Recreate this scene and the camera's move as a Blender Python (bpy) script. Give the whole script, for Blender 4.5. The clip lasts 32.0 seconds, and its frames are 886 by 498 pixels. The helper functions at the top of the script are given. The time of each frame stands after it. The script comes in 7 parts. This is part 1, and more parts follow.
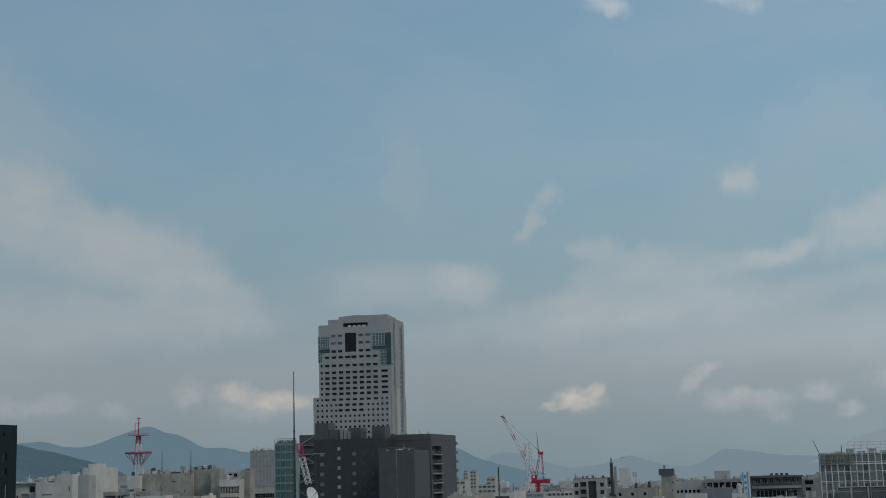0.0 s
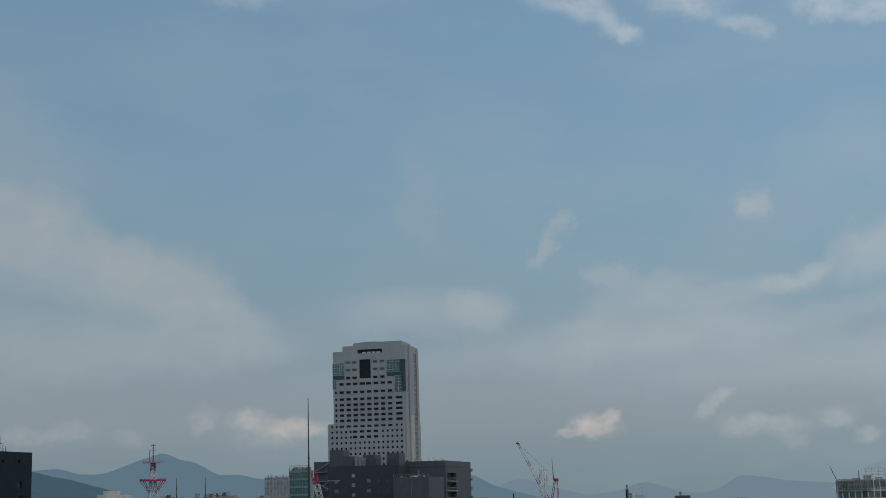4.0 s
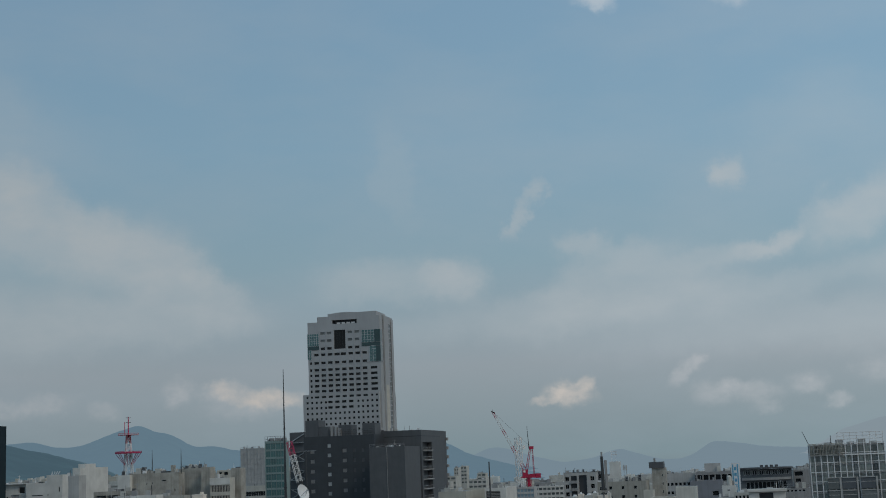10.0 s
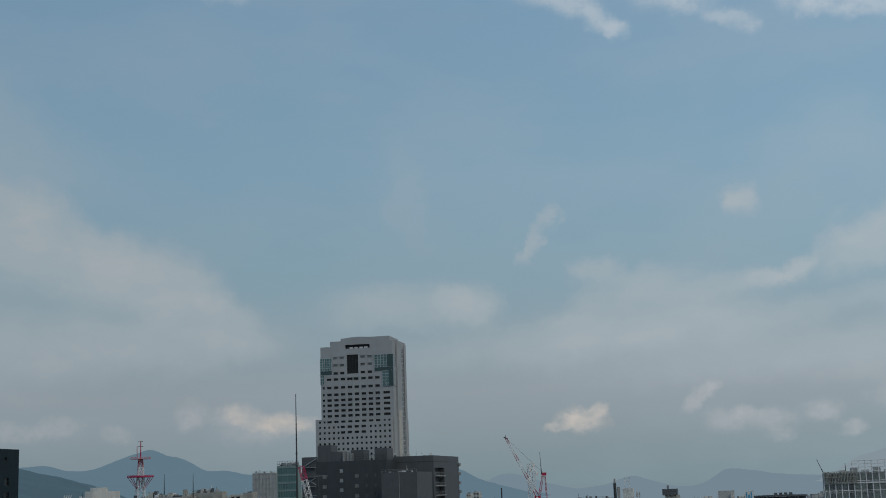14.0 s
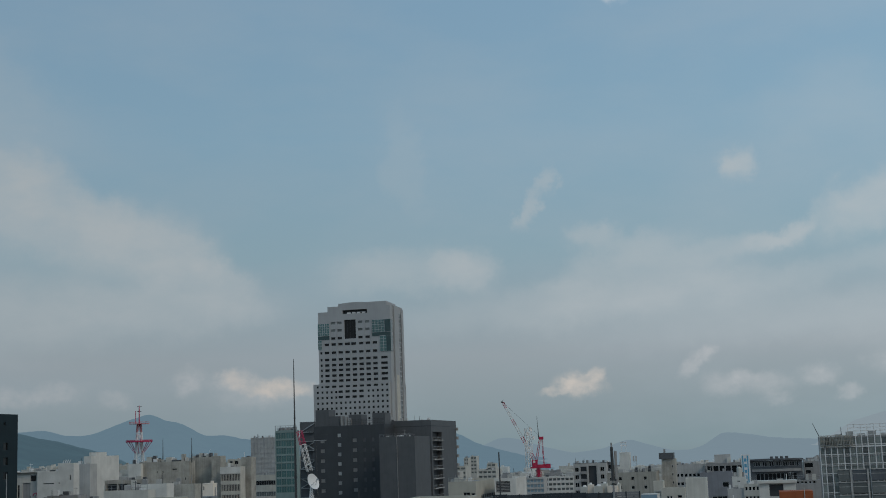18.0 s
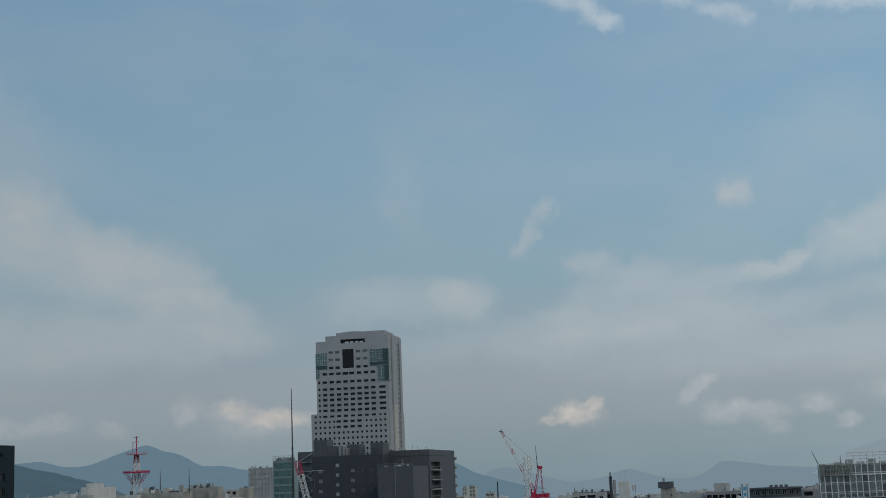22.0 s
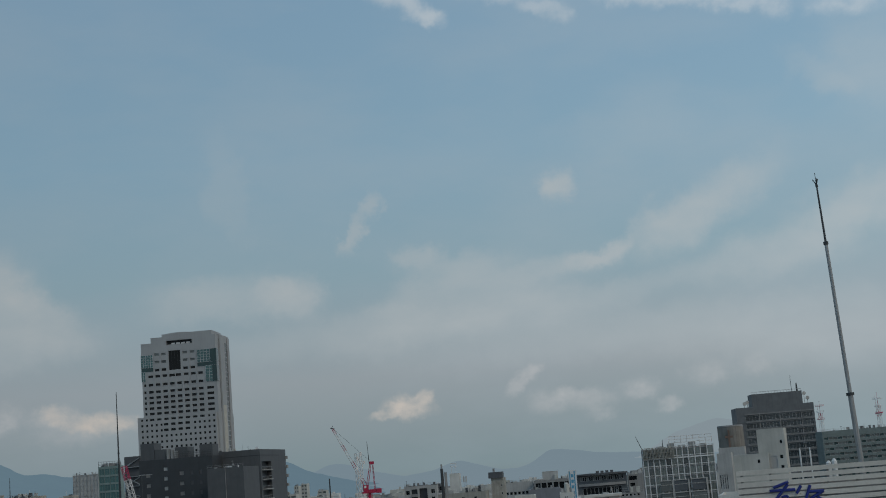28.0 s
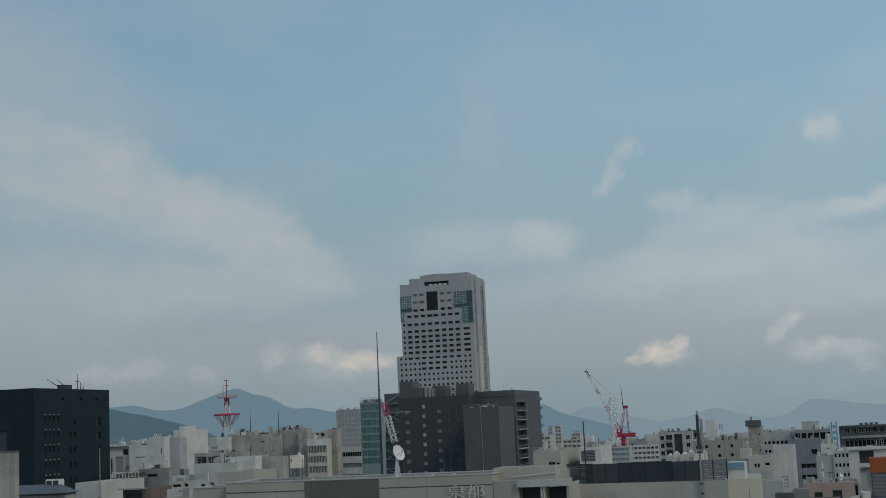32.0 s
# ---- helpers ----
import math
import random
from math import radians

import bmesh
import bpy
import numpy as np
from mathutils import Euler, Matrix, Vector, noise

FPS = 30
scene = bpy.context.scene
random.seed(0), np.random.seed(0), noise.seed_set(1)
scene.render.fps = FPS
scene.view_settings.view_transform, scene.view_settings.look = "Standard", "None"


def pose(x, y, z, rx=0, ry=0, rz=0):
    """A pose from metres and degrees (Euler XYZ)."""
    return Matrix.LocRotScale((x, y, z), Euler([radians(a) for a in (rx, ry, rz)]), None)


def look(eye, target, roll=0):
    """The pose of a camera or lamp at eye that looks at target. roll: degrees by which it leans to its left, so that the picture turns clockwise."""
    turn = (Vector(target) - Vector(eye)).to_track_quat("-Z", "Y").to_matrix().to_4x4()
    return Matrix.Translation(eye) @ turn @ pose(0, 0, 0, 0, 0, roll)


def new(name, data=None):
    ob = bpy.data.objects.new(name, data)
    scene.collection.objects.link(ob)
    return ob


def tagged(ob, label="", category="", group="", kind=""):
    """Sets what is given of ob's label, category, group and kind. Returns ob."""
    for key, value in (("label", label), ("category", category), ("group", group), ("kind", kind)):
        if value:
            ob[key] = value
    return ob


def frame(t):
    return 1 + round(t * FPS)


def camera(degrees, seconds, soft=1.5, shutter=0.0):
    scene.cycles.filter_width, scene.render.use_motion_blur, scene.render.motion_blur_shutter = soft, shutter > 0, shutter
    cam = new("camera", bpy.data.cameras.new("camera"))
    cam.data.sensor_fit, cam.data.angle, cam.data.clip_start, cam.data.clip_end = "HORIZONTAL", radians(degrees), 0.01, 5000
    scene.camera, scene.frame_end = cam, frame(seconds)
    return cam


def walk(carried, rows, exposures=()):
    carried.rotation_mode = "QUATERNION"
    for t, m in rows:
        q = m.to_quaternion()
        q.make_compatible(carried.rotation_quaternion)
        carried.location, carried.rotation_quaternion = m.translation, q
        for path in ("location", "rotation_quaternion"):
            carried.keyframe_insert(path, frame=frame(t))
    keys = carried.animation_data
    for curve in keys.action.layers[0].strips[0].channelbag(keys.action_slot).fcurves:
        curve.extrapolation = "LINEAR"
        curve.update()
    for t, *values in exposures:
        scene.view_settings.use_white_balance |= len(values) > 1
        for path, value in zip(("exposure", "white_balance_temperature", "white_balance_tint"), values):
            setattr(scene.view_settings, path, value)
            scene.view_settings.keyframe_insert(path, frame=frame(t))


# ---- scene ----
cam = camera(37.0, 32.0, soft=1.0)
EYE = (0.0, 0.0, 40.0)
PATH = [
    (0.0, 99.218, 1.570, -3.442), (0.5, 99.759, 1.661, -3.337), (1.0, 100.161, 1.666, -3.330),
    (1.5, 100.405, 1.686, -3.384), (2.0, 100.605, 1.657, -3.315), (2.5, 100.526, 1.564, -3.201),
    (3.0, 100.450, 1.533, -3.071), (3.5, 100.408, 1.560, -2.897), (5.5, 100.289, 1.705, -2.737),
    (6.0, 100.636, 1.658, -2.810), (6.5, 100.733, 1.584, -3.062), (7.0, 100.615, 1.476, -3.036),
    (7.5, 100.241, 1.508, -2.923), (8.0, 99.992, 1.555, -2.830), (8.5, 99.662, 1.628, -3.056),
    (9.0, 99.312, 1.823, -3.385), (9.5, 99.076, 2.029, -3.963), (10.0, 99.025, 2.272, -3.845),
    (10.5, 98.968, 2.522, -3.581), (11.0, 98.903, 2.629, -3.123), (11.5, 99.349, 2.627, -2.879),
    (12.0, 99.505, 2.523, -2.725), (12.5, 99.637, 2.343, -2.600), (13.0, 99.837, 2.170, -2.707),
    (13.5, 100.009, 2.018, -2.967), (14.0, 100.130, 1.945, -3.317), (14.5, 100.263, 1.875, -3.603),
    (16.5, 99.878, 2.005, -3.785), (17.0, 99.633, 1.975, -3.516), (17.5, 99.395, 1.955, -3.614),
    (18.0, 98.619, 2.018, -3.422), (18.5, 98.252, 2.202, -2.655), (19.0, 97.975, 2.208, -1.625),
    (19.5, 98.160, 1.930, -0.558), (20.0, 98.656, 1.707, 0.451), (20.5, 99.050, 1.420, 0.582),
    (21.0, 99.506, 1.573, -0.387), (21.5, 99.708, 1.943, -2.654), (22.0, 99.870, 2.234, -3.488),
    (22.5, 99.719, 2.564, -3.968), (23.0, 99.708, 3.282, -5.875), (23.5, 99.408, 3.835, -10.321),
    (24.0, 99.650, 3.727, -11.245), (24.5, 99.296, 4.513, -9.603), (26.5, 98.900, 4.590, -3.151),
    (27.0, 99.083, 4.559, -5.458), (27.5, 99.283, 4.575, -8.991), (28.0, 99.274, 4.532, -10.664),
    (28.5, 98.538, 4.400, -9.844), (29.0, 96.673, 4.241, -4.575), (29.5, 95.970, 4.047, -1.426),
    (30.0, 96.365, 4.157, -0.438), (30.5, 96.565, 3.970, -0.510), (31.0, 96.865, 3.668, -0.417),
    (31.5, 97.183, 3.168, -0.342), (32.0, 97.510, 2.644, 0.187),
]
walk(cam, [(t, pose(*EYE, rx, ry, rz)) for t, rx, ry, rz in PATH],
     exposures=[(t, e, k, 10) for t, e, k in ((0.0, -0.04, 6450), (1.5, -0.07, 6300), (3.0, -0.12, 6230), (6.0, -0.08, 6250), (9.0, -0.03, 6350), (14.0, -0.05, 6350), (17.0, -0.03, 6400), (19.0, 0.06, 6430),
                                             (20.5, 0.06, 6400), (22.0, 0.02, 6350), (23.2, -0.03, 6350), (24.2, -0.12, 6550), (26.6, 0.03, 6500), (27.2, 0.03, 6500), (28.2, -0.08, 6500), (29.0, 0.05, 6500), (29.5, 0.17, 6500), (30.0, 0.2, 6500), (31.0, 0.15, 6500), (32.0, 0.12, 6500))])

# ---- sky and light ----
SUN_AZ, SUN_EL = 138.0, 40.0      # degrees clockwise from straight ahead (+y), and above the horizon
SKY_SCALE = 69.185     # the unit in which the clouds are laid out, per radian
world = bpy.data.worlds.new("sky")
scene.world = world
world.use_nodes = True
wn, wl = world.node_tree.nodes, world.node_tree.links
wn.clear()


def wmath(op, a, b=None, clamp=False):
    n = wn.new("ShaderNodeMath")
    n.operation, n.use_clamp = op, clamp
    for i, v in enumerate((a, b)):
        if v is None:
            continue
        if isinstance(v, (int, float)):
            n.inputs[i].default_value = v
        else:
            wl.new(v, n.inputs[i])
    return n.outputs[0]


def wmix(fac, a, b):
    n = wn.new("ShaderNodeMix")
    n.data_type = "RGBA"
    for sock, v in ((n.inputs[0], fac), (n.inputs[6], a), (n.inputs[7], b)):
        if isinstance(v, (int, float)):
            sock.default_value = v
        elif isinstance(v, tuple):
            sock.default_value = (*v, 1)
        else:
            wl.new(v, sock)
    return n.outputs[2]


tex = wn.new("ShaderNodeTexCoord")
sep = wn.new("ShaderNodeSeparateXYZ")
wl.new(tex.outputs["Generated"], sep.inputs[0])
azimuth = wmath("MULTIPLY", wmath("ARCTAN2", sep.outputs[0], sep.outputs[1]), SKY_SCALE)
elevation = wmath("MULTIPLY", wmath("ARCSINE", sep.outputs[2]), SKY_SCALE)
flat = wn.new("ShaderNodeCombineXYZ")
wl.new(azimuth, flat.inputs[0])
wl.new(elevation, flat.inputs[1])


def wnoise(scale, detail, rough, stretch=(1, 1, 1), shift=0.0):
    m = wn.new("ShaderNodeMapping")
    m.inputs["Scale"].default_value = stretch
    m.inputs["Location"].default_value = (shift, shift, shift)
    wl.new(flat.outputs[0], m.inputs[0])
    n = wn.new("ShaderNodeTexNoise")
    n.inputs["Scale"].default_value, n.inputs["Detail"].default_value = scale, detail
    n.inputs["Roughness"].default_value = rough
    wl.new(m.outputs[0], n.inputs["Vector"])
    return n


# the cloud edges are drawn out by a swirl of two sizes
warp_a, warp_b = wnoise(0.2, 5, 0.55), wnoise(0.9, 5, 0.6, shift=7.0)
wander = wn.new("ShaderNodeVectorMath")
wander.operation = "MULTIPLY_ADD"
wl.new(warp_a.outputs["Color"], wander.inputs[0])
wander.inputs[1].default_value = (5.0, 2.6, 0)
wl.new(flat.outputs[0], wander.inputs[2])
wander2 = wn.new("ShaderNodeVectorMath")
wander2.operation = "MULTIPLY_ADD"
wl.new(warp_b.outputs["Color"], wander2.inputs[0])
wander2.inputs[1].default_value = (1.6, 1.0, 0)
wl.new(wander.outputs[0], wander2.inputs[2])
centred = wn.new("ShaderNodeVectorMath")
centred.operation = "SUBTRACT"
wl.new(wander2.outputs[0], centred.inputs[0])
centred.inputs[1].default_value = (3.3, 1.8, 0)
near_warp = wn.new("ShaderNodeVectorMath")       # a tighter swirl for the small heaps
near_warp.operation = "MULTIPLY_ADD"
wl.new(warp_b.outputs["Color"], near_warp.inputs[0])
near_warp.inputs[1].default_value = (1.6, 1.1, 0)
wl.new(flat.outputs[0], near_warp.inputs[2])
near_centred = wn.new("ShaderNodeVectorMath")
near_centred.operation = "SUBTRACT"
wl.new(near_warp.outputs[0], near_centred.inputs[0])
near_centred.inputs[1].default_value = (0.8, 0.55, 0)
clear = {}


def cloud(az, el, ra, re, tilt, amount, tone):
    """A soft bank of cloud at a bearing and height in the sky, with its half sizes, in degrees."""
    m = wn.new("ShaderNodeMapping")
    m.vector_type = "TEXTURE"
    m.inputs["Location"].default_value = (az, el, 0)
    m.inputs["Rotation"].default_value = (0, 0, radians(tilt))
    k = 1.7 if tone == "v" else 1.9
    m.inputs["Scale"].default_value = (ra * k, re * k, 1)
    wl.new((centred if tone == "v" else near_centred).outputs[0], m.inputs[0])
    r = wn.new("ShaderNodeVectorMath")
    r.operation = "LENGTH"
    wl.new(m.outputs[0], r.inputs[0])
    s = wn.new("ShaderNodeMapRange")
    s.interpolation_type = "SMOOTHERSTEP"
    s.inputs[1].default_value, s.inputs[2].default_value = 1.0, 0.1
    s.inputs[3].default_value, s.inputs[4].default_value = 1.0, 1.0 - amount
    wl.new(r.outputs["Value"], s.inputs[0])
    # the clear share of the sky: banks overlap without adding up past full cover
    clear[tone] = s.outputs[0] if tone not in clear else wmath("MULTIPLY", clear[tone], s.outputs[0])


cloud(-17.0, 12.3, 5.60, 1.77, -14, 0.59, "v")
cloud(-11.8, 11.2, 4.13, 1.83, -15, 0.71, "v")
cloud(-8.1, 9.1, 2.80, 1.47, -30, 0.71, "v")
cloud(-15.0, 8.1, 7.67, 1.77, -5, 0.42, "v")
cloud(-21.9, 13.9, 5.90, 2.65, -15, 0.59, "v")
cloud(-9.8, 7.4, 4.72, 1.18, -0, 0.41, "v")
cloud(-15.4, 13.1, 8.55, 1.24, -26, 0.59, "v")
cloud(-21.1, 18.1, 5.90, 3.24, -23, 0.35, "v")
cloud(-19.9, 7.1, 8.85, 1.77, -2, 0.35, "v")
cloud(5.2, 9.3, 1.71, 1.18, 5, 0.82, "v")
cloud(2.0, 9.4, 3.54, 1.06, 5, 0.5, "v")
cloud(8.9, 7.2, 6.49, 1.18, 5, 0.35, "v")
cloud(10.1, 13.7, 0.65, 0.38, 50, 0.47, "v")
cloud(9.1, 12.5, 0.38, 0.89, -28, 0.53, "v")
cloud(19.8, 14.0, 0.97, 0.68, 30, 0.73, "v")
cloud(12.4, 10.6, 1.36, 0.65, -15, 0.59, "v")
cloud(14.6, 9.6, 2.95, 0.80, 8, 0.53, "v")
cloud(21.9, 10.5, 1.95, 0.44, 24, 0.71, "v")
cloud(18.9, 9.6, 3.54, 0.59, 12, 0.41, "v")
cloud(15.1, 7.8, 6.49, 1.33, 4, 0.5, "v")
cloud(25.8, 11.2, 2.21, 1.06, 10, 0.53, "v")
cloud(22.1, 8.3, 5.60, 0.77, 8, 0.29, "v")
cloud(27.7, 12.1, 2.95, 1.00, 15, 0.5, "v")
cloud(32.2, 9.9, 5.01, 1.24, 13, 0.59, "v")
cloud(35.8, 11.5, 3.24, 1.18, 15, 0.47, "v")
cloud(33.7, 17.8, 1.77, 0.77, -33, 0.24, "v")
cloud(19.7, 6.1, 11.21, 1.47, -2, 0.41, "v")
cloud(32.4, 5.6, 6.49, 1.77, -5, 0.41, "v")
# low heaps over the hills, and the broken white bank high up
for bank in (
        (11.4, 3.05, 1.0, 0.45, 0, 0.85, "w"), (11.1, 3.5, 0.5, 0.35, 0, 0.6, "w"), (12.1, 3.45, 0.45, 0.35, 0, 0.6, "w"), (10.2, 2.7, 0.7, 0.2, 8, 0.6, "w"),
        (-4.3, 3.35, 1.0, 0.42, 4, 0.7, "w"), (-6.5, 3.95, 0.6, 0.4, 0, 0.6, "w"), (-5.3, 3.45, 1.0, 0.4, -12, 0.55, "w"), (-3.2, 3.35, 0.8, 0.35, 0, 0.6, "w"),
        (-15.4, 3.4, 1.2, 0.4, 5, 0.45, "p"), (-17.6, 3.2, 1.2, 0.4, 0, 0.4, "p"), (-12.5, 3.0, 0.7, 0.35, 0, 0.3, "p"),
        (-8.8, 3.95, 0.75, 0.55, 0, 0.6, "p"), (-6.5, 3.8, 0.9, 0.5, 0, 0.5, "p"), (-5.5, 2.9, 2.0, 0.4, 0, 0.3, "p"),
        (17.7, 4.3, 0.55, 0.35, 15, 0.55, "p"), (17.0, 3.7, 0.6, 0.3, 35, 0.4, "p"), (18.8, 2.9, 1.1, 0.5, 5, 0.4, "p"), (19.6, 3.2, 0.6, 0.35, 0, 0.35, "p"),
        (20.8, 2.7, 1.0, 0.5, 0, 0.35, "p"), (21.2, 2.0, 0.6, 0.3, 0, 0.3, "p"), (23.3, 3.05, 0.8, 0.45, 0, 0.45, "p"), (24.7, 2.2, 0.5, 0.3, 0, 0.4, "p")):
    cloud(*bank)
for bank in (
        (26.8, 3.6, 1.0, 0.5, 0, 0.35, "p"), (29.3, 3.8, 0.8, 0.5, 0, 0.3, "p"),
        (10.5, 25.2, 1.6, 0.6, 0, 0.65, "b"), (12.0, 24.6, 1.2, 0.6, -10, 0.65, "b"), (13.2, 23.7, 0.9, 0.5, -35, 0.65, "b"), (14.2, 23.1, 0.65, 0.38, -10, 0.75, "b"),
        (17.3, 24.6, 1.9, 0.65, -5, 0.7, "b"), (18.0, 24.0, 0.8, 0.45, 0, 0.6, "b"), (20.0, 23.2, 1.1, 0.4, -12, 0.55, "b"), (21.2, 22.6, 0.5, 0.3, -20, 0.45, "b"),
        (24.2, 24.0, 1.4, 0.7, 0, 0.65, "b"), (24.3, 23.1, 0.6, 0.4, 0, 0.65, "b"), (26.0, 23.3, 1.5, 0.6, -5, 0.7, "b"), (28.5, 22.8, 1.8, 0.5, -8, 0.6, "b"),
        (30.5, 22.1, 1.4, 0.4, -8, 0.6, "b"), (32.3, 21.6, 0.6, 0.6, 0, 0.55, "b")):
    cloud(*bank)
for bank in (
        (35.8, 21.2, 1.8, 0.5, -6, 0.6, "b"), (-6.8, 25.5, 1.8, 0.4, 0, 0.4, "b"),
        (36.9, 18.0, 3.0, 2.5, 0, 0.3, "v"), (29.0, 13.2, 3.0, 1.0, 18, 0.4, "v"), (2.5, 15.0, 0.8, 2.5, 10, 0.18, "v"), (24.0, 16.5, 3.0, 2.0, 15, 0.15, "v")):
    cloud(*bank)
# unseen bank far to the left, added to whiten the light on left-facing walls
cloud(-85.0, 26.0, 28.0, 18.0, 0, 0.75, "v")
cover = {tone: wmath("SUBTRACT", 1.0, share) for tone, share in clear.items()}
puff = wnoise(0.38, 5, 0.52, (1, 1.9, 1), 3.0)
veil_tex = wn.new("ShaderNodeMapRange")
veil_tex.inputs[1].default_value, veil_tex.inputs[2].default_value = 0.33, 0.66
veil_tex.inputs[3].default_value, veil_tex.inputs[4].default_value = 0.76, 1.1
wl.new(puff.outputs["Fac"], veil_tex.inputs[0])
fine = wnoise(0.9, 6, 0.55, (1, 1.3, 1), 5.0)
puff_tex = wn.new("ShaderNodeMapRange")
puff_tex.inputs[1].default_value, puff_tex.inputs[2].default_value = 0.32, 0.6
puff_tex.inputs[3].default_value, puff_tex.inputs[4].default_value = 0.4, 1.15
wl.new(fine.outputs["Fac"], puff_tex.inputs[0])
loose = wnoise(0.09, 5, 0.55, (0.8, 1.9, 1), 11.0)     # thin cirrus over the whole sky
loose_tex = wn.new("ShaderNodeMapRange")
loose_tex.inputs[1].default_value, loose_tex.inputs[2].default_value = 0.42, 0.72
loose_tex.inputs[3].default_value, loose_tex.inputs[4].default_value = 0.0, 0.3
wl.new(loose.outputs["Fac"], loose_tex.inputs[0])

air = wn.new("ShaderNodeTexSky")
air.sky_type = "NISHITA"
air.sun_disc = False
air.sun_elevation, air.sun_rotation = radians(SUN_EL), radians(SUN_AZ)
air.air_density, air.dust_density, air.ozone_density = 1.2, 3.0, 1.5
blue = wn.new("ShaderNodeVectorMath")
blue.operation = "SCALE"
wl.new(air.outputs[0], blue.inputs[0])
blue.inputs["Scale"].default_value = 0.05
ramp = wn.new("ShaderNodeValToRGB")                   # summer haze, thick near the horizon
height = wmath("DIVIDE", elevation, 60.0, True)
wl.new(height, ramp.inputs[0])
stops = ramp.color_ramp.elements
stops[0].position, stops[0].color = 0.0, (0.203, 0.273, 0.298, 1)
stops[1].position, stops[1].color = 1.0, (0.16, 0.29, 0.41, 1)
for p, c in ((0.08, (0.276, 0.321, 0.352)), (0.17, (0.231, 0.337, 0.392)), (0.27, (0.212, 0.34, 0.433)), (0.42, (0.19, 0.316, 0.432))):
    e = stops.new(p)
    e.color = (*c, 1)
base = wmix(0.88, blue.outputs[0], ramp.outputs[0])
sky = wmix(loose_tex.outputs[0], base, (0.31, 0.365, 0.405))
sky = wmix(wmath("MULTIPLY", cover["v"], veil_tex.outputs[0], True), sky, (0.357, 0.397, 0.415))
sky = wmix(wmath("MULTIPLY", cover["p"], puff_tex.outputs[0], True), sky, (0.40, 0.415, 0.425))
sky = wmix(wmath("MULTIPLY", cover["b"], wmath("ADD", wmath("MULTIPLY", puff_tex.outputs[0], 0.7), 0.12), True), sky, (0.42, 0.47, 0.505))
sky = wmix(wmath("MULTIPLY", cover["w"], puff_tex.outputs[0], True), sky, (0.47, 0.44, 0.405))
# the sky is brighter towards the sun's side
side = wmath("COSINE", wmath("SUBTRACT", wmath("DIVIDE", azimuth, SKY_SCALE), radians(SUN_AZ)))
lift = wmath("MINIMUM", wmath("ADD", wmath("MULTIPLY", side, 0.37), 1.23), 1.25)
lifted = wn.new("ShaderNodeVectorMath")
lifted.operation = "SCALE"
wl.new(sky, lifted.inputs[0])
wl.new(lift, lifted.inputs["Scale"])
# warm tint added to the unseen sky behind, to warm the light on the walls
sunward = wn.new("ShaderNodeMapRange")
sunward.interpolation_type = "SMOOTHSTEP"
sunward.inputs[1].default_value, sunward.inputs[2].default_value = 0.05, 0.9
wl.new(side, sunward.inputs[0])
warm = wn.new("ShaderNodeVectorMath")
warm.operation = "MULTIPLY"
wl.new(lifted.outputs[0], warm.inputs[0])
warm.inputs[1].default_value = (1.16, 0.96, 0.84)
sky = wmix(sunward.outputs[0], lifted.outputs[0], warm.outputs[0])
ground_glow = wn.new("ShaderNodeMapRange")
ground_glow.inputs[1].default_value, ground_glow.inputs[2].default_value = -3.0, 0.0
wl.new(elevation, ground_glow.inputs[0])
sky = wmix(ground_glow.outputs[0], (0.14, 0.16, 0.17), sky)
back = wn.new("ShaderNodeBackground")
wl.new(sky, back.inputs[0])
back.inputs[1].default_value = 1.13
wout = wn.new("ShaderNodeOutputWorld")
wl.new(back.outputs[0], wout.inputs[0])

sun_data = bpy.data.lights.new("sun", "SUN")
sun_data.energy, sun_data.angle, sun_data.color = 0.72, radians(14), (1.0, 0.88, 0.70)
sun = new("sun", sun_data)
sa, se = radians(SUN_AZ), radians(SUN_EL)
sun.matrix_world = look((math.sin(sa) * math.cos(se) * 300, math.cos(sa) * math.cos(se) * 300, math.sin(se) * 300), (0, 0, 0))

# ---- materials ----


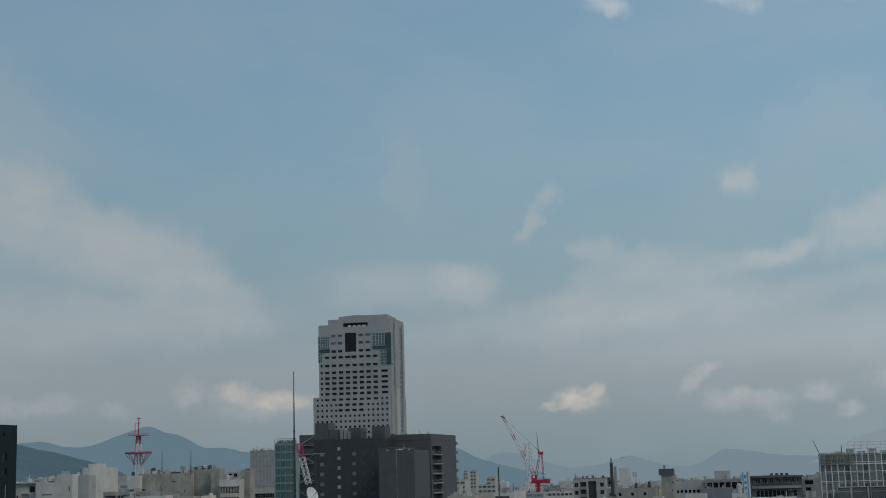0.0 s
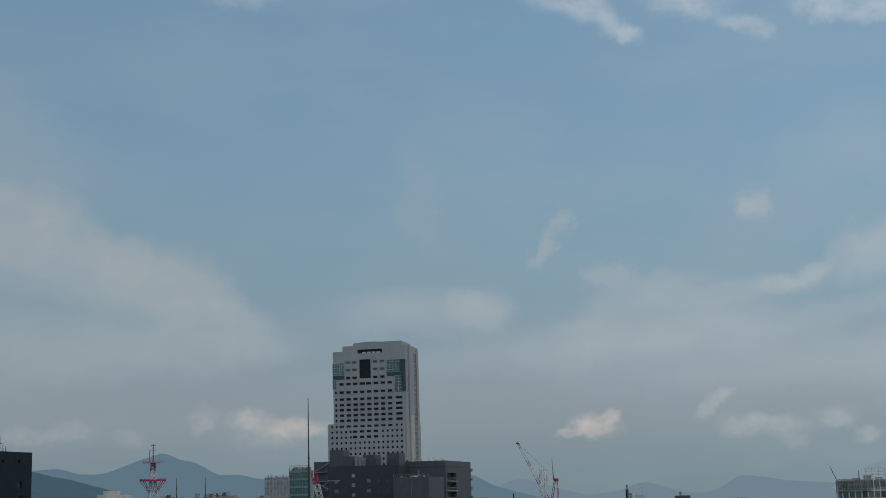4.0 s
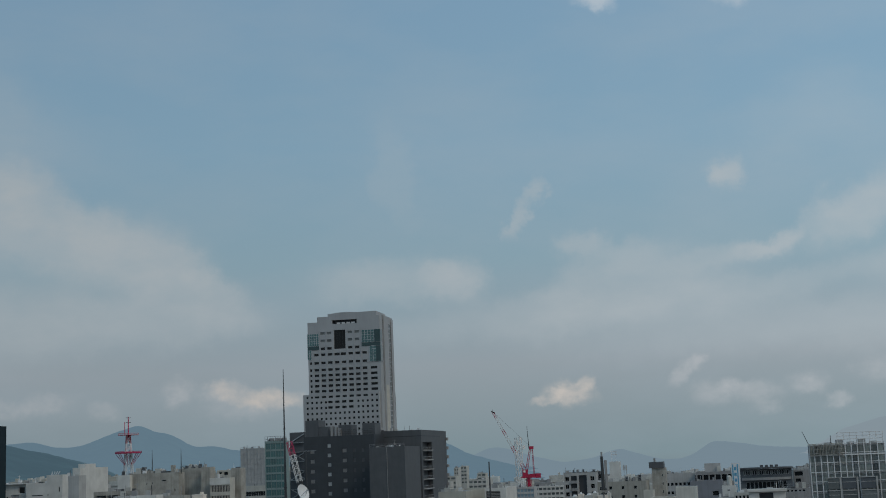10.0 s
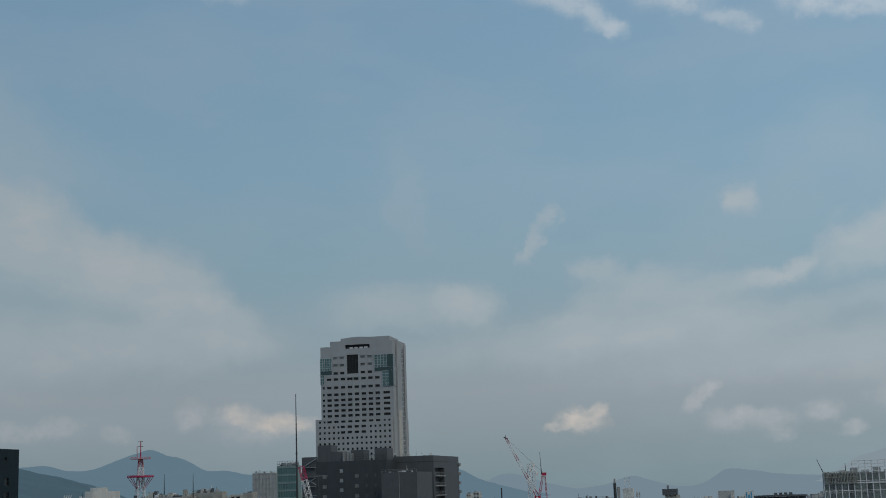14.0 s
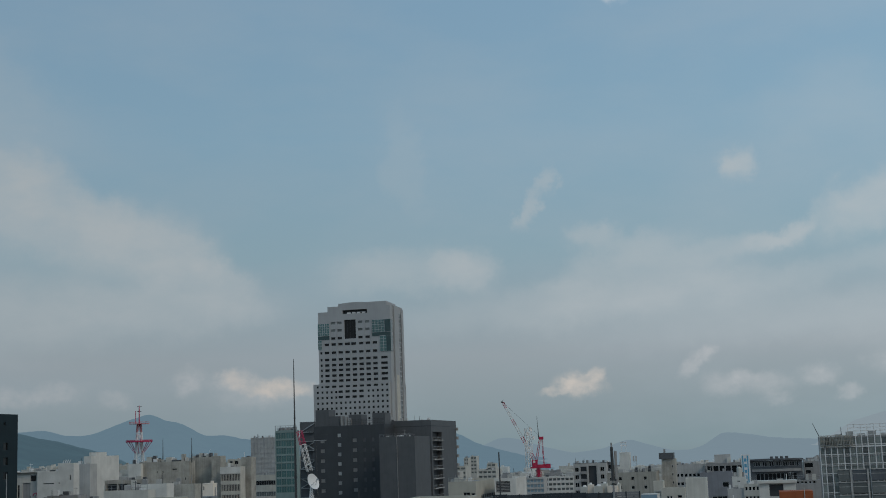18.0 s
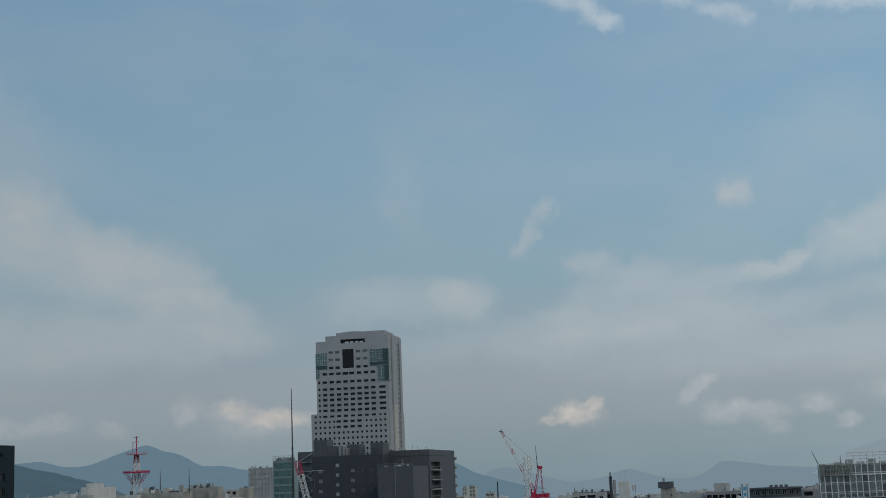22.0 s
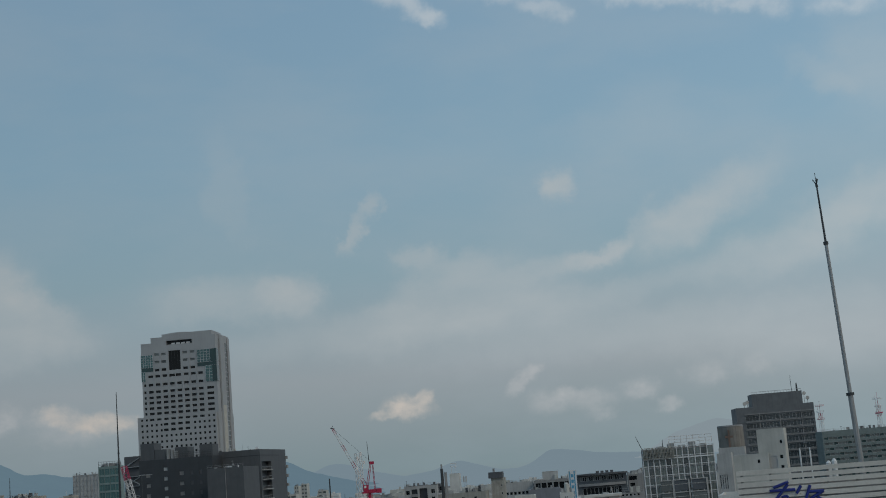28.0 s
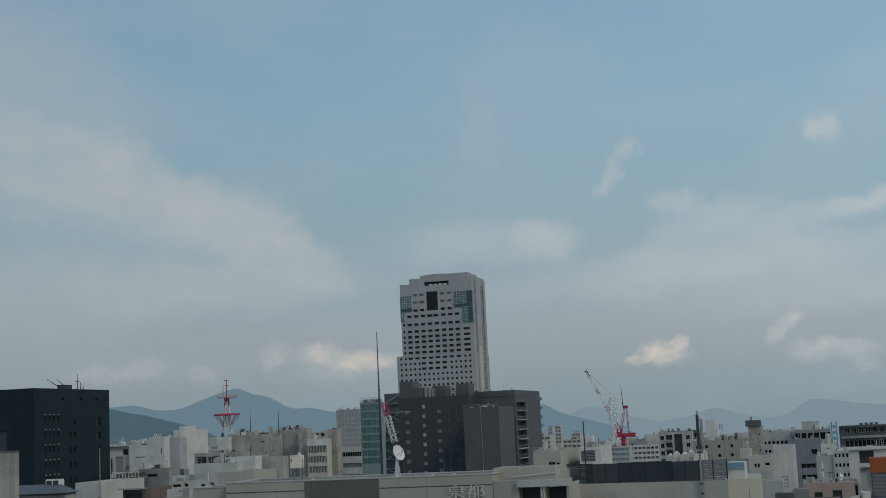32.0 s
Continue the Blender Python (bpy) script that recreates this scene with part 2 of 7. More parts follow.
def material(name, color, rough=0.8, metal=0.0, vary=0.12, scale=0.35, streak=0.0, bump=0.15, grain=6.0, spec=0.4, tint=0.0):
    """A worn painted, cement or metal surface: broad patches, fine grain, rain streaks, and relief."""
    m = bpy.data.materials.new(name)
    m.use_nodes = True
    n, l = m.node_tree.nodes, m.node_tree.links
    p = n["Principled BSDF"]
    p.inputs["Roughness"].default_value, p.inputs["Metallic"].default_value = rough, metal
    p.inputs["Specular IOR Level"].default_value = spec
    co = n.new("ShaderNodeTexCoord").outputs["Object"]

    def tex_noise(sc, detail, stretch=(1, 1, 1)):
        mp = n.new("ShaderNodeMapping")
        mp.inputs["Scale"].default_value = stretch
        l.new(co, mp.inputs[0])
        t = n.new("ShaderNodeTexNoise")
        t.inputs["Scale"].default_value, t.inputs["Detail"].default_value = sc, detail
        l.new(mp.outputs[0], t.inputs["Vector"])
        return t.outputs["Fac"]

    def ranged(v, a, b, lo, hi):
        r = n.new("ShaderNodeMapRange")
        for i, x in enumerate((a, b, lo, hi)):
            r.inputs[i + 1].default_value = x
        l.new(v, r.inputs[0])
        return r.outputs[0]

    def times(a, b):
        t = n.new("ShaderNodeMath")
        t.operation = "MULTIPLY"
        l.new(a, t.inputs[0])
        l.new(b, t.inputs[1])
        return t.outputs[0]

    fac = times(ranged(tex_noise(scale, 6), 0.3, 0.7, 1 - vary, 1 + vary), ranged(tex_noise(grain, 4), 0.3, 0.7, 1 - vary * 0.5, 1 + vary * 0.5))
    if streak:
        fac = times(fac, ranged(tex_noise(1.0, 5, (1.6, 1.6, 0.08)), 0.45, 0.75, 1.0, 1 - streak))
    if tint:
        rnd = n.new("ShaderNodeObjectInfo").outputs["Random"]
        fac = times(fac, ranged(rnd, 0, 1, 1 - tint, 1 + tint))
    mul = n.new("ShaderNodeVectorMath")
    mul.operation = "SCALE"
    mul.inputs[0].default_value = color
    l.new(fac, mul.inputs["Scale"])
    l.new(mul.outputs[0], p.inputs["Base Color"])
    if bump:
        b = n.new("ShaderNodeBump")
        b.inputs["Strength"].default_value, b.inputs["Distance"].default_value = bump, 0.02
        l.new(tex_noise(grain * 2, 4), b.inputs["Height"])
        l.new(b.outputs[0], p.inputs["Normal"])
    return m


white = material("white_render", (0.58, 0.575, 0.55), streak=0.06)
white_plaster = material("rain_stained_white_plaster", (0.56, 0.55, 0.51), vary=0.1, streak=0.22)
offwhite = material("offwhite_tile", (0.475, 0.47, 0.44), streak=0.13)
cream = material("cream_render", (0.50, 0.48, 0.43), streak=0.14)
beige = material("beige_panel", (0.36, 0.344, 0.298), streak=0.05, vary=0.07)
beige_light = material("light_beige_render", (0.405, 0.39, 0.343), streak=0.08, vary=0.08)
concrete = material("weathered_concrete", (0.355, 0.342, 0.308), vary=0.26, streak=0.28)
pale_grey = material("pale_grey_panel", (0.41, 0.41, 0.405), streak=0.15)
grey = material("grey_panel", (0.22, 0.22, 0.222), streak=0.12)
mid_grey = material("mid_grey_render", (0.275, 0.276, 0.278), streak=0.2)
dark_grey = material("dark_grey_panel", (0.085, 0.09, 0.098), vary=0.1, streak=0.12, rough=0.6)
charcoal = material("charcoal_panel", (0.045, 0.05, 0.057), vary=0.1, streak=0.1, rough=0.6)
near_black = material("blue_black_panel", (0.010, 0.021, 0.027), vary=0.15, streak=0.2, rough=0.6, spec=0.22)
olive_grey = material("olive_grey_panel", (0.118, 0.115, 0.103), vary=0.08, streak=0.1)
tower_stone = material("tower_stone_panel", (0.352, 0.364, 0.378), vary=0.06, streak=0.08, scale=0.1)
brown = material("brown_tile", (0.16, 0.12, 0.105), streak=0.15)
pink = material("pink_brown_render", (0.36, 0.275, 0.24), streak=0.2)
dove_tile = material("dove_grey_tile", (0.20, 0.21, 0.235), vary=0.1, streak=0.15)
tan = material("tan_tile", (0.33, 0.322, 0.29), streak=0.25)
orange = material("orange_panel", (0.33, 0.09, 0.033), vary=0.08, streak=0.1)
pink_beige = material("pink_beige_render", (0.46, 0.40, 0.365), streak=0.15)
block_glass = material("glass_block", (0.27, 0.30, 0.285), rough=0.3, vary=0.1, bump=0.05, spec=0.4)
# soot for the wall stain; also the painted shade of the open stair
soot_shade = material("sooty_shaded_render", (0.10, 0.095, 0.085), vary=0.4, streak=0.5, scale=1.2)
drum_stone = material("brown_grey_stone", (0.215, 0.205, 0.19), vary=0.18, streak=0.25)
cross_brown = material("dull_brown_metal", (0.17, 0.12, 0.10), vary=0.15)
# slate lightened in its base colour for the haze over the far office
hazed_slate = material("haze_lightened_slate_panel", (0.135, 0.145, 0.155), vary=0.12, streak=0.15, rough=0.65)
office_glass = material("dim_office_glass", (0.06, 0.072, 0.08), rough=0.2, vary=0.25, bump=0.0, spec=0.4, tint=0.3)
teal_grey = material("grey_green_panel", (0.175, 0.215, 0.215), streak=0.15)
roof_felt = material("roof_membrane", (0.26, 0.265, 0.26), vary=0.2, rough=0.9)
roof_light = material("pale_roof_coating", (0.48, 0.49, 0.48), vary=0.15, rough=0.85)
steel = material("galvanised_steel", (0.33, 0.34, 0.35), rough=0.45, metal=0.7, bump=0.05)
dark_steel = material("dark_steel", (0.06, 0.065, 0.07), rough=0.5, metal=0.4, bump=0.05)
white_steel = material("white_painted_steel", (0.66, 0.66, 0.66), rough=0.5, vary=0.08, bump=0.05)
red_steel = material("red_painted_steel", (0.40, 0.022, 0.085), rough=0.5, vary=0.12, bump=0.05)
pink_steel = material("pale_red_steel", (0.50, 0.22, 0.24), rough=0.6, vary=0.15, bump=0.05)
crane_red = material("crane_red_paint", (0.37, 0.014, 0.055), rough=0.45, vary=0.12, bump=0.05)
alu = material("aluminium_frame", (0.50, 0.51, 0.52), rough=0.4, metal=0.5, bump=0.03, vary=0.06)
louvre = material("louvre_metal", (0.030, 0.036, 0.043), rough=0.5, metal=0.3, vary=0.1)
blue_paint = material("blue_sign_paint", (0.015, 0.03, 0.20), rough=0.45, vary=0.08)
sky_blue_paint = material("light_blue_sign_paint", (0.10, 0.33, 0.50), rough=0.45, vary=0.08)
sky_grey = material("pale_blue_paint", (0.20, 0.30, 0.38), rough=0.5, vary=0.1)
bright_pane = material("curtained_pale_pane", (0.33, 0.35, 0.36), rough=0.3, vary=0.15, bump=0.0, tint=0.3)
lattice_pane = material("grey_green_pane", (0.24, 0.265, 0.25), rough=0.3, vary=0.2, bump=0.0, tint=0.25)
net_blue = material("pale_blue_netting", (0.26, 0.37, 0.44), rough=0.8, vary=0.2)
slate = material("slate_grey_panel", (0.098, 0.110, 0.124), vary=0.12, streak=0.15, rough=0.65)
slat_highlit = material("highlit_slat_metal", (0.05, 0.058, 0.066), rough=0.5, metal=0.2, vary=0.15)
slat_grey = material("slat_grey_paint", (0.165, 0.17, 0.18), rough=0.6, vary=0.1, streak=0.15)
teal_dark = material("dark_teal_glass", (0.015, 0.05, 0.055), rough=0.12, vary=0.15, bump=0.0, spec=0.5)
slat_white = material("sign_slat_paint", (0.55, 0.54, 0.51), rough=0.6, vary=0.1, streak=0.1)
tank_cream = material("tank_plastic", (0.70, 0.62, 0.54), rough=0.5, vary=0.06)
leaf = material("leaf", (0.06, 0.09, 0.035), rough=0.7, vary=0.3, scale=2)
ground_mat = material("city_ground", (0.09, 0.09, 0.088), vary=0.25, scale=0.02, grain=0.5)
glass = material("window_glass", (0.012, 0.014, 0.016), rough=0.12, vary=0.2, bump=0.0, spec=0.22, tint=0.35)
pale_glass = material("curtained_glass", (0.15, 0.165, 0.165), rough=0.2, vary=0.2, bump=0.0, spec=0.35, tint=0.3)
teal_panel = material("teal_frame", (0.19, 0.26, 0.255), rough=0.4, vary=0.1)
teal_glass = material("teal_glass", (0.055, 0.135, 0.138), rough=0.1, vary=0.15, bump=0.0, spec=0.6, tint=0.2)
frost_glass = material("frosted_green_glass", (0.23, 0.34, 0.32), rough=0.25, vary=0.08, bump=0.0, spec=0.5)


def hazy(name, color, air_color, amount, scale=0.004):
    """Wooded hills, with the haze of kilometres of air mixed in as emission."""
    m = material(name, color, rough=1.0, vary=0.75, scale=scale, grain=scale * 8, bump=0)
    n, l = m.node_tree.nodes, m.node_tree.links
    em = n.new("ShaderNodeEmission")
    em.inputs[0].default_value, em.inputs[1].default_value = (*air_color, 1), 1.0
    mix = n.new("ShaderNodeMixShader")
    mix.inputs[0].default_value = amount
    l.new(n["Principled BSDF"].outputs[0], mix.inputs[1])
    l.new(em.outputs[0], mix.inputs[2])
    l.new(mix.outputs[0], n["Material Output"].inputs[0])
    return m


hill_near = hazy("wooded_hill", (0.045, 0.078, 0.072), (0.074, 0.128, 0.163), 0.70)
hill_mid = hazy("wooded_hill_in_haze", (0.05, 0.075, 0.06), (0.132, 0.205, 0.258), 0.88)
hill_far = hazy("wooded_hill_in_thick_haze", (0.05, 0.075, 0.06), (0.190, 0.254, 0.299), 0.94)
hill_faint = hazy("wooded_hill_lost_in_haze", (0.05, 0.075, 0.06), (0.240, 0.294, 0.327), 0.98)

# ---- building blocks ----


def box(bm, x0, y0, z0, x1, y1, z1, mi=0):
    v = [bm.verts.new(p) for p in ((x0, y0, z0), (x1, y0, z0), (x1, y1, z0), (x0, y1, z0), (x0, y0, z1), (x1, y0, z1), (x1, y1, z1), (x0, y1, z1))]
    for q in ((3, 2, 1, 0), (4, 5, 6, 7), (0, 1, 5, 4), (1, 2, 6, 5), (2, 3, 7, 6), (3, 0, 4, 7)):
        bm.faces.new([v[i] for i in q]).material_index = mi


def bar(bm, a, b, r, sides=6, r2=None, mi=0):
    """A round or square bar from a to b."""
    a, b = Vector(a), Vector(b)
    d = b - a
    q = d.to_track_quat("Z", "Y")
    r2 = r if r2 is None else r2
    rings = []
    for p, rr in ((a, r), (b, r2)):
        rings.append([bm.verts.new(p + q @ Vector((math.cos(2 * math.pi * (k + 0.5) / sides) * rr, math.sin(2 * math.pi * (k + 0.5) / sides) * rr, 0))) for k in range(sides)])
    for k in range(sides):
        j = (k + 1) % sides
        bm.faces.new((rings[0][k], rings[0][j], rings[1][j], rings[1][k])).material_index = mi
    bm.faces.new(rings[0][::-1]).material_index = mi
    bm.faces.new(rings[1]).material_index = mi


def bar_part(name, a, b, r, mat, parent):
    """One lattice bar as a part of its own."""
    bm = bmesh.new()
    bar(bm, a, b, r, 4)
    return part(name, bm, mat, parent)


def disc(bm, centre, axis, r, thick, sides=20, mi=0):
    c, a = Vector(centre), Vector(axis).normalized()
    bar(bm, c, c + a * thick, r, sides, mi=mi)


def mesh_of(name, bm, *mats):
    me = bpy.data.meshes.new(name)
    bm.to_mesh(me)
    bm.free()
    for m in mats:
        me.materials.append(m)
    return me


def part(name, bm, mat, parent, label="", loc=None):
    """Links a bmesh (or a shared mesh) as one mesh object under a thing or a part."""
    mats = mat if isinstance(mat, (list, tuple)) else [mat]
    me = mesh_of(name, bm, *mats) if isinstance(bm, bmesh.types.BMesh) else bm
    ob = new(name, me)
    if parent is not None:
        ob.parent = parent
    if loc is not None:
        ob.matrix_basis = loc if isinstance(loc, Matrix) else Matrix.Translation(loc)
    return tagged(ob, label) if label else ob


def thing(name, label, category, m, group="", kind=""):
    ob = new(name)
    ob.empty_display_size = 0.5
    ob.matrix_basis = m
    return tagged(ob, label, category, group, kind)


def face_frame(face, W, D):
    """Origin, along, and into-the-wall axes of one side of a block (front-left corner at the origin, front towards -y)."""
    return {"front": (Vector((0, 0, 0)), Vector((1, 0, 0)), Vector((0, 1, 0))),
            "right": (Vector((W, 0, 0)), Vector((0, 1, 0)), Vector((-1, 0, 0))),
            "back": (Vector((W, D, 0)), Vector((-1, 0, 0)), Vector((0, -1, 0))),
            "left": (Vector((0, D, 0)), Vector((0, -1, 0)), Vector((1, 0, 0)))}[face]


def walled(verts, faces, face, W, D, z0, z1, holes, recess):
    """One wall with real openings: a grid of quads, and reveals that go into the wall."""
    o, u, n = face_frame(face, W, D)
    length = W if face in ("front", "back") else D
    cut = lambda vals, lo, hi: sorted({lo, hi, *[round(min(max(v, lo), hi), 4) for v in vals]})
    xs = cut([v for h in holes for v in h[:2]], 0.0, length)
    zs = cut([v for h in holes for v in h[2:4]], z0, z1)
    nx, nz = len(xs) - 1, len(zs) - 1
    cx = [(xs[i] + xs[i + 1]) / 2 for i in range(nx)]
    cz = [(zs[i] + zs[i + 1]) / 2 for i in range(nz)]
    hole = np.zeros((nx, nz), bool)
    for a, b, c, d in [h[:4] for h in holes]:
        ix = [i for i in range(nx) if a < cx[i] < b]
        iz = [i for i in range(nz) if c < cz[i] < d]
        if ix and iz:
            hole[ix[0]:ix[-1] + 1, iz[0]:iz[-1] + 1] = True
    index = {}

    def vert(i, k, deep):
        key = (i, k, deep)
        if key not in index:
            index[key] = len(verts)
            verts.append(tuple(o + u * xs[i] + n * (recess if deep else 0) + Vector((0, 0, zs[k]))))
        return index[key]

    for i in range(nx):
        k = 0
        while k < nz:
            if hole[i, k]:
                if i == 0 or not hole[i - 1, k]:
                    faces.append((vert(i, k, 0), vert(i, k, 1), vert(i, k + 1, 1), vert(i, k + 1, 0)))
                if i == nx - 1 or not hole[i + 1, k]:
                    faces.append((vert(i + 1, k, 0), vert(i + 1, k + 1, 0), vert(i + 1, k + 1, 1), vert(i + 1, k, 1)))
                if k == 0 or not hole[i, k - 1]:
                    faces.append((vert(i, k, 0), vert(i + 1, k, 0), vert(i + 1, k, 1), vert(i, k, 1)))
                if k == nz - 1 or not hole[i, k + 1]:
                    faces.append((vert(i, k + 1, 0), vert(i, k + 1, 1), vert(i + 1, k + 1, 1), vert(i + 1, k + 1, 0)))
            else:
                faces.append((vert(i, k, 0), vert(i + 1, k, 0), vert(i + 1, k + 1, 0), vert(i, k + 1, 0)))
            k += 1


WINDOWS, ROOFS = {}, []


def shared(key, make):
    if key not in WINDOWS:
        WINDOWS[key] = make()
    return WINDOWS[key]


def block_mesh(name, x, y, z, mat):
    def make():
        bm = bmesh.new()
        box(bm, 0, 0, 0, x, y, z)
        return mesh_of(name, bm, mat)
    return shared((name, round(x, 2), round(y, 2), round(z, 2), mat.name), make)


def frame_mesh(w, h, rim, mat):
    """A window frame as one closed ring."""
    def make():
        bm = bmesh.new()
        ring = []
        for y in (0.0, 0.06):
            for a in (0.0, rim):
                ring.append([bm.verts.new(p) for p in ((a, y, a), (w - a, y, a), (w - a, y, h - a), (a, y, h - a))])
        fo, fi, bo_, bi = ring
        for k in range(4):
            m = (k + 1) % 4
            for q in ((fo[k], fo[m], fi[m], fi[k]), (bi[k], bi[m], bo_[m], bo_[k]), (fo[m], fo[k], bo_[k], bo_[m]), (fi[k], fi[m], bi[m], bi[k])):
                bm.faces.new(q)
        return mesh_of("window", bm, mat)
    return shared(("frame", round(w, 2), round(h, 2), rim, mat.name), make)


def window(root, w, h, panes, frame_mat, glass_mat, rim):
    """A framed window with its pane and upright mullions."""
    win = part("window", frame_mesh(w, h, rim, frame_mat), None, root)
    part("pane", block_mesh("pane", w, 0.02, h, glass_mat), None, win, loc=(0, 0.062, 0))
    for k in range(1, panes):
        part("mullion", block_mesh("mullion", rim, 0.05, h - 2 * rim, frame_mat), None, win, loc=(w * k / panes - rim / 2, 0.008, rim))
    return win


def building(name, label, category, x, y, yaw, W, D, H, mat, holes=None, recess=0.25, parapet=0.7, roof=None, z0=0.0,
             frame_mat=None, glass_mat=None, panes=1, cap=None, group="", rim=0.06, onto=None, shift=None):
    """A block with walls, real window openings, parapet and roof. holes: {side: [(u0, u1, below_top0, below_top1[, glass])]}."""
    frame_mat, glass_mat, roof = frame_mat or alu, glass_mat or glass, roof or roof_felt
    root = onto or thing(name, label, category, pose(x, y, 0, 0, 0, yaw), group)
    if not onto:
        ROOFS.append((root, W, D, H, parapet))
    shift = Matrix.Translation(shift or (0, 0, 0))
    holes = holes or {}
    verts, faces = [], []
    for face in ("front", "right", "back", "left"):
        hs = [(h[0], h[1], H - h[3], H - h[2]) for h in holes.get(face, ())]
        walled(verts, faces, face, W, D, z0, H, hs, recess)
    t = 0.22
    if parapet:
        k = len(verts)
        for zz in (H, H - parapet):
            verts += [(t, t, zz), (W - t, t, zz), (W - t, D - t, zz), (t, D - t, zz)]
        outer = len(verts)
        verts += [(0, 0, H), (W, 0, H), (W, D, H), (0, D, H)]
        for i in range(4):
            j = (i + 1) % 4
            faces.append((outer + i, outer + j, k + j, k + i))
            faces.append((k + i, k + j, k + 4 + j, k + 4 + i))
    me = bpy.data.meshes.new("wall")
    me.from_pydata(verts, [], faces)
    me.materials.append(mat)
    part("wall", me, mat, root, loc=shift)
    bm = bmesh.new()
    box(bm, t if parapet else 0, t if parapet else 0, H - parapet - 0.2, W - t if parapet else W, D - t if parapet else D, H - parapet + 0.003)
    part("roof", bm, roof, root, loc=shift)
    if cap:
        bm = bmesh.new()
        o = 0.05
        for a in ((-o, -o, W + o, t + o), (-o, D - t - o, W + o, D + o), (-o, t + o, t + o, D - t - o), (W - t - o, t + o, W + o, D - t - o)):
            box(bm, a[0], a[1], H + 0.003, a[2], a[3], H + 0.07)
        part("coping", bm, cap, root, loc=shift)
    for face, hs in holes.items():
        o, u, n = face_frame(face, W, D)
        for h in hs:
            g = h[4] if len(h) > 4 and h[4] else glass_mat
            # open recesses get a charcoal back that paints the shade inside them
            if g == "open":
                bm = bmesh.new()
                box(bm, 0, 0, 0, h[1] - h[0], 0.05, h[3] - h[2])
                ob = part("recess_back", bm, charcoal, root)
            else:
                p = h[5] if len(h) > 5 else panes
                ob = window(root, h[1] - h[0], h[3] - h[2], p, frame_mat, g, rim)
            rot = Matrix((u, n, Vector((0, 0, 1)))).transposed().to_4x4()
            deep = recess if g == "open" else recess - 0.08
            ob.matrix_basis = shift @ Matrix.Translation(o + u * h[0] + n * deep + Vector((0, 0, H - h[3]))) @ rot
    return root


def grid(u0, u1, cols, w, z0, pitch, rows, h, g=None, p=1):
    """Even windows: cols between u0 and u1, rows from z0 metres below the top."""
    step = (u1 - u0) / cols
    return [(u0 + step * (i + 0.5) - w / 2, u0 + step * (i + 0.5) + w / 2, z0 + pitch * k, z0 + pitch * k + h, g, p) for i in range(cols) for k in range(rows)]


def add_box(root, name, mat, x0, y0, z0, x1, y1, z1, label=""):
    bm = bmesh.new()
    box(bm, x0, y0, z0, x1, y1, z1)
    return part(name, bm, mat, root, label)


def pole(name, label, category, x, y, z0, z1, r0, r1, mat, rods=0, group=""):
    """A tapered pole with collars, and short cross rods near its tip."""
    root = thing(name, label, category, pose(x, y, z0), group)
    h = z1 - z0
    bm = bmesh.new()
    bar(bm, (0, 0, 0), (0, 0, h), r0, 8, r1)
    part("shaft", bm, mat, root)
    for f in (0.25, 0.62):
        bm = bmesh.new()
        r = r0 + (r1 - r0) * f
        disc(bm, (0, 0, h * f), (0, 0, 1), r * 1.35, r * 1.6, 8)
        part("collar", bm, dark_steel, root)
    for k in range(rods):
        bm = bmesh.new()
        a = k * 2.1
        bar(bm, (0, 0, h - 0.4), (math.cos(a) * 0.35, math.sin(a) * 0.35, h), 0.02, 5)
        part("prong", bm, mat, root)
    return root


# ---- ground and hills ----
bm = bmesh.new()
n = 40
gv = [[bm.verts.new(((i / n - 0.5) * 9400, -300 + j / n * 5000, 0)) for j in range(n + 1)] for i in range(n + 1)]
for i in range(n):
    for j in range(n):
        bm.faces.new((gv[i][j], gv[i + 1][j], gv[i + 1][j + 1], gv[i][j + 1]))
tagged(part("ground", bm, ground_mat, None), "grey city ground between the buildings", "ground", kind="structure")


bm = bmesh.new()
box(bm, -12, -16, 0, 12, -0.6, 38.3)
box(bm, -12, -0.9, 38.3, 12, -0.6, 39.2)
tagged(part("wall_viewpoint", bm, concrete, None), "plain concrete building under the viewpoint", "building", kind="structure")


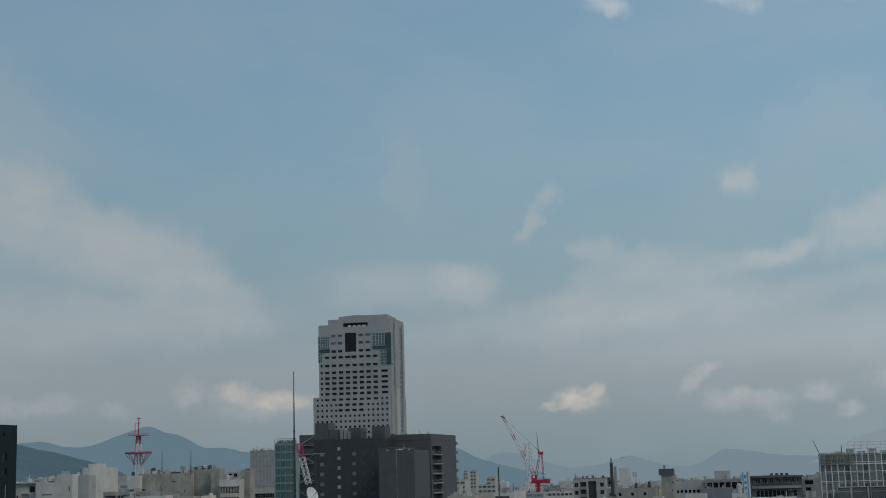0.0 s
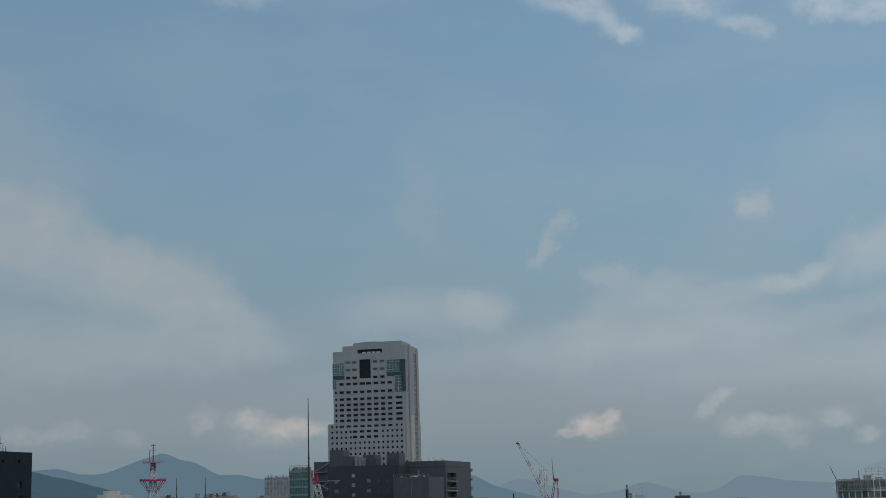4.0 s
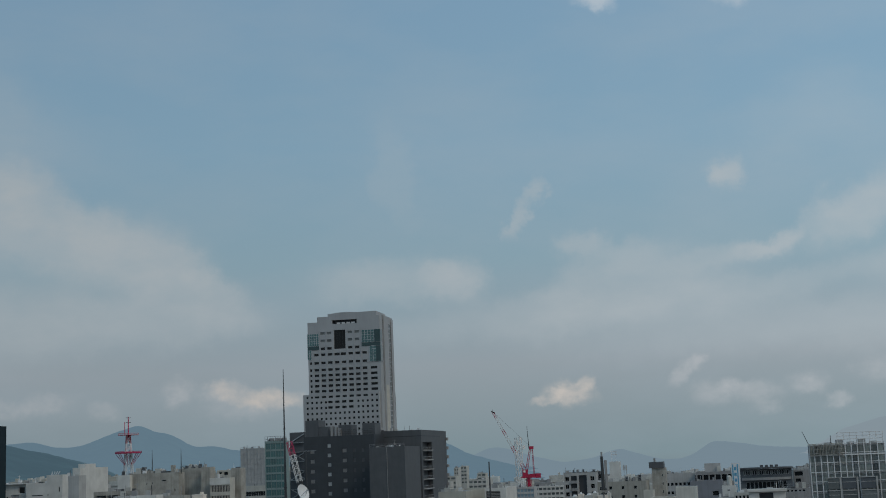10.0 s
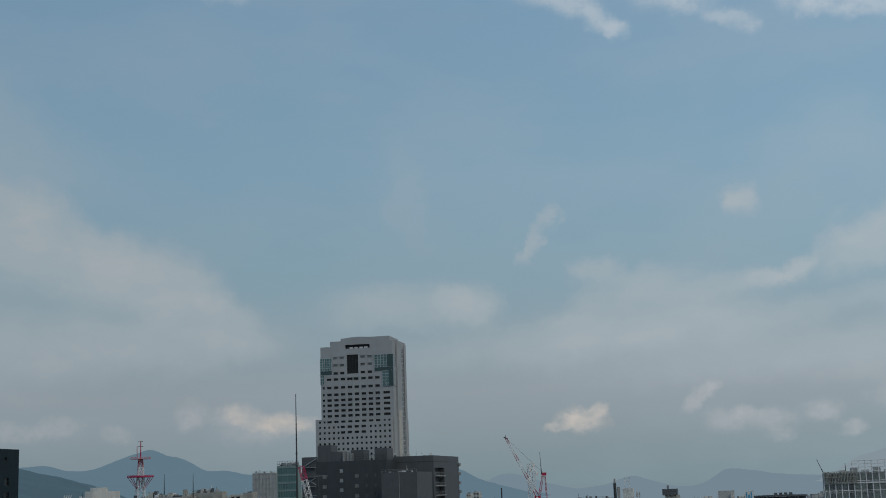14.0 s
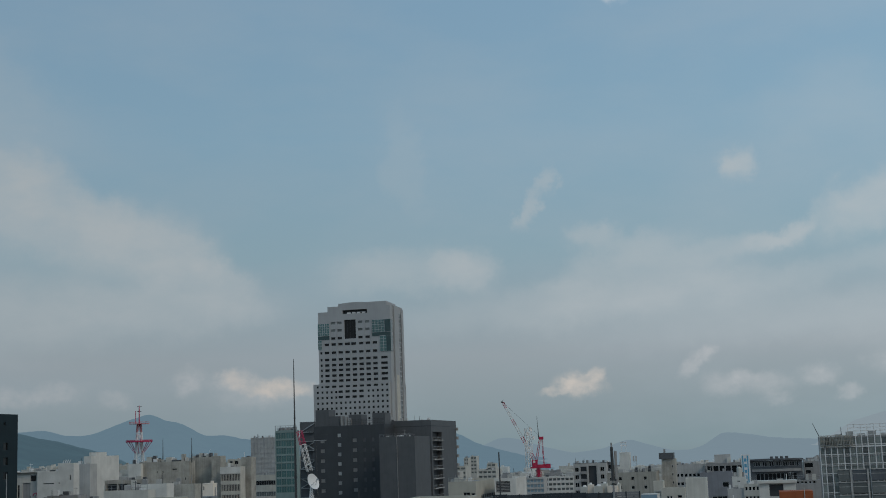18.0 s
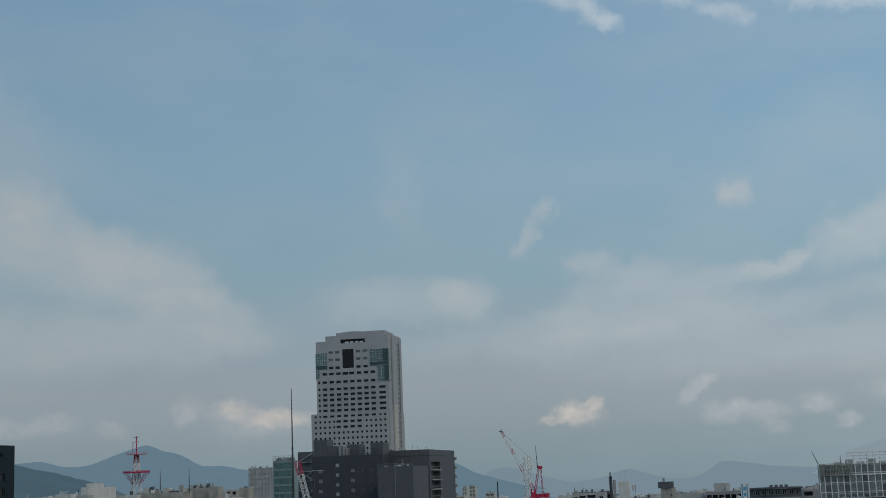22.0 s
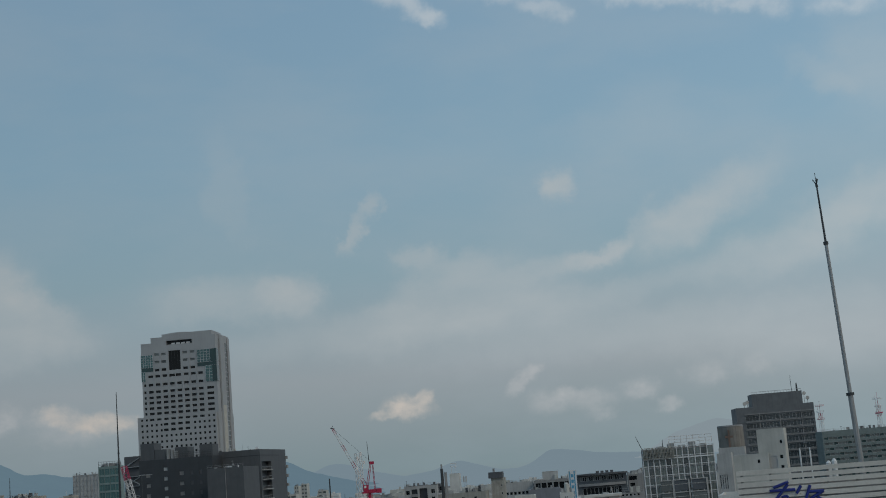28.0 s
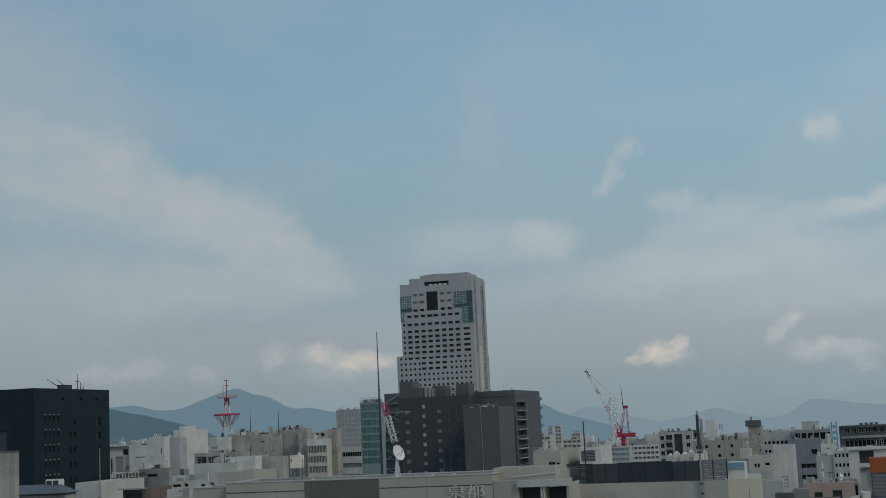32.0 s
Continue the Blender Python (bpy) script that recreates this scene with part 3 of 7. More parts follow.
def hills(name, label, dist, depth, crest, mat, rough, seed):
    """A wooded range as a height field: crest gives (bearing, height angle) of its skyline in degrees."""
    nu, nv = 520, 22
    crest = np.array(crest)
    azs = np.linspace(crest[0, 0], crest[-1, 0], nu + 1)
    els = np.interp(azs, crest[:, 0], crest[:, 1])
    els = np.convolve(np.pad(els, 4, mode="edge"), np.ones(9) / 9, "valid")
    top = EYE[2] + (dist + depth * 0.8) * np.tan(np.radians(els))
    verts, faces = [], []
    for i in range(nu + 1):
        r = radians(azs[i])
        for j in range(nv + 1):
            f = j / nv
            d = dist + depth * f
            fade = math.sin(math.pi * min(1, f * 1.25) / 2 if f < 0.8 else math.pi * (1 - f) / 0.4)
            q = Vector((math.sin(r) * d, math.cos(r) * d, seed * 100)) * 0.004
            spur = noise.fractal(q * 2.0, 1.0, 2.0, 4) * 3 * rough * (1 - abs(2 * f / 0.8 - 1) if f < 0.8 else 0)
            tree = rough * (0.5 * noise.fractal(q * 1.5, 1.0, 2.0, 5) + 0.3 * noise.noise(q * 18))
            verts.append((math.sin(r) * d, math.cos(r) * d, max(top[i] * fade + tree * fade + spur, -5)))
    for i in range(nu):
        for j in range(nv):
            a = i * (nv + 1) + j
            faces.append((a, a + nv + 1, a + nv + 2, a + 1))
    me = bpy.data.meshes.new(name)
    me.from_pydata(verts, [], faces)
    me.materials.append(mat)
    for p in me.polygons:
        p.use_smooth = True
    tagged(part(name, me, mat, None), label, "hills", kind="structure")


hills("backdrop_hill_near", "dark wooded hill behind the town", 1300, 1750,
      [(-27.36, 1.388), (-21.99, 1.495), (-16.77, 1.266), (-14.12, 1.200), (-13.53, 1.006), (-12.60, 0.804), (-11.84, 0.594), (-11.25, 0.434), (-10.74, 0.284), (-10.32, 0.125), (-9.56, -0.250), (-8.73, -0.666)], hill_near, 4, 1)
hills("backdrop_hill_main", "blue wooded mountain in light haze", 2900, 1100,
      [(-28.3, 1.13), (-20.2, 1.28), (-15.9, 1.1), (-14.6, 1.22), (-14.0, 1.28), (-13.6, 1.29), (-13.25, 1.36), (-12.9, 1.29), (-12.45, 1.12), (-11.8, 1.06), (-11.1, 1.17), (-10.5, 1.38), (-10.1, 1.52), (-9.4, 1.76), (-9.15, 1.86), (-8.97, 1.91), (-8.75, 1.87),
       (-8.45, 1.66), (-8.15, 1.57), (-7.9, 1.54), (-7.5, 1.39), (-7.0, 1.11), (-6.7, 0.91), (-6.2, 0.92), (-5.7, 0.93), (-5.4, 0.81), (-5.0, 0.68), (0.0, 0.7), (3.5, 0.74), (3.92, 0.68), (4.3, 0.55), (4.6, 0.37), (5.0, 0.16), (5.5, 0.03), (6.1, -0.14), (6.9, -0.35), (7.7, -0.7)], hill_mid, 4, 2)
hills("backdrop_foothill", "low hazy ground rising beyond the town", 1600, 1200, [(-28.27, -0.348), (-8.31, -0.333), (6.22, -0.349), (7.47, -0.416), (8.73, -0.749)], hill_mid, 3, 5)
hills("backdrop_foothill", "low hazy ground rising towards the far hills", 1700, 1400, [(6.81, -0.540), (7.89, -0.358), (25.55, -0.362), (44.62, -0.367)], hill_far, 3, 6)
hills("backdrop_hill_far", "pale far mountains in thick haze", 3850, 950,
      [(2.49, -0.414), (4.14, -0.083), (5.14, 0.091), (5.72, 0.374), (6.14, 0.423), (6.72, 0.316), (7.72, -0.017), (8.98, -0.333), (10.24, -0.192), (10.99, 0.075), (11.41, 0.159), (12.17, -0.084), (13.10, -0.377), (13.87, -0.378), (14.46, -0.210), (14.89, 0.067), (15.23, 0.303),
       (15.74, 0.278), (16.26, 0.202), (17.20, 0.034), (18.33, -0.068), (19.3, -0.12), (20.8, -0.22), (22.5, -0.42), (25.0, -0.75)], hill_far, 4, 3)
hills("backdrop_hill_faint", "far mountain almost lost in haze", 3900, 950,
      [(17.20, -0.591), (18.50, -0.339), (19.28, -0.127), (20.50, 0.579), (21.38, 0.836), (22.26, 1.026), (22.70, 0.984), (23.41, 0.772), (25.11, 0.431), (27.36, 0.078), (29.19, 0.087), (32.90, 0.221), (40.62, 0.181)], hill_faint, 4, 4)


def satellite_dish(name, label, x, y, z, r, yaw, tilt, stand=1.75):
    root = thing(name, label, "satellite dish", pose(x, y, z, 0, 0, yaw), "roof dishes")
    bm = bmesh.new()
    rings, seg = 5, 20
    cols = []
    for i in range(rings + 1):
        rr = r * i / rings
        cols.append([(rr * math.cos(2 * math.pi * k / seg), -0.28 * r * (rr / r) ** 2, rr * math.sin(2 * math.pi * k / seg)) for k in range(seg)])
    front = [[bm.verts.new(p) for p in c] for c in cols]
    back_ = [[bm.verts.new((p[0], p[1] + 0.04 * r, p[2])) for p in c] for c in cols]
    for i in range(1, rings):
        for k in range(seg):
            j = (k + 1) % seg
            bm.faces.new((front[i][k], front[i][j], front[i + 1][j], front[i + 1][k]))
            bm.faces.new((back_[i][k], back_[i + 1][k], back_[i + 1][j], back_[i][j]))
    bm.faces.new(front[1])
    bm.faces.new(back_[1][::-1])
    for k in range(seg):
        j = (k + 1) % seg
        bm.faces.new((front[rings][k], front[rings][j], back_[rings][j], back_[rings][k]))
    turn = pose(0, 0, r * stand, -tilt)
    part("reflector", bm, white_steel, root, loc=turn)
    bm = bmesh.new()
    for s in (-1, 1):
        bar(bm, (s * r * 0.5, 0.02, -r * 0.5), (0, -r * 0.9, 0), r * 0.03, 5)
    bar(bm, (0, -r * 0.85, 0), (0, -r * 1.05, 0), r * 0.1, 8)
    part("feed_arm", bm, steel, root, loc=turn)
    bm = bmesh.new()
    for s in (-1, 1):
        bar(bm, (s * r * 0.35, 0.3 * r, 0), (s * r * 0.12, 0.1 * r, r * (stand - 0.3)), r * 0.05, 5)
        bar(bm, (s * r * 0.35, -0.1 * r, 0), (s * r * 0.12, 0.1 * r, r * (stand - 0.3)), r * 0.05, 5)
        for k in range(int(stand * 2.4)):
            z = r * (0.15 + k * 0.3)
            bar(bm, (-s * r * 0.3, 0.1 * r, z), (s * r * 0.25, 0.1 * r, z + r * 0.28), r * 0.04, 5)
    part("lattice_stand", bm, white_steel, root)
    return root



# ---- the tall hotel tower ----


def hotel_tower():
    W, D, H = 47.2, 34.9, 127.4
    rows = [24.2, 28.6, 32.1, 35.3, 38.7, 42.0]
    front = []
    for top in rows:
        front += [(3.9 + c * 4.5, 6.9 + c * 4.5, top - 0.8, top + 0.8) for c in range(8)]
        front += [(1.0, 2.4, top - 0.8, top + 0.8), (40.6, 44.9, top - 0.8, top + 0.8)]
    front += [(3.9 + c * 4.5, 6.9 + c * 4.5, 18.2, 19.8) for c in (0, 1, 2, 5, 6, 7)] + [(17.2, 24.7, 18.2, 19.9)]
    for top in (4.7, 9.4, 14.4):
        front += [(u, u + 2.9, top, top + 1.6, pale_glass if top < 12 else None) for u in (8.3, 12.6, 26.2, 30.8)]
    front.append((17.3, 24.7, 3.8, 15.8, None, 4))
    root = building("hotel_tower", "tall pale stone hotel tower with rows of dark windows", "tower block", -26.4, 844.65, -15, W, D, H, tower_stone,
                    {"front": front}, recess=0.6, parapet=0.6, frame_mat=dark_steel)
    # stepped crown with the open slot
    bm = bmesh.new()
    box(bm, 0, 0, H, 6.4, 24, H + 1.7)
    box(bm, 6.4, 0, H, 13.5, 24, H + 5.0)
    box(bm, 13.5, 0, H, 16.2, 24, H + 6.7)
    box(bm, 32.4, 0, H, 45.2, 24, H + 6.9)
    box(bm, 45.2, 0, H, W, 10, H + 4.2)
    box(bm, 38, 10, H, W, 34.9, H + 5.2)
    n = 12
    for k in range(n):
        a, b = 16.2 + 16.2 * k / n, 16.2 + 16.2 * (k + 1) / n
        box(bm, a, 0, H + 2.5, b, 24, H + 6.8 + 0.5 * math.sin(math.pi * (k + 0.5) / n))
    part("crown", bm, tower_stone, root)
    # charcoal sheet puts the slot's inner shade into colour
    add_box(root, "slot_back", charcoal, 16.2, 2.5, H - 0.2, 32.4, 2.7, H + 2.5)
    for k in range(4):
        add_box(root, "roof_equipment", white_steel, 19 + k * 3.2, 1.2, H - 0.4, 21.2 + k * 3.2, 1.7, H + 1.1)
    # teal corner glazing: boxes of glass with mullions standing out of the wall
    for x0, x1, y1, t0, t1, nx, nz in ((35.4, 47.4, 5.0, 4.7, 12.6, 6, 5), (40.3, 47.4, 5.0, 15.0, 24.8, 3, 5), (-0.2, 7.3, 3.0, 5.6, 13.4, 5, 5), (-0.2, 2.3, 3.0, 16.0, 22.0, 2, 3)):
        z0, z1 = H - t1, H - t0
        g = add_box(root, "glass_bay", teal_glass, x0, -0.25, z0, x1, y1, z1, "teal glazed corner bay")
        for k in range(nx + 1):
            x = x0 + (x1 - x0) * k / nx
            add_box(g, "mullion", alu, x - 0.09, -0.36, z0, x + 0.09, -0.253, z1)
        for k in range(nz + 1):
            z = z0 + (z1 - z0) * k / nz
            add_box(g, "transom", alu, x0, -0.34, z - 0.07, x1, -0.257, z + 0.07)
    # darker teal over the right of each bay paints its less lit face
    add_box(root, "bay_return", teal_dark, 43.5, -0.40, H - 12.6, 47.5, 4.9, H - 4.7)
    add_box(root, "bay_return", teal_dark, 44.6, -0.40, H - 24.8, 47.5, 4.9, H - 15.0)
    for x0, x1, t0, t1 in ((35.4, 47.4, 12.6, 15.0), (-0.2, 7.3, 13.4, 15.9)):
        add_box(root, "dark_glass_band", teal_dark, x0, -0.25, H - t1, x1, 3.5, H - t0 - 0.003)
    # lower, wider shaft with small square windows
    W2, D2, H2 = 49.2, 46.0, 83.3
    front2 = [(7.6 + c * 4.5, 10.5 + c * 4.5, 0.9, 2.4) for c in range(8)]
    front2 += [(16.2 + c * 4.5, 19.1 + c * 4.5, z, z + 1.5) for c in range(4) for z in (4.3, 7.7)]
    for k in range(11):
        for c in range(16):
            if (k == 0 and 1 < c < 14) or (k in (1, 2) and 4 < c < 11):
                continue
            u = 2.1 + c * 3.0
            front2.append((u, u + 1.35, 1.0 + k * 3.43, 2.4 + k * 3.43))
    right2 = [(u, u + 1.4, 1.5 + k * 3.43, 3.2 + k * 3.43) for k in range(11) for u in (30, 37, 44)]
    building("", "", "", 0, 0, 0, W2, D2, H2, tower_stone, {"front": front2, "right": right2}, recess=0.5, parapet=1.0, frame_mat=dark_steel,
             onto=root, shift=(-2.97, -3.2, 0))
    for c in range(9):
        u = 3.15 + c * 4.5
        add_box(root, "pilaster", tower_stone, u - 0.28, -0.14, 84.3, u + 0.28, -0.003, H - (16.6 if 3 <= c <= 5 else 3.2 if 1 <= c <= 7 else 24))
    for top in rows:
        add_box(root, "sill_band", tower_stone, 3.0, -0.16, H - top - 1.25, 40.0, -0.004, H - top - 1.0)
    # raised dark strips paint the shade of grooves in the side wall
    for u in (7.5, 20.6, 29.0):
        add_box(root, "side_groove", dark_grey, W + 0.003, u, 84, W + 0.06, u + 0.5, H + 2)
    add_box(root, "side_pier", tower_stone, W, 8.2, 40, W + 0.9, 20.0, H + 4.4)
    # the sunlit band low on the side is painted in cream
    add_box(root, "side_panel", cream, W + 0.9, 9.6, 40, W + 1.0, 17.4, 88, "cream band painted as sunlight down the side wall")
    for k in range(26):
        z = H - 2.2 - k * 3.1
        win = add_box(root, "side_window", glass, W + 0.01, 21.4, z, W + 0.12, 28.4, z + 2.7)
        add_box(win, "mullion", alu, W + 0.121, 24.7, z, W + 0.16, 25.0, z + 2.7)
    add_box(root, "side_pier", tower_stone, W, 29.6, 40, W + 0.5, 34.9, H + 4.0)


hotel_tower()

# ---- dark grey hotel in front of the tower ----
Y = -16.3
h1 = building("dark_hotel_block", "dark charcoal hotel block with a strip of pale windows", "building", -16.5, 458.37, Y, 24.9, 15, 49.3, charcoal,
              {"front": [(8.3, 9.6, 2.6 + 3.2 * k, 3.9 + 3.2 * k, bright_pane) for k in range(9)]
               + [(u, u + 1.5, 4.4 + 3.32 * k, 5.7 + 3.32 * k, grey) for u in (2.2, 13.6) for k in range(8)]
               + [(u, u + 0.9, 4.4 + 3.32 * k, 5.7 + 3.32 * k, dark_grey) for u in (17.4, 20.4) for k in range(8)]},
              recess=0.2, parapet=1.0, frame_mat=dark_grey)
for x0, x1, z in ((0.2, 4.9, 6.2), (5.0, 8.4, 3.9), (12.0, 16.3, 4.2), (20.4, 24.8, 4.5)):
    add_box(h1, "roof_housing", dark_grey, x0, 1.5, 48.3, x1, 9.0, 49.3 + z - 0.6)
bm = bmesh.new()
for k in range(14):
    x = 12.0 + k * 0.95
    box(bm, x, 0.3, 49.3, x + 0.08, 0.38, 51.2)
for z in (49.9, 50.6, 51.15):
    box(bm, 12.0, 0.3, z, 24.6, 0.38, z + 0.08)
part("roof_screen", bm, dark_steel, h1)
for k in range(3):
    add_box(h1, "roof_fan", mid_grey, 9.3 + k * 1.4, 1.0, 48.3, 10.2 + k * 1.4, 2.0, 52.6 - 0.4 * k)
add_box(h1, "groove", dark_steel, 0.2, -0.02, 46.3, 5.0, 0.0, 46.6)
h2 = building("dark_hotel_wing", "plain dark grey hotel wing with a pale downpipe", "building", 5.3, 432.29, Y, 11.8, 20.7, 44.7, dark_grey, parapet=0.8)
bm = bmesh.new()
bar(bm, (5.9, -0.1, 10), (5.9, -0.1, 44.5), 0.09, 8)
part("downpipe", bm, mid_grey, h2)
for k in range(5):
    add_box(h2, "roof_unit", white_steel, 5.2 + k * 0.9, 3, 43.9, 5.8 + k * 0.9, 4, 45.1 + 0.15 * (k % 2))
h3 = building("dark_hotel_tower", "grey hotel slab with an open escape stair", "building", 8.6, 464.77, Y, 15.7, 40.4, 50.4, dark_grey,
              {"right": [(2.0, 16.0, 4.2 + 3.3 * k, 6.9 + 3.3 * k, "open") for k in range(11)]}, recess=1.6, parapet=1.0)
for k in range(11):
    z = 50.4 - 6.9 - 3.3 * k
    bm = bmesh.new()
    box(bm, 15.75, 2.0, z + 0.9, 15.83, 16.0, z + 1.0)
    for j in range(9):
        box(bm, 15.75, 2.0 + j * 1.72, z, 15.81, 2.08 + j * 1.72, z + 0.9)
    part("stair_rail", bm, steel, h3)
    add_box(h3, "landing", pale_grey, 14.4, 2.05, z - 0.25, 16.3, 15.9, z - 0.003)
for k in range(12):
    add_box(h3, "balcony_edge", mid_grey, 15.72, 39.6, 46.9 - 3.3 * k, 16.3, 41.5, 48.0 - 3.3 * k)
bm = bmesh.new()
box(bm, -0.05, -0.05, 48.2, 15.75, 0.0, 48.45)
box(bm, 15.7, 0, 48.2, 15.75, 30, 48.45)
part("string_course", bm, charcoal, h3)
st = building("stair_block", "narrow dark stair block beside the glass office", "building", -22.4, 483, Y, 5.8, 10, 51.6, dark_grey, parapet=0.4)
for k in range(9):
    bm = bmesh.new()
    z = 48 - k * 3.3
    bar(bm, (0.3, -0.5, z), (5.6, -0.5, z - 3.0 if k % 2 else z + 3.0), 0.2, 4)
    box(bm, 0.0, -1.0, z - 0.2, 5.8, 0, z)
    part("stair_flight", bm, steel, st)

# ---- teal glass office, banded and netted buildings ----
tg = building("glass_office", "teal glass office with pale floor bands", "building", -37.5, 577.79, Y, 9.6, 4, 50.6, teal_panel,
              {"front": [(0.35 + 2.3 * c, 2.5 + 2.3 * c, 1.0 + 3.25 * k, 3.55 + 3.25 * k, teal_glass, 2) for c in range(4) for k in range(8)]}, recess=0.25, parapet=0.6, frame_mat=teal_panel)
bm = bmesh.new()
for k in range(9):
    box(bm, k * 1.18, 0.2, 50.6, k * 1.18 + 0.15, 0.35, 52.6)
for z in (51.2, 52.5):
    box(bm, 0, 0.2, z, 9.6, 0.35, z + 0.12)
part("roof_rail", bm, steel, tg)
for k in range(3):
    add_box(tg, "roof_unit", mid_grey, 1.2 + k * 2.8, 2, 50.0, 3.0 + k * 2.8, 4, 51.9)
building("banded_office", "cream office with long window bands", "building", -52.0, 601.1, Y, 14, 4, 31.7, cream,
         {"front": [(0.4, 13.6, 2.4 + 4.9 * k, 4.4 + 4.9 * k, pale_glass if k else None, 12) for k in range(4)]}, recess=0.5, roof=roof_light)
nb = building("netted_building", "building wrapped in pale grey scaffold netting", "building", -59.6, 720.88, Y, 13.4, 12, 49.8, pale_grey, parapet=0.3)
bm = bmesh.new()
for k in range(8):
    box(bm, k * 1.9, -0.4, 22, k * 1.9 + 0.12, -0.25, 49.9)
for k in range(10):
    box(bm, 0, -0.42, 26 + k * 2.6, 13.4, -0.27, 26.12 + k * 2.6)
part("scaffold", bm, steel, nb)
add_box(nb, "white_base", white_steel, 0.5, -1.2, 27, 13.2, -0.6, 29.5)

# ---- black office block ----
side = []
for k in range(5):
    side += [(u, u + 0.5, 5.45 + 3.0 * k, 6.75 + 3.0 * k) for u in (3.75, 5.4, 7.0, 8.65)]
side += [(13.5, 15.8, 6.3, 7.3)] + [(u, u + 0.8, 8.8 + 3.05 * k, 10.3 + 3.05 * k) for u in (13.3, 15.1) for k in range(4)]
side += [(24.1, 26.1, 6.0 + 3.05 * k, 7.6 + 3.05 * k) for k in range(3)] + [(u, u + 0.9, 1.7, 2.4) for u in (10.5, 17.5, 24.1)]
bo = building("black_office", "blue-black clad office block with slit windows", "building", -125.0, 274.47, -14.5, 45, 30.0, 50.7, near_black,
              {"right": side, "front": [(29, 38.9, 8.2, 14, "open")]}, recess=0.3, parapet=0.5, frame_mat=charcoal)
bm = bmesh.new()
for k in range(6):
    box(bm, 29, -0.12, 42.7 + k * 0.36, 38.9, 0.0, 42.9 + k * 0.36)
part("louvre_panel", bm, louvre, bo)
for k in range(5):
    for u in (3.75, 5.4, 7.0, 8.65):
        add_box(bo, "vent_cap", mid_grey, 45.0, u, 45.33 - 3.0 * k, 45.2, u + 0.4, 45.55 - 3.0 * k)
add_box(bo, "roof_housing", charcoal, 42.9, 12.2, 50.2, 44.3, 15.6, 51.6)
for a, b in (((43.2, 12.2, 51.2), (42.6, 8.8, 52.7)), ((43.6, 13.6, 51.5), (43.2, 11.4, 52.8)), ((44, 18.4, 50.2), (44, 18.4, 53.9)), ((44, 19.6, 50.2), (44, 19.6, 52.2)), ((44, 20.7, 50.2), (44, 20.7, 51.8)), ((44, 17.6, 52.4), (44, 19.2, 52.4))):
    bm = bmesh.new()
    bar(bm, a, b, 0.1, 6, 0.05)
    part("roof_aerial", bm, dark_steel, bo)

# ---- low buildings on the left ----
building("concrete_block", "weathered pale concrete block", "building", -42.13, 114.23, Y, 5.9, 0.6, 39.4, concrete, parapet=0)
gb = building("shed_house", "low house with a shallow grey hipped roof", "building", -43.4, 128, Y, 7.7, 1.8, 35.2, tan,
              {"front": [(4.6, 6.4, 0.5, 1.2), (4.6, 5.2, 2.1, 2.8)]}, parapet=0)
bm = bmesh.new()
v = [bm.verts.new(p) for p in ((-0.4, -0.5, 35.2), (7.9, -0.5, 35.2), (7.9, 2.2, 35.2), (-0.4, 2.2, 35.2), (1.5, 1.4, 36.0), (6.2, 1.4, 36.0))]
for f in ((0, 1, 5, 4), (1, 2, 5), (2, 3, 4, 5), (3, 0, 4), (3, 2, 1, 0)):
    bm.faces.new([v[i] for i in f])
part("hipped_roof", bm, slate, gb)
ac = thing("rooftop_condenser", "white boxed rooftop air-conditioning unit", "air conditioner", pose(-38.5, 127.87, 35.6, 0, 0, Y))
add_box(ac, "casing", white_steel, 0, 0, 0, 1.5, 0.8, 0.85)
for x in (0.1, 0.82):
    add_box(ac, "fan_grille", dark_steel, x, -0.03, 0.1, x + 0.56, 0, 0.72)
add_box(ac, "foot", steel, 0.1, 0.1, -0.3, 1.4, 0.7, 0)
sl = building("slatted_plant_room", "plant room with white louvre slats", "building", -40.95, 146.71, Y, 2.5, 3, 33.55, pale_grey, parapet=0.1)
for k in range(14):
    add_box(sl, "slat", white, 0.08, -0.16, 28.3 + k * 0.37, 2.42, 0.0, 28.52 + k * 0.37)
bl = building("beige_block", "plain pale beige rendered block", "building", -44.7, 160.24, Y, 3.5, 10.2, 35.0, offwhite, parapet=0.4)
bm = bmesh.new()
bar(bm, (3.45, -0.2, 28), (3.45, -0.2, 39), 0.05, 6)
part("aerial", bm, steel, bl)
add_box(bl, "rain_stain", soot_shade, 2.95, -0.012, 26, 3.5, -0.003, 33.2, "dark sooty stain down the wall")
add_box(bl, "wall_panel", pale_grey, 0.0, -0.02, 26, 1.05, -0.003, 34.3)
# the open stair's deep shade is put into its dark wall colour
stb = building("balcony_block", "dark open stair and balconies under a flat roof", "building", -35.3, 144.9, Y, 2.35, 0.6, 34.5, soot_shade,
               {"front": [(0.2, 2.3, 0.4 + 2.3 * k, 2.3 + 2.3 * k, "open") for k in range(4)]}, recess=0.5, parapet=0.1)
add_box(stb, "flat_roof", mid_grey, -0.3, -0.5, 34.5, 2.6, 0.6, 34.65)
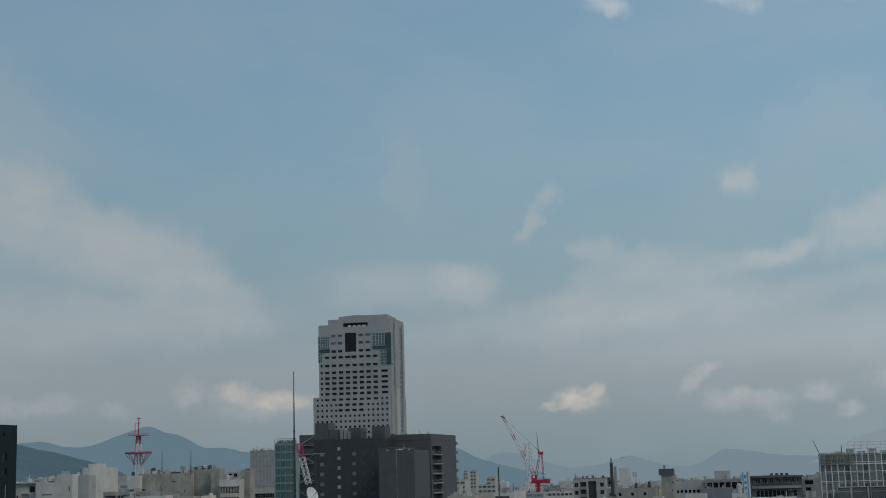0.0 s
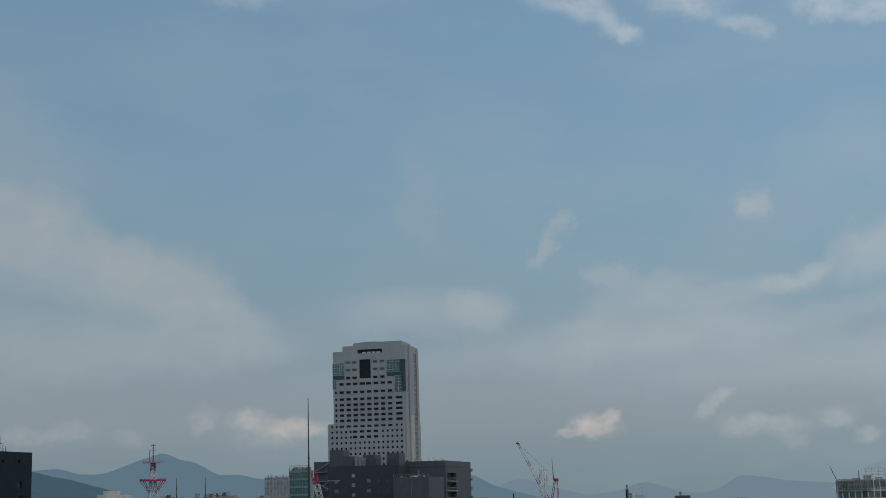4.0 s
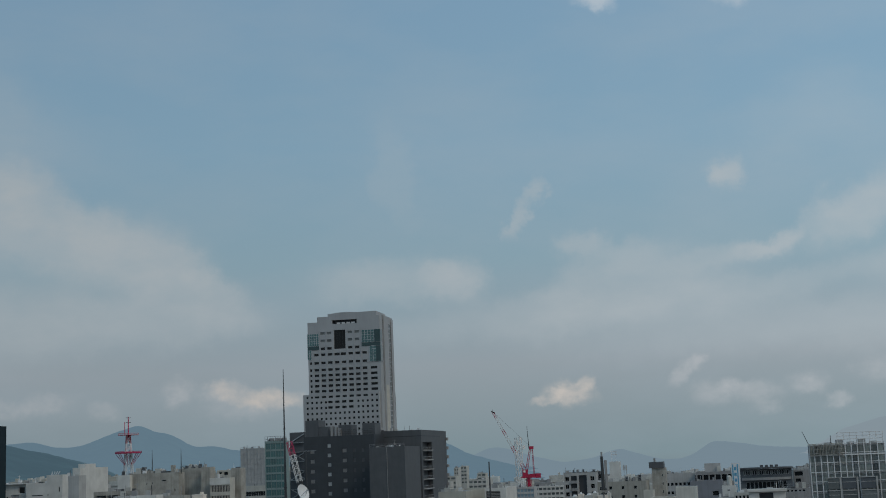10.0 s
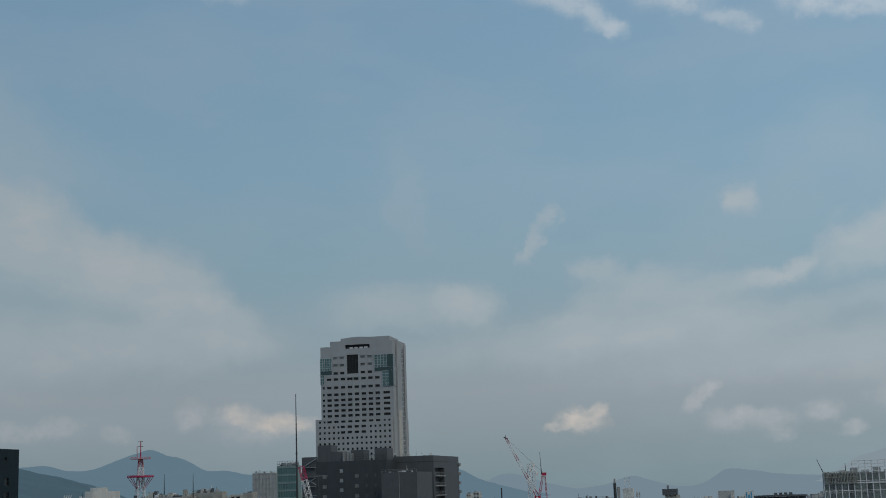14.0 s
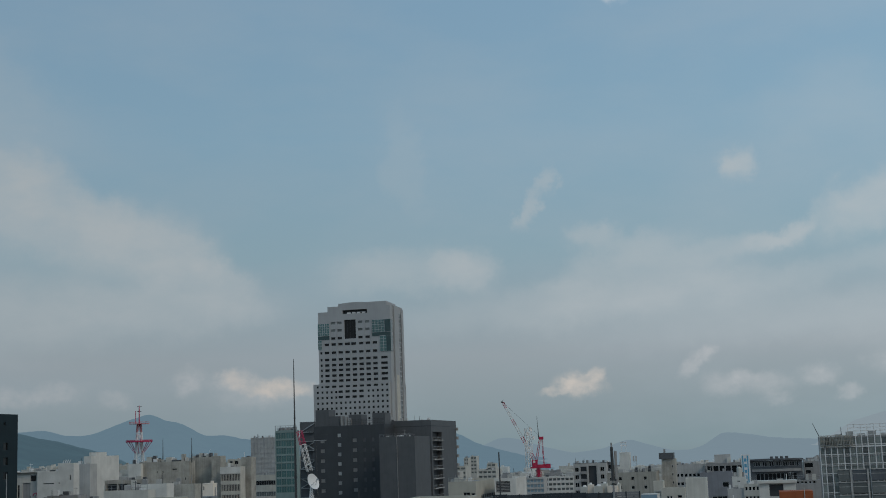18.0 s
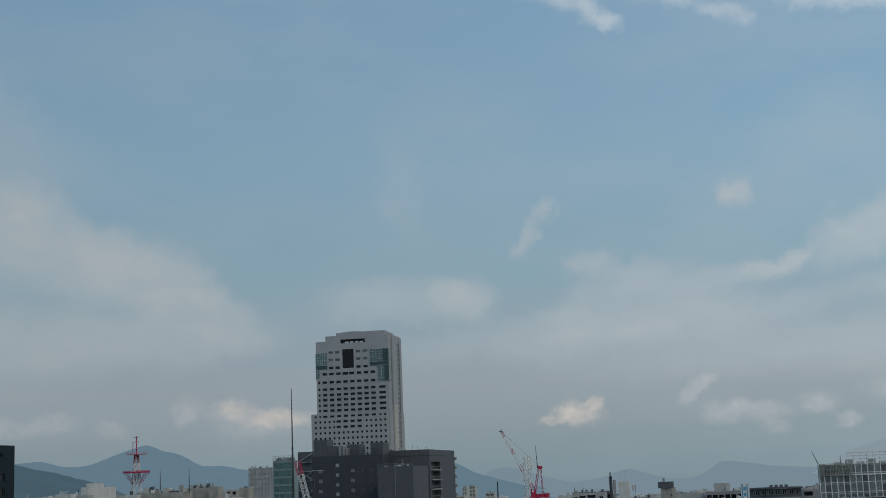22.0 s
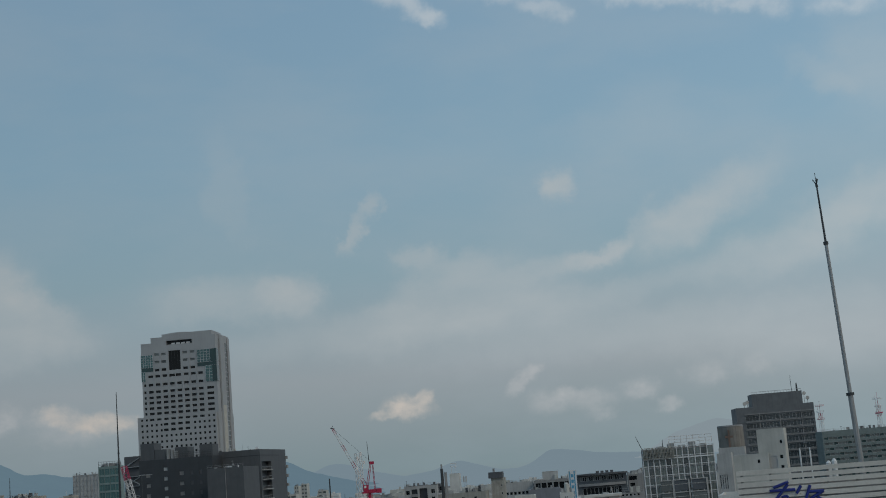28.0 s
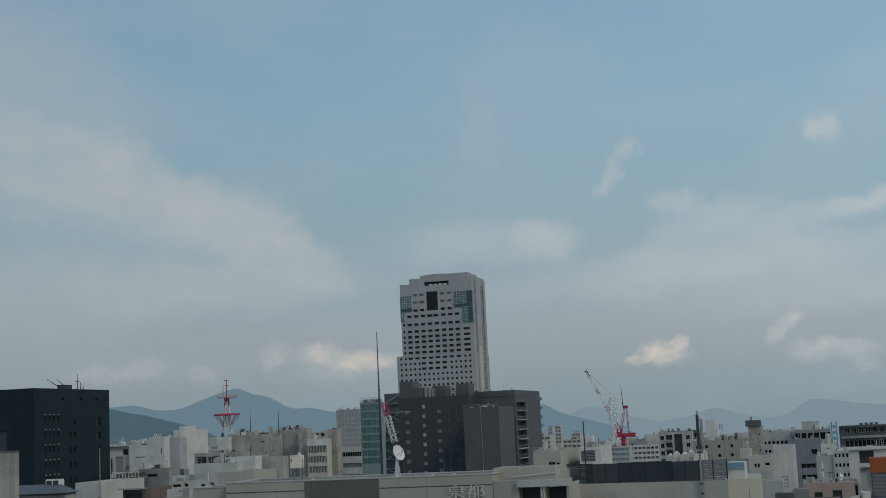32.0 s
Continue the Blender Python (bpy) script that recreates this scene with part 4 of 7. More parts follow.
for k in range(3):
    add_box(stb, "landing", mid_grey, -0.1, -0.45, 32.05 - 2.3 * k, 2.5, -0.003, 32.2 - 2.3 * k)
    for x in (0.0, 0.8, 1.6, 2.4):
        add_box(stb, "rail_post", dark_steel, x - 0.03, -0.43, 32.2 - 2.3 * k, x + 0.03, -0.38, 33.1 - 2.3 * k)
    add_box(stb, "handrail", dark_steel, -0.1, -0.44, 33.1 - 2.3 * k, 2.5, -0.37, 33.15 - 2.3 * k)
for k in range(4):
    bm = bmesh.new()
    bar(bm, (0.2, -0.1, 32.3 - 2.3 * k), (2.3, -0.1, 33.3 - 2.3 * k), 0.1, 4)
    part("stair_string", bm, dark_steel, stb)
building("brown_block", "brown tiled windowless block", "building", -45.2, 198.27, Y, 1.0, 6.7, 32.6, brown, parapet=0.2)
building("cream_flats", "cream rendered block beside the flats", "building", -41.2, 174.48, Y, 2.9, 2, 31.15, pink_beige, {"front": [(0.4, 1.0, 0.5, 1.2), (1.5, 2.5, 0.4, 1.3, pale_glass), (0.6, 1.4, 2.4, 3.2), (2.0, 2.7, 2.3, 3.2)]}, recess=0.1, parapet=0.3)
building("pink_cream_flats", "pinkish cream flats with small upright windows", "building", -38.4, 177.75, -8, 5.4, 4, 31.9, pink_beige,
         {"front": [(0.55, 0.95, 1.35, 1.95), (1.55, 2.0, 1.15, 2.1), (2.3, 2.65, 1.25, 2.0), (2.85, 3.15, 1.1, 1.75), (3.8, 4.15, 0.7, 1.85), (0.4, 1.2, 3.05, 3.9), (1.7, 2.6, 3.0, 3.9), (3.5, 4.3, 2.7, 3.6)]}, recess=0.15, parapet=0.4)
building("white_office", "small white office with strip windows", "building", -55.6, 269.15, Y, 5.4, 4, 32.2, white,
         {"front": [(0.6, 2.6, 0.9, 1.7), (3.2, 4.0, 0.8, 1.7), (0.8, 4.2, 3.6, 4.4)]}, parapet=0.4)
building("low_white_house", "low white house with small dark windows", "building", -45.3, 216.63, Y, 9.6, 3, 32.8, offwhite,
         {"front": [(0.6, 2.1, 0.5, 1.0), (2.7, 3.4, 0.4, 1.0), (5.6, 6.4, 0.6, 1.1), (7.2, 8.0, 0.4, 1.0, pale_glass), (1.8, 2.0, 1.5, 1.8), (2.1, 2.3, 1.5, 1.8), (2.4, 2.6, 1.5, 1.8), (2.4, 2.9, 2.3, 3.2)]}, parapet=0.3)
wsh = building("white_workshop", "low white building with a shaded veranda", "building", -89.3, 347.16, Y, 10.5, 3, 38.0, offwhite,
               {"front": [(5.4, 7.0, 0.7, 2.3), (7.6, 9.2, 0.7, 2.0), (1.8, 2.4, 3.0, 7.0), (3.2, 5.4, 2.6, 6.8, mid_grey)]}, parapet=0.3, roof=roof_light)
add_box(wsh, "eave", white, 0, -0.8, 38.0, 10.5, 3, 38.25)
bm = bmesh.new()
rings = []
for k in range(12):
    a = math.pi * (0.3 + k * 0.11)
    c = Vector((7.0 + 0.6 * math.sin(a), -0.4, 32.0 - 0.8 * math.cos(a)))
    out = Vector((math.sin(a), 0, -math.cos(a)))
    rings.append([bm.verts.new(c + (out * math.cos(f) + Vector((0, 1, 0)) * math.sin(f)) * 0.12) for f in (0, 1.05, 2.09, 3.14, 4.19, 5.24)])
for r, s in zip(rings, rings[1:]):
    for m in range(6):
        bm.faces.new((r[m], r[(m + 1) % 6], s[(m + 1) % 6], s[m]))
bm.faces.new(rings[0][::-1])
bm.faces.new(rings[-1])
part("red_hose", bm, red_steel, wsh)
wb = building("white_block", "plain white rendered block", "building", -81.9, 343.42, Y, 10.0, 3, 38.1, white,
              {"front": [(1.6, 4.6, 2.9, 3.2), (5.9, 6.2, 2.8, 3.2), (8.9, 9.3, 1.0, 2.3)]}, parapet=0.3)
add_box(wb, "roof_housing", white, 5.6, 0.1, 37.8, 9.95, 2.9, 40.0)
bm = bmesh.new()
for k in range(4):
    bar(bm, (6.5 + k * 0.55, 1.0, 40.0), (6.8 + k * 0.65, 1.0, 40.8), 0.1, 5)
part("roof_pipes", bm, white_steel, wb)
building("grey_slab", "pale violet-grey windowless slab", "building", -75.6, 356.82, Y, 4.5, 4, 39.6, pale_grey, parapet=0.3)
wc = building("white_tall_block", "tall white rendered windowless block", "building", -74.5, 363.34, Y, 2.2, 16.1, 41.6, white, {"front": [(0.4, 1.8, 2.0, 2.3)]}, parapet=0.4)
add_box(wc, "stair_head", white, 0.1, 3.0, 41.3, 2.1, 9.0, 42.6)
building("grey_deck", "low grey building with a plain parapet", "building", -68.6, 296.56, Y, 7.3, 4, 33.1, mid_grey, {"front": [(1.8, 4.5, 1.2, 1.8)]}, parapet=0.9)
gp = building("fenced_roof", "low roof with a pale railing", "building", -72.8, 288.84, Y, 6.6, 4, 31.6, dark_grey, parapet=0.2)
for k in range(9):
    add_box(gp, "fence_post", white_steel, 0.1 + k * 0.78, 0.2, 31.6, 0.2 + k * 0.78, 0.3, 32.8)
add_box(gp, "fence_rail", white_steel, 0.1, 0.18, 32.7, 6.5, 0.32, 32.85)
pots = thing("roof_planter", "row of green shrubs in grey tubs on a low roof", "planter", pose(-69.2, 288.2, 31.4, 0, 0, Y))
rng = random.Random(9)
for k in range(5):
    add_box(pots, "tub", grey, k * 0.9, 0, 0, k * 0.9 + 0.7, 0.6, 0.4)
    bm = bmesh.new()
    for _ in range(70):
        c = Vector((k * 0.9 + 0.35 + rng.gauss(0, 0.22), 0.3 + rng.gauss(0, 0.2), 0.45 + abs(rng.gauss(0, 0.4))))
        d1 = Vector((rng.uniform(-1, 1), rng.uniform(-1, 1), rng.uniform(0.1, 1))).normalized()
        d2 = d1.cross(Vector((0.3, 0.5, 0.8))).normalized()
        bm.faces.new([bm.verts.new(c + p) for p in (d2 * 0.07, d1 * 0.28, -d2 * 0.07, -d1 * 0.06)])
    part("foliage", bm, leaf, pots)
building("parking_deck", "open concrete parking deck", "building", -62.6, 329.77, Y, 9.8, 4, 35.5, concrete,
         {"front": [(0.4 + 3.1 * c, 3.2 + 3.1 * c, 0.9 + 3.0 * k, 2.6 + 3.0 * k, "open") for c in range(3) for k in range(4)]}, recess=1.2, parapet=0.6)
building("plant_room", "white plant room below the radio tower", "building", -67.3, 390.15, Y, 3.8, 4, 39.1, white, parapet=0.4)
building("low_roof", "low grey roof below the concrete wall", "building", -34.0, 110.97, Y, 4.0, 1.6, 32.6, concrete, parapet=0)
building("low_roof", "low pale roof beside the beige block", "building", -39.2, 155.65, Y, 3.0, 1.6, 29.8, offwhite, parapet=0)
satellite_dish("roof_dish", "small white rooftop satellite dish", -31.3, 111.33, 32.6, 0.55, -25, 25)
satellite_dish("roof_dish", "small white rooftop satellite dish", -37.7, 156.25, 29.8, 0.75, -25, 25)

# ---- concrete block, louvred office ----
c1 = building("concrete_office", "large weathered concrete building with few openings", "building", -64.0, 390.87, Y, 15.1, 4, 39.4, concrete,
              {"front": [(5.0, 5.3, 2.6, 3.3), (6.8, 7.1, 2.5, 3.2), (9.8, 11.2, 2.0, 2.4), (13.6, 14.0, 4.6, 5.4)]}, parapet=0.4)
for k, (x, w, h) in enumerate(((1.4, 1.6, 1.9), (3.4, 0.6, 2.2), (4.4, 1.2, 1.2), (6.0, 0.7, 1.0), (7.4, 1.4, 1.6), (9.2, 2.2, 0.8), (12.2, 0.8, 2.4), (13.3, 0.5, 1.4))):
    add_box(c1, "roof_unit", (offwhite, dark_grey, concrete, offwhite)[k % 4], x, 1, 38.9, x + w, 2.6, 39.0 + h)
for x in (6.7, 15.6):
    pole("roof_mast", "thin dark lightning mast on the concrete roof", "mast", -64.0 + x * 0.960, 390.87 - x * 0.281 + 1.6, 38.9, 46.0, 0.16, 0.05, dark_steel, group="roof masts")
cc = building("concrete_core", "bare concrete core rising above the roofs", "building", -50.8, 396.18, Y, 7.0, 4, 40.3, concrete, parapet=0.4)
for k in range(6):
    add_box(cc, "roof_unit", dark_grey if k % 2 else offwhite, 0.6 + k * 1.05, 1, 39.8, 1.3 + k * 1.05, 2, 40.7 + 0.4 * (k % 3))
building("concrete_pier", "upright concrete wall pier", "building", -43.5, 388.94, Y, 2.7, 4, 40.5, concrete, parapet=0.3, group="concrete piers")
building("concrete_pier", "upright concrete wall pier", "building", -35.1, 390.15, Y, 2.9, 4, 39.9, concrete, parapet=0.3, group="concrete piers")
building("roof_hut", "cream hut on a far roof", "building", -40.0, 399.08, Y, 4.6, 3, 39.4, cream, {"front": [(0.6, 1.6, 0.5, 1.5), (2.2, 3.4, 0.5, 1.5)]}, parapet=0.2)
lo = building("louvred_office", "cream office with upright louvres in each window band", "building", -40.6, 385.68, Y, 5.9, 4, 37.3, cream,
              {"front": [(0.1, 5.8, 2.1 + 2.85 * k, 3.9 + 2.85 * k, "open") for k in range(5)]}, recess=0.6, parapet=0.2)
for k in range(5):
    for j in range(12):
        add_box(lo, "louvre", offwhite, 0.25 + j * 0.47, 0.08, 37.3 - 3.88 - 2.85 * k, 0.37 + j * 0.47, 0.4, 37.3 - 2.12 - 2.85 * k)
add_box(lo, "white_fascia", white, -0.1, -0.12, 35.4, 6.0, -0.003, 37.3)

# ---- white buildings behind the near roof ----
building("white_box_building", "plain white box of a building", "building", -41.3, 236.31, Y, 7.7, 3, 35.9, white, {"front": [(1.3, 3.0, 0.7, 1.6, pale_grey)]}, recess=0.1, parapet=0.3)
building("grey_box_building", "grey concrete box with faint panel joints", "building", -37.0, 255.75, Y, 5.6, 3, 35.3, concrete, parapet=0.3)
building("white_terrace", "low white building stepping down", "building", -43.7, 229.43, Y, 8.0, 3, 35.1, offwhite, {"front": [(0.4, 3.0, 2.2, 2.35)]}, recess=0.1, parapet=0.4)

# ---- near beige building ----
NX, NY, NZ = -15.8, 94.67, 36.5


def near_building():
    W, D = 19.4, 5.5
    win = [(11.76, 13.32, 2.13, 3.75), (15.16, 16.72, 2.1, 3.72), (2.5, 3.98, 2.33, 4.2)]
    root = building("beige_office", "beige panel-clad building with white-framed windows", "building", NX, NY, Y, W, D, NZ, beige, {"front": win},
                    recess=0.18, parapet=0.45, panes=2, cap=pale_grey, roof=roof_light, frame_mat=alu)
    # wall panels, edges fitted to the camera's view, set 2 cm proud with open joints
    edges = [0.0, 3.87, 5.95, 8.0, 11.42, 14.78, 17.1, W]
    courses = [0.02, 0.66, 2.28, 4.6, 7.0]
    for i in range(len(edges) - 1):
        a, b = edges[i], edges[i + 1]
        dark = 5.9 <= a < 11.0
        rows = [0.02, 7.0] if dark else courses
        for k in range(len(rows) - 1):
            za, zb = NZ - rows[k + 1] + 0.015, NZ - rows[k] - 0.015
            # leave the window openings clear
            pieces = [(a + 0.012, b - 0.012, za, zb)]
            for (u0, u1, t0, t1) in [(u0 - 0.32, u1 + 0.32, t0 - 0.3, t1 + 0.3) for u0, u1, t0, t1 in win[:2]] + [win[2]]:
                w0, w1 = NZ - t1, NZ - t0
                nxt = []
                for p in pieces:
                    if p[1] <= u0 or p[0] >= u1 or p[3] <= w0 or p[2] >= w1:
                        nxt.append(p)
                        continue
                    if p[0] < u0:
                        nxt.append((p[0], u0, p[2], p[3]))
                    if p[1] > u1:
                        nxt.append((u1, p[1], p[2], p[3]))
                    m0, m1 = max(p[0], u0), min(p[1], u1)
                    if p[2] < w0:
                        nxt.append((m0, m1, p[2], w0))
                    if p[3] > w1:
                        nxt.append((m0, m1, w1, p[3]))
                pieces = nxt
            for p in pieces:
                add_box(root, "panel", olive_grey if dark else beige, p[0], -0.024, p[2], p[1], -0.001, p[3])
    for u0, u1, t in ((0, 5.93, 0.66), (0, 2.48, 2.28), (4.0, 5.93, 2.28), (11.44, W, 0.66), (13.75, 14.8, 2.2), (17.15, W, 2.2), (11.44, 11.42 + 0.02, 2.2)):
        if u1 - u0 > 0.1:
            add_box(root, "joint", charcoal, u0, -0.034, NZ - t - 0.035, u1, -0.0255, NZ - t + 0.03)
    for u in (3.87, 14.78, 17.1):
        add_box(root, "joint", grey, u - 0.02, -0.033, NZ - 7, u + 0.02, -0.0255, NZ - 0.7)
    for u0, u1, t0, t1 in win:
        for t in (1.15, 1.3):
            add_box(root, "window_rail", alu, u0, 0.02, NZ - t0 - t - 0.03, u1, 0.05, NZ - t0 - t)
    for u0, u1, t0, t1 in win[:2]:
        bm = bmesh.new()
        f = 0.32
        for q in ((u0 - f, NZ - t0, u1 + f, NZ - t0 + 0.3), (u0 - f, NZ - t1 - 0.3, u1 + f, NZ - t1), (u0 - f, NZ - t1, u0, NZ - t0), (u1, NZ - t1, u1 + f, NZ - t0)):
            box(bm, q[0], -0.07, q[1], q[2], 0.02, q[3])
        part("window_surround", bm, offwhite, root)
    add_box(root, "door_hood", olive_grey, 6.0, -0.22, NZ - 1.84, 8.0, -0.026, NZ - 1.74)
    d = add_box(root, "door", olive_grey, 6.1, -0.06, NZ - 6, 7.9, -0.025, NZ - 1.85)
    f = add_box(d, "door_window", glass, 6.3, -0.08, NZ - 3.2, 6.62, -0.062, NZ - 2.55)
    for q in ((6.24, NZ - 3.26, 6.68, NZ - 3.2), (6.24, NZ - 2.55, 6.68, NZ - 2.49), (6.24, NZ - 3.2, 6.3, NZ - 2.55), (6.62, NZ - 3.2, 6.68, NZ - 2.55)):
        add_box(d, "door_window_frame", offwhite, q[0], -0.1, q[1], q[2], -0.061, q[3])
    for u, z in ((6.05, 1.15), (9.5, 2.15), (4.5, 2.3), (17.3, 2.2)):
        add_box(root, "wall_lamp", offwhite, u, -0.2, NZ - z - 0.2, u + 0.17, -0.025, NZ - z)
    # sign of two raised metal characters
    sg = thing("wall_sign", "raised pale metal characters on the beige wall", "sign", pose(NX, NY, 0, 0, 0, Y) @ pose(16.2, 0, NZ - 1.37))
    for k, sign in enumerate("\u6cc9\u90fd"):
        text = bpy.data.curves.new("text", "FONT")
        text.body, text.size, text.extrude, text.resolution_u = sign, 1.0, 0.055, 4
        holder = bpy.data.objects.new("text", text)
        mesh = bpy.data.meshes.new_from_object(holder)
        bpy.data.objects.remove(holder)
        bm = bmesh.new()
        bm.from_mesh(mesh)
        bpy.data.meshes.remove(mesh)
        lo = [min(v.co[a] for v in bm.verts) for a in range(3)]
        hi = [max(v.co[a] for v in bm.verts) for a in range(3)]
        for v in bm.verts:
            fx, fz, fy = [(v.co[a] - lo[a]) / (hi[a] - lo[a]) for a in range(3)]
            v.co = (0.03 + 1.34 * k + 1.28 * fx, -0.03 - 0.11 * fy, -0.13 + 0.85 * fz)
        part("character", bm, white_plaster, sg)
    # ribbed wall and recessed balcony to the right
    RZ = NZ - 0.43
    rb = building("ribbed_wing", "ribbed beige wing with a recessed balcony", "building", NX + 19.43 * 0.960, NY - 19.43 * 0.281, Y, 5.1, 1.2, RZ, beige,
                  {"front": [(1.72, 3.16, 0.5, 7, "open"), (3.56, 4.92, 0.45, 7, "open")]}, recess=1.1, parapet=0.2)
    add_box(rb, "side_wall", beige_light, 4.2, 1.203, 18, 5.1, 4.8, 35.47)
    for k in range(13):
        add_box(rb, "rib", beige, 0.04 + k * 0.124, -0.02, 26, 0.10 + k * 0.124, 0, RZ - 0.04)
    add_box(rb, "balcony_beam", pale_grey, 1.66, -0.3, RZ - 0.46, 5.1, -0.003, RZ - 0.02)
    for x in (3.28, 3.44):
        bm = bmesh.new()
        bar(bm, (x, -0.1, 26), (x, -0.1, RZ - 0.46), 0.06, 8)
        part("pipe", bm, pale_grey, rb)
    for x0, x1, t in ((1.76, 3.12, 2.45), (3.6, 4.9, 2.2)):
        add_box(rb, "balcony_glass", frost_glass, x0, -0.06, RZ - t - 1.6, x1, -0.03, RZ - t)
        add_box(rb, "handrail", alu, x0, -0.1, RZ - t, x1, 0.0, RZ - t + 0.06)
    bm = bmesh.new()
    bar(bm, (3.9, -0.15, RZ - 0.5), (4.8, -0.15, RZ - 0.42), 0.03, 6)
    part("clothes_pole", bm, alu, rb)
    rp = building("roof_stair_house", "light beige stair house on the near roof", "building", NX + 19.0 * 0.960 + 0.5, NY - 19.0 * 0.281 + 2.0, Y, 4.3, 3, NZ + 0.32, beige_light, parapet=0.1)
    bm = bmesh.new()
    bar(bm, (1.6, -1.0, NZ - 0.3), (4.6, -1.0, NZ - 0.1), 0.09, 8)
    part("roof_pipe", bm, beige, rp)
    return root


near_building()
pen = building("roof_penthouse", "pale beige plant room behind the near roof", "building", -18.4, 106.37, Y, 3.1, 4.5, 37.0, beige_light, parapet=0.12)
wg = building("glass_block_wing", "lower beige wing with a glass-block wall", "building", -18.4, 96.17, Y, 2.55, 3, 36.2, beige, parapet=0.3, cap=pale_grey)
gw = add_box(wg, "glass_block_wall", block_glass, 0.5, -0.03, 33.95, 2.2, -0.003, 35.25)
for k in range(5):
    add_box(gw, "joint", pale_grey, 0.5, -0.045, 33.95 + k * 0.31, 2.2, -0.032, 33.98 + k * 0.31)
# charcoal plate on the flat wall paints the shade of a recess
add_box(wg, "dark_recess", charcoal, 1.7, -0.05, 34.75, 2.35, -0.034, 35.3)

# right-hand beige building with roof screen
AX, AY, AZ, AT = 8.2, 91.84, 35.47, -21
rbld = building("beige_annex", "light beige rendered annex with a slot window", "building", AX, AY, AT, 10.67, 8, AZ, beige_light,
                {"front": [(1.0, 3.58, 1.78, 3.2, "open"), (6.27, 6.59, 1.76, 3.1)]}, recess=0.8, parapet=0.12, roof=roof_light)
add_box(rbld, "slot_rail", pale_grey, 1.0, 0.1, AZ - 2.76, 3.58, 0.18, AZ - 2.68)
for x, t0, t1 in ((5.31, 1.69, 2.56), (4.9, 2.85, 3.6)):
    bm = bmesh.new()
    bar(bm, (x, -0.06, AZ - t1), (x, -0.06, AZ - t0), 0.03, 6)
    part("conduit", bm, dark_grey, rbld)
# the wall turns away at a blunt corner
bm = bmesh.new()
turn = [(10.67, 0.0), (12.57, 2.32), (11.7, 8.0), (10.67, 8.0)]
low, high = [[bm.verts.new((x, y, z)) for x, y in turn] for z in (18.0, AZ)]
for i in range(4):
    j = (i + 1) % 4
    bm.faces.new((low[i], low[j], high[j], high[i]))
bm.faces.new(high)
bm.faces.new(low[::-1])
part("corner_wall", bm, beige_light, rbld)
add_box(rbld, "end_wall", beige_light, -1.0, 0, 18, -0.003, 7, AZ)
bm = bmesh.new()
for p, q in (((11.85, 1.38, AZ - 0.7), (11.85, 1.38, AZ - 2.3)), ((11.85, 1.38, AZ - 2.3), (11.6, 1.08, AZ - 2.3))):
    bar(bm, p, q, 0.04, 6)
part("wall_pipe", bm, pale_grey, rbld)
for x in (3.9, 7.6):
    add_box(rbld, "panel_joint", concrete, x, -0.012, AZ - 8, x + 0.03, -0.003, AZ - 0.02)
add_box(rbld, "panel_joint", concrete, 0.95, -0.012, AZ - 0.5, 3.7, -0.003, AZ - 0.47)
fs = thing("faded_sign", "faint stained traces of removed wall lettering", "sign", pose(AX, AY, 0, 0, 0, AT) @ pose(1.1, 0, AZ - 1.12))
for x, w in ((0.0, 0.45), (0.72, 0.12), (1.0, 0.4), (1.5, 0.3), (1.85, 0.25)):
    add_box(fs, "letter_bar", beige, x, -0.012, 0, x + w, -0.003, 0.45)


def roof_screen():
    """Dark slatted screen round the plant on the annex roof."""
    root = thing("roof_screen", "dark slatted metal screen round rooftop plant", "screen", pose(AX, AY, AZ - 0.12, 0, 0, AT) @ pose(0.4, 1.0, 0))
    n = 10
    for k in range(n + 2):
        add_box(root, "post", louvre, k * 0.92 - 0.03, 0, 0, k * 0.92 + 0.03, 0.08, 1.45)
    for k in range(n + 1):
        grey_bay = k > 8
        # slat highlights of bays 1, 2, 7 and 8 are painted as lighter metal
        light = k in (1, 2, 7, 8) or grey_bay
        for j in range(9):
            z = 0.02 + j * 0.16
            add_box(root, "slat", slat_grey if grey_bay else slat_highlit if light else louvre, k * 0.92 + 0.04, 0.02, z, k * 0.92 + 0.88, 0.06, z + (0.135 if grey_bay else 0.1 if light else 0.145))
    add_box(root, "backing", charcoal, 0, 1.6, 0, 8.3, 1.7, 1.3)
    bx = add_box(root, "white_plant_box", white, 10.13, 0.5, 0, 11.2, 1.7, 1.22)
    add_box(bx, "blue_stripe", sky_grey, 10.13, 0.47, 0.72, 11.2, 0.497, 1.18)


roof_screen()
for k, (w, h) in enumerate(((0.5, 1.75), (0.34, 1.9), (0.62, 1.8), (0.4, 1.95), (0.7, 1.78), (0.36, 1.9))):
    v = thing("rooftop_unit", "pale rooftop plant casing behind the screen", "air conditioner", pose(AX, AY, AZ - 0.12, 0, 0, AT) @ pose(6.1 + k * 0.47, 3.0 + 0.2 * (k % 2), 0), "rooftop casings")
    add_box(v, "casing", tank_cream if k % 3 == 1 else offwhite, 0, 0, 0, w, 0.6, h)
    bm = bmesh.new()
    bar(bm, (w / 2, 0.3, h), (w / 2, 0.3, h + 0.12), w * 0.3, 10, w * 0.18)
    part("fan_cowl", bm, white_steel, v)
am = pose(AX, AY, 0, 0, 0, AT) @ Vector((9.0, -0.18, 0))
mst = pole("annex_mast", "grey steel mast strapped to the annex wall", "mast", am.x, am.y, AZ - 2.7, AZ + 4.6, 0.09, 0.06, steel)
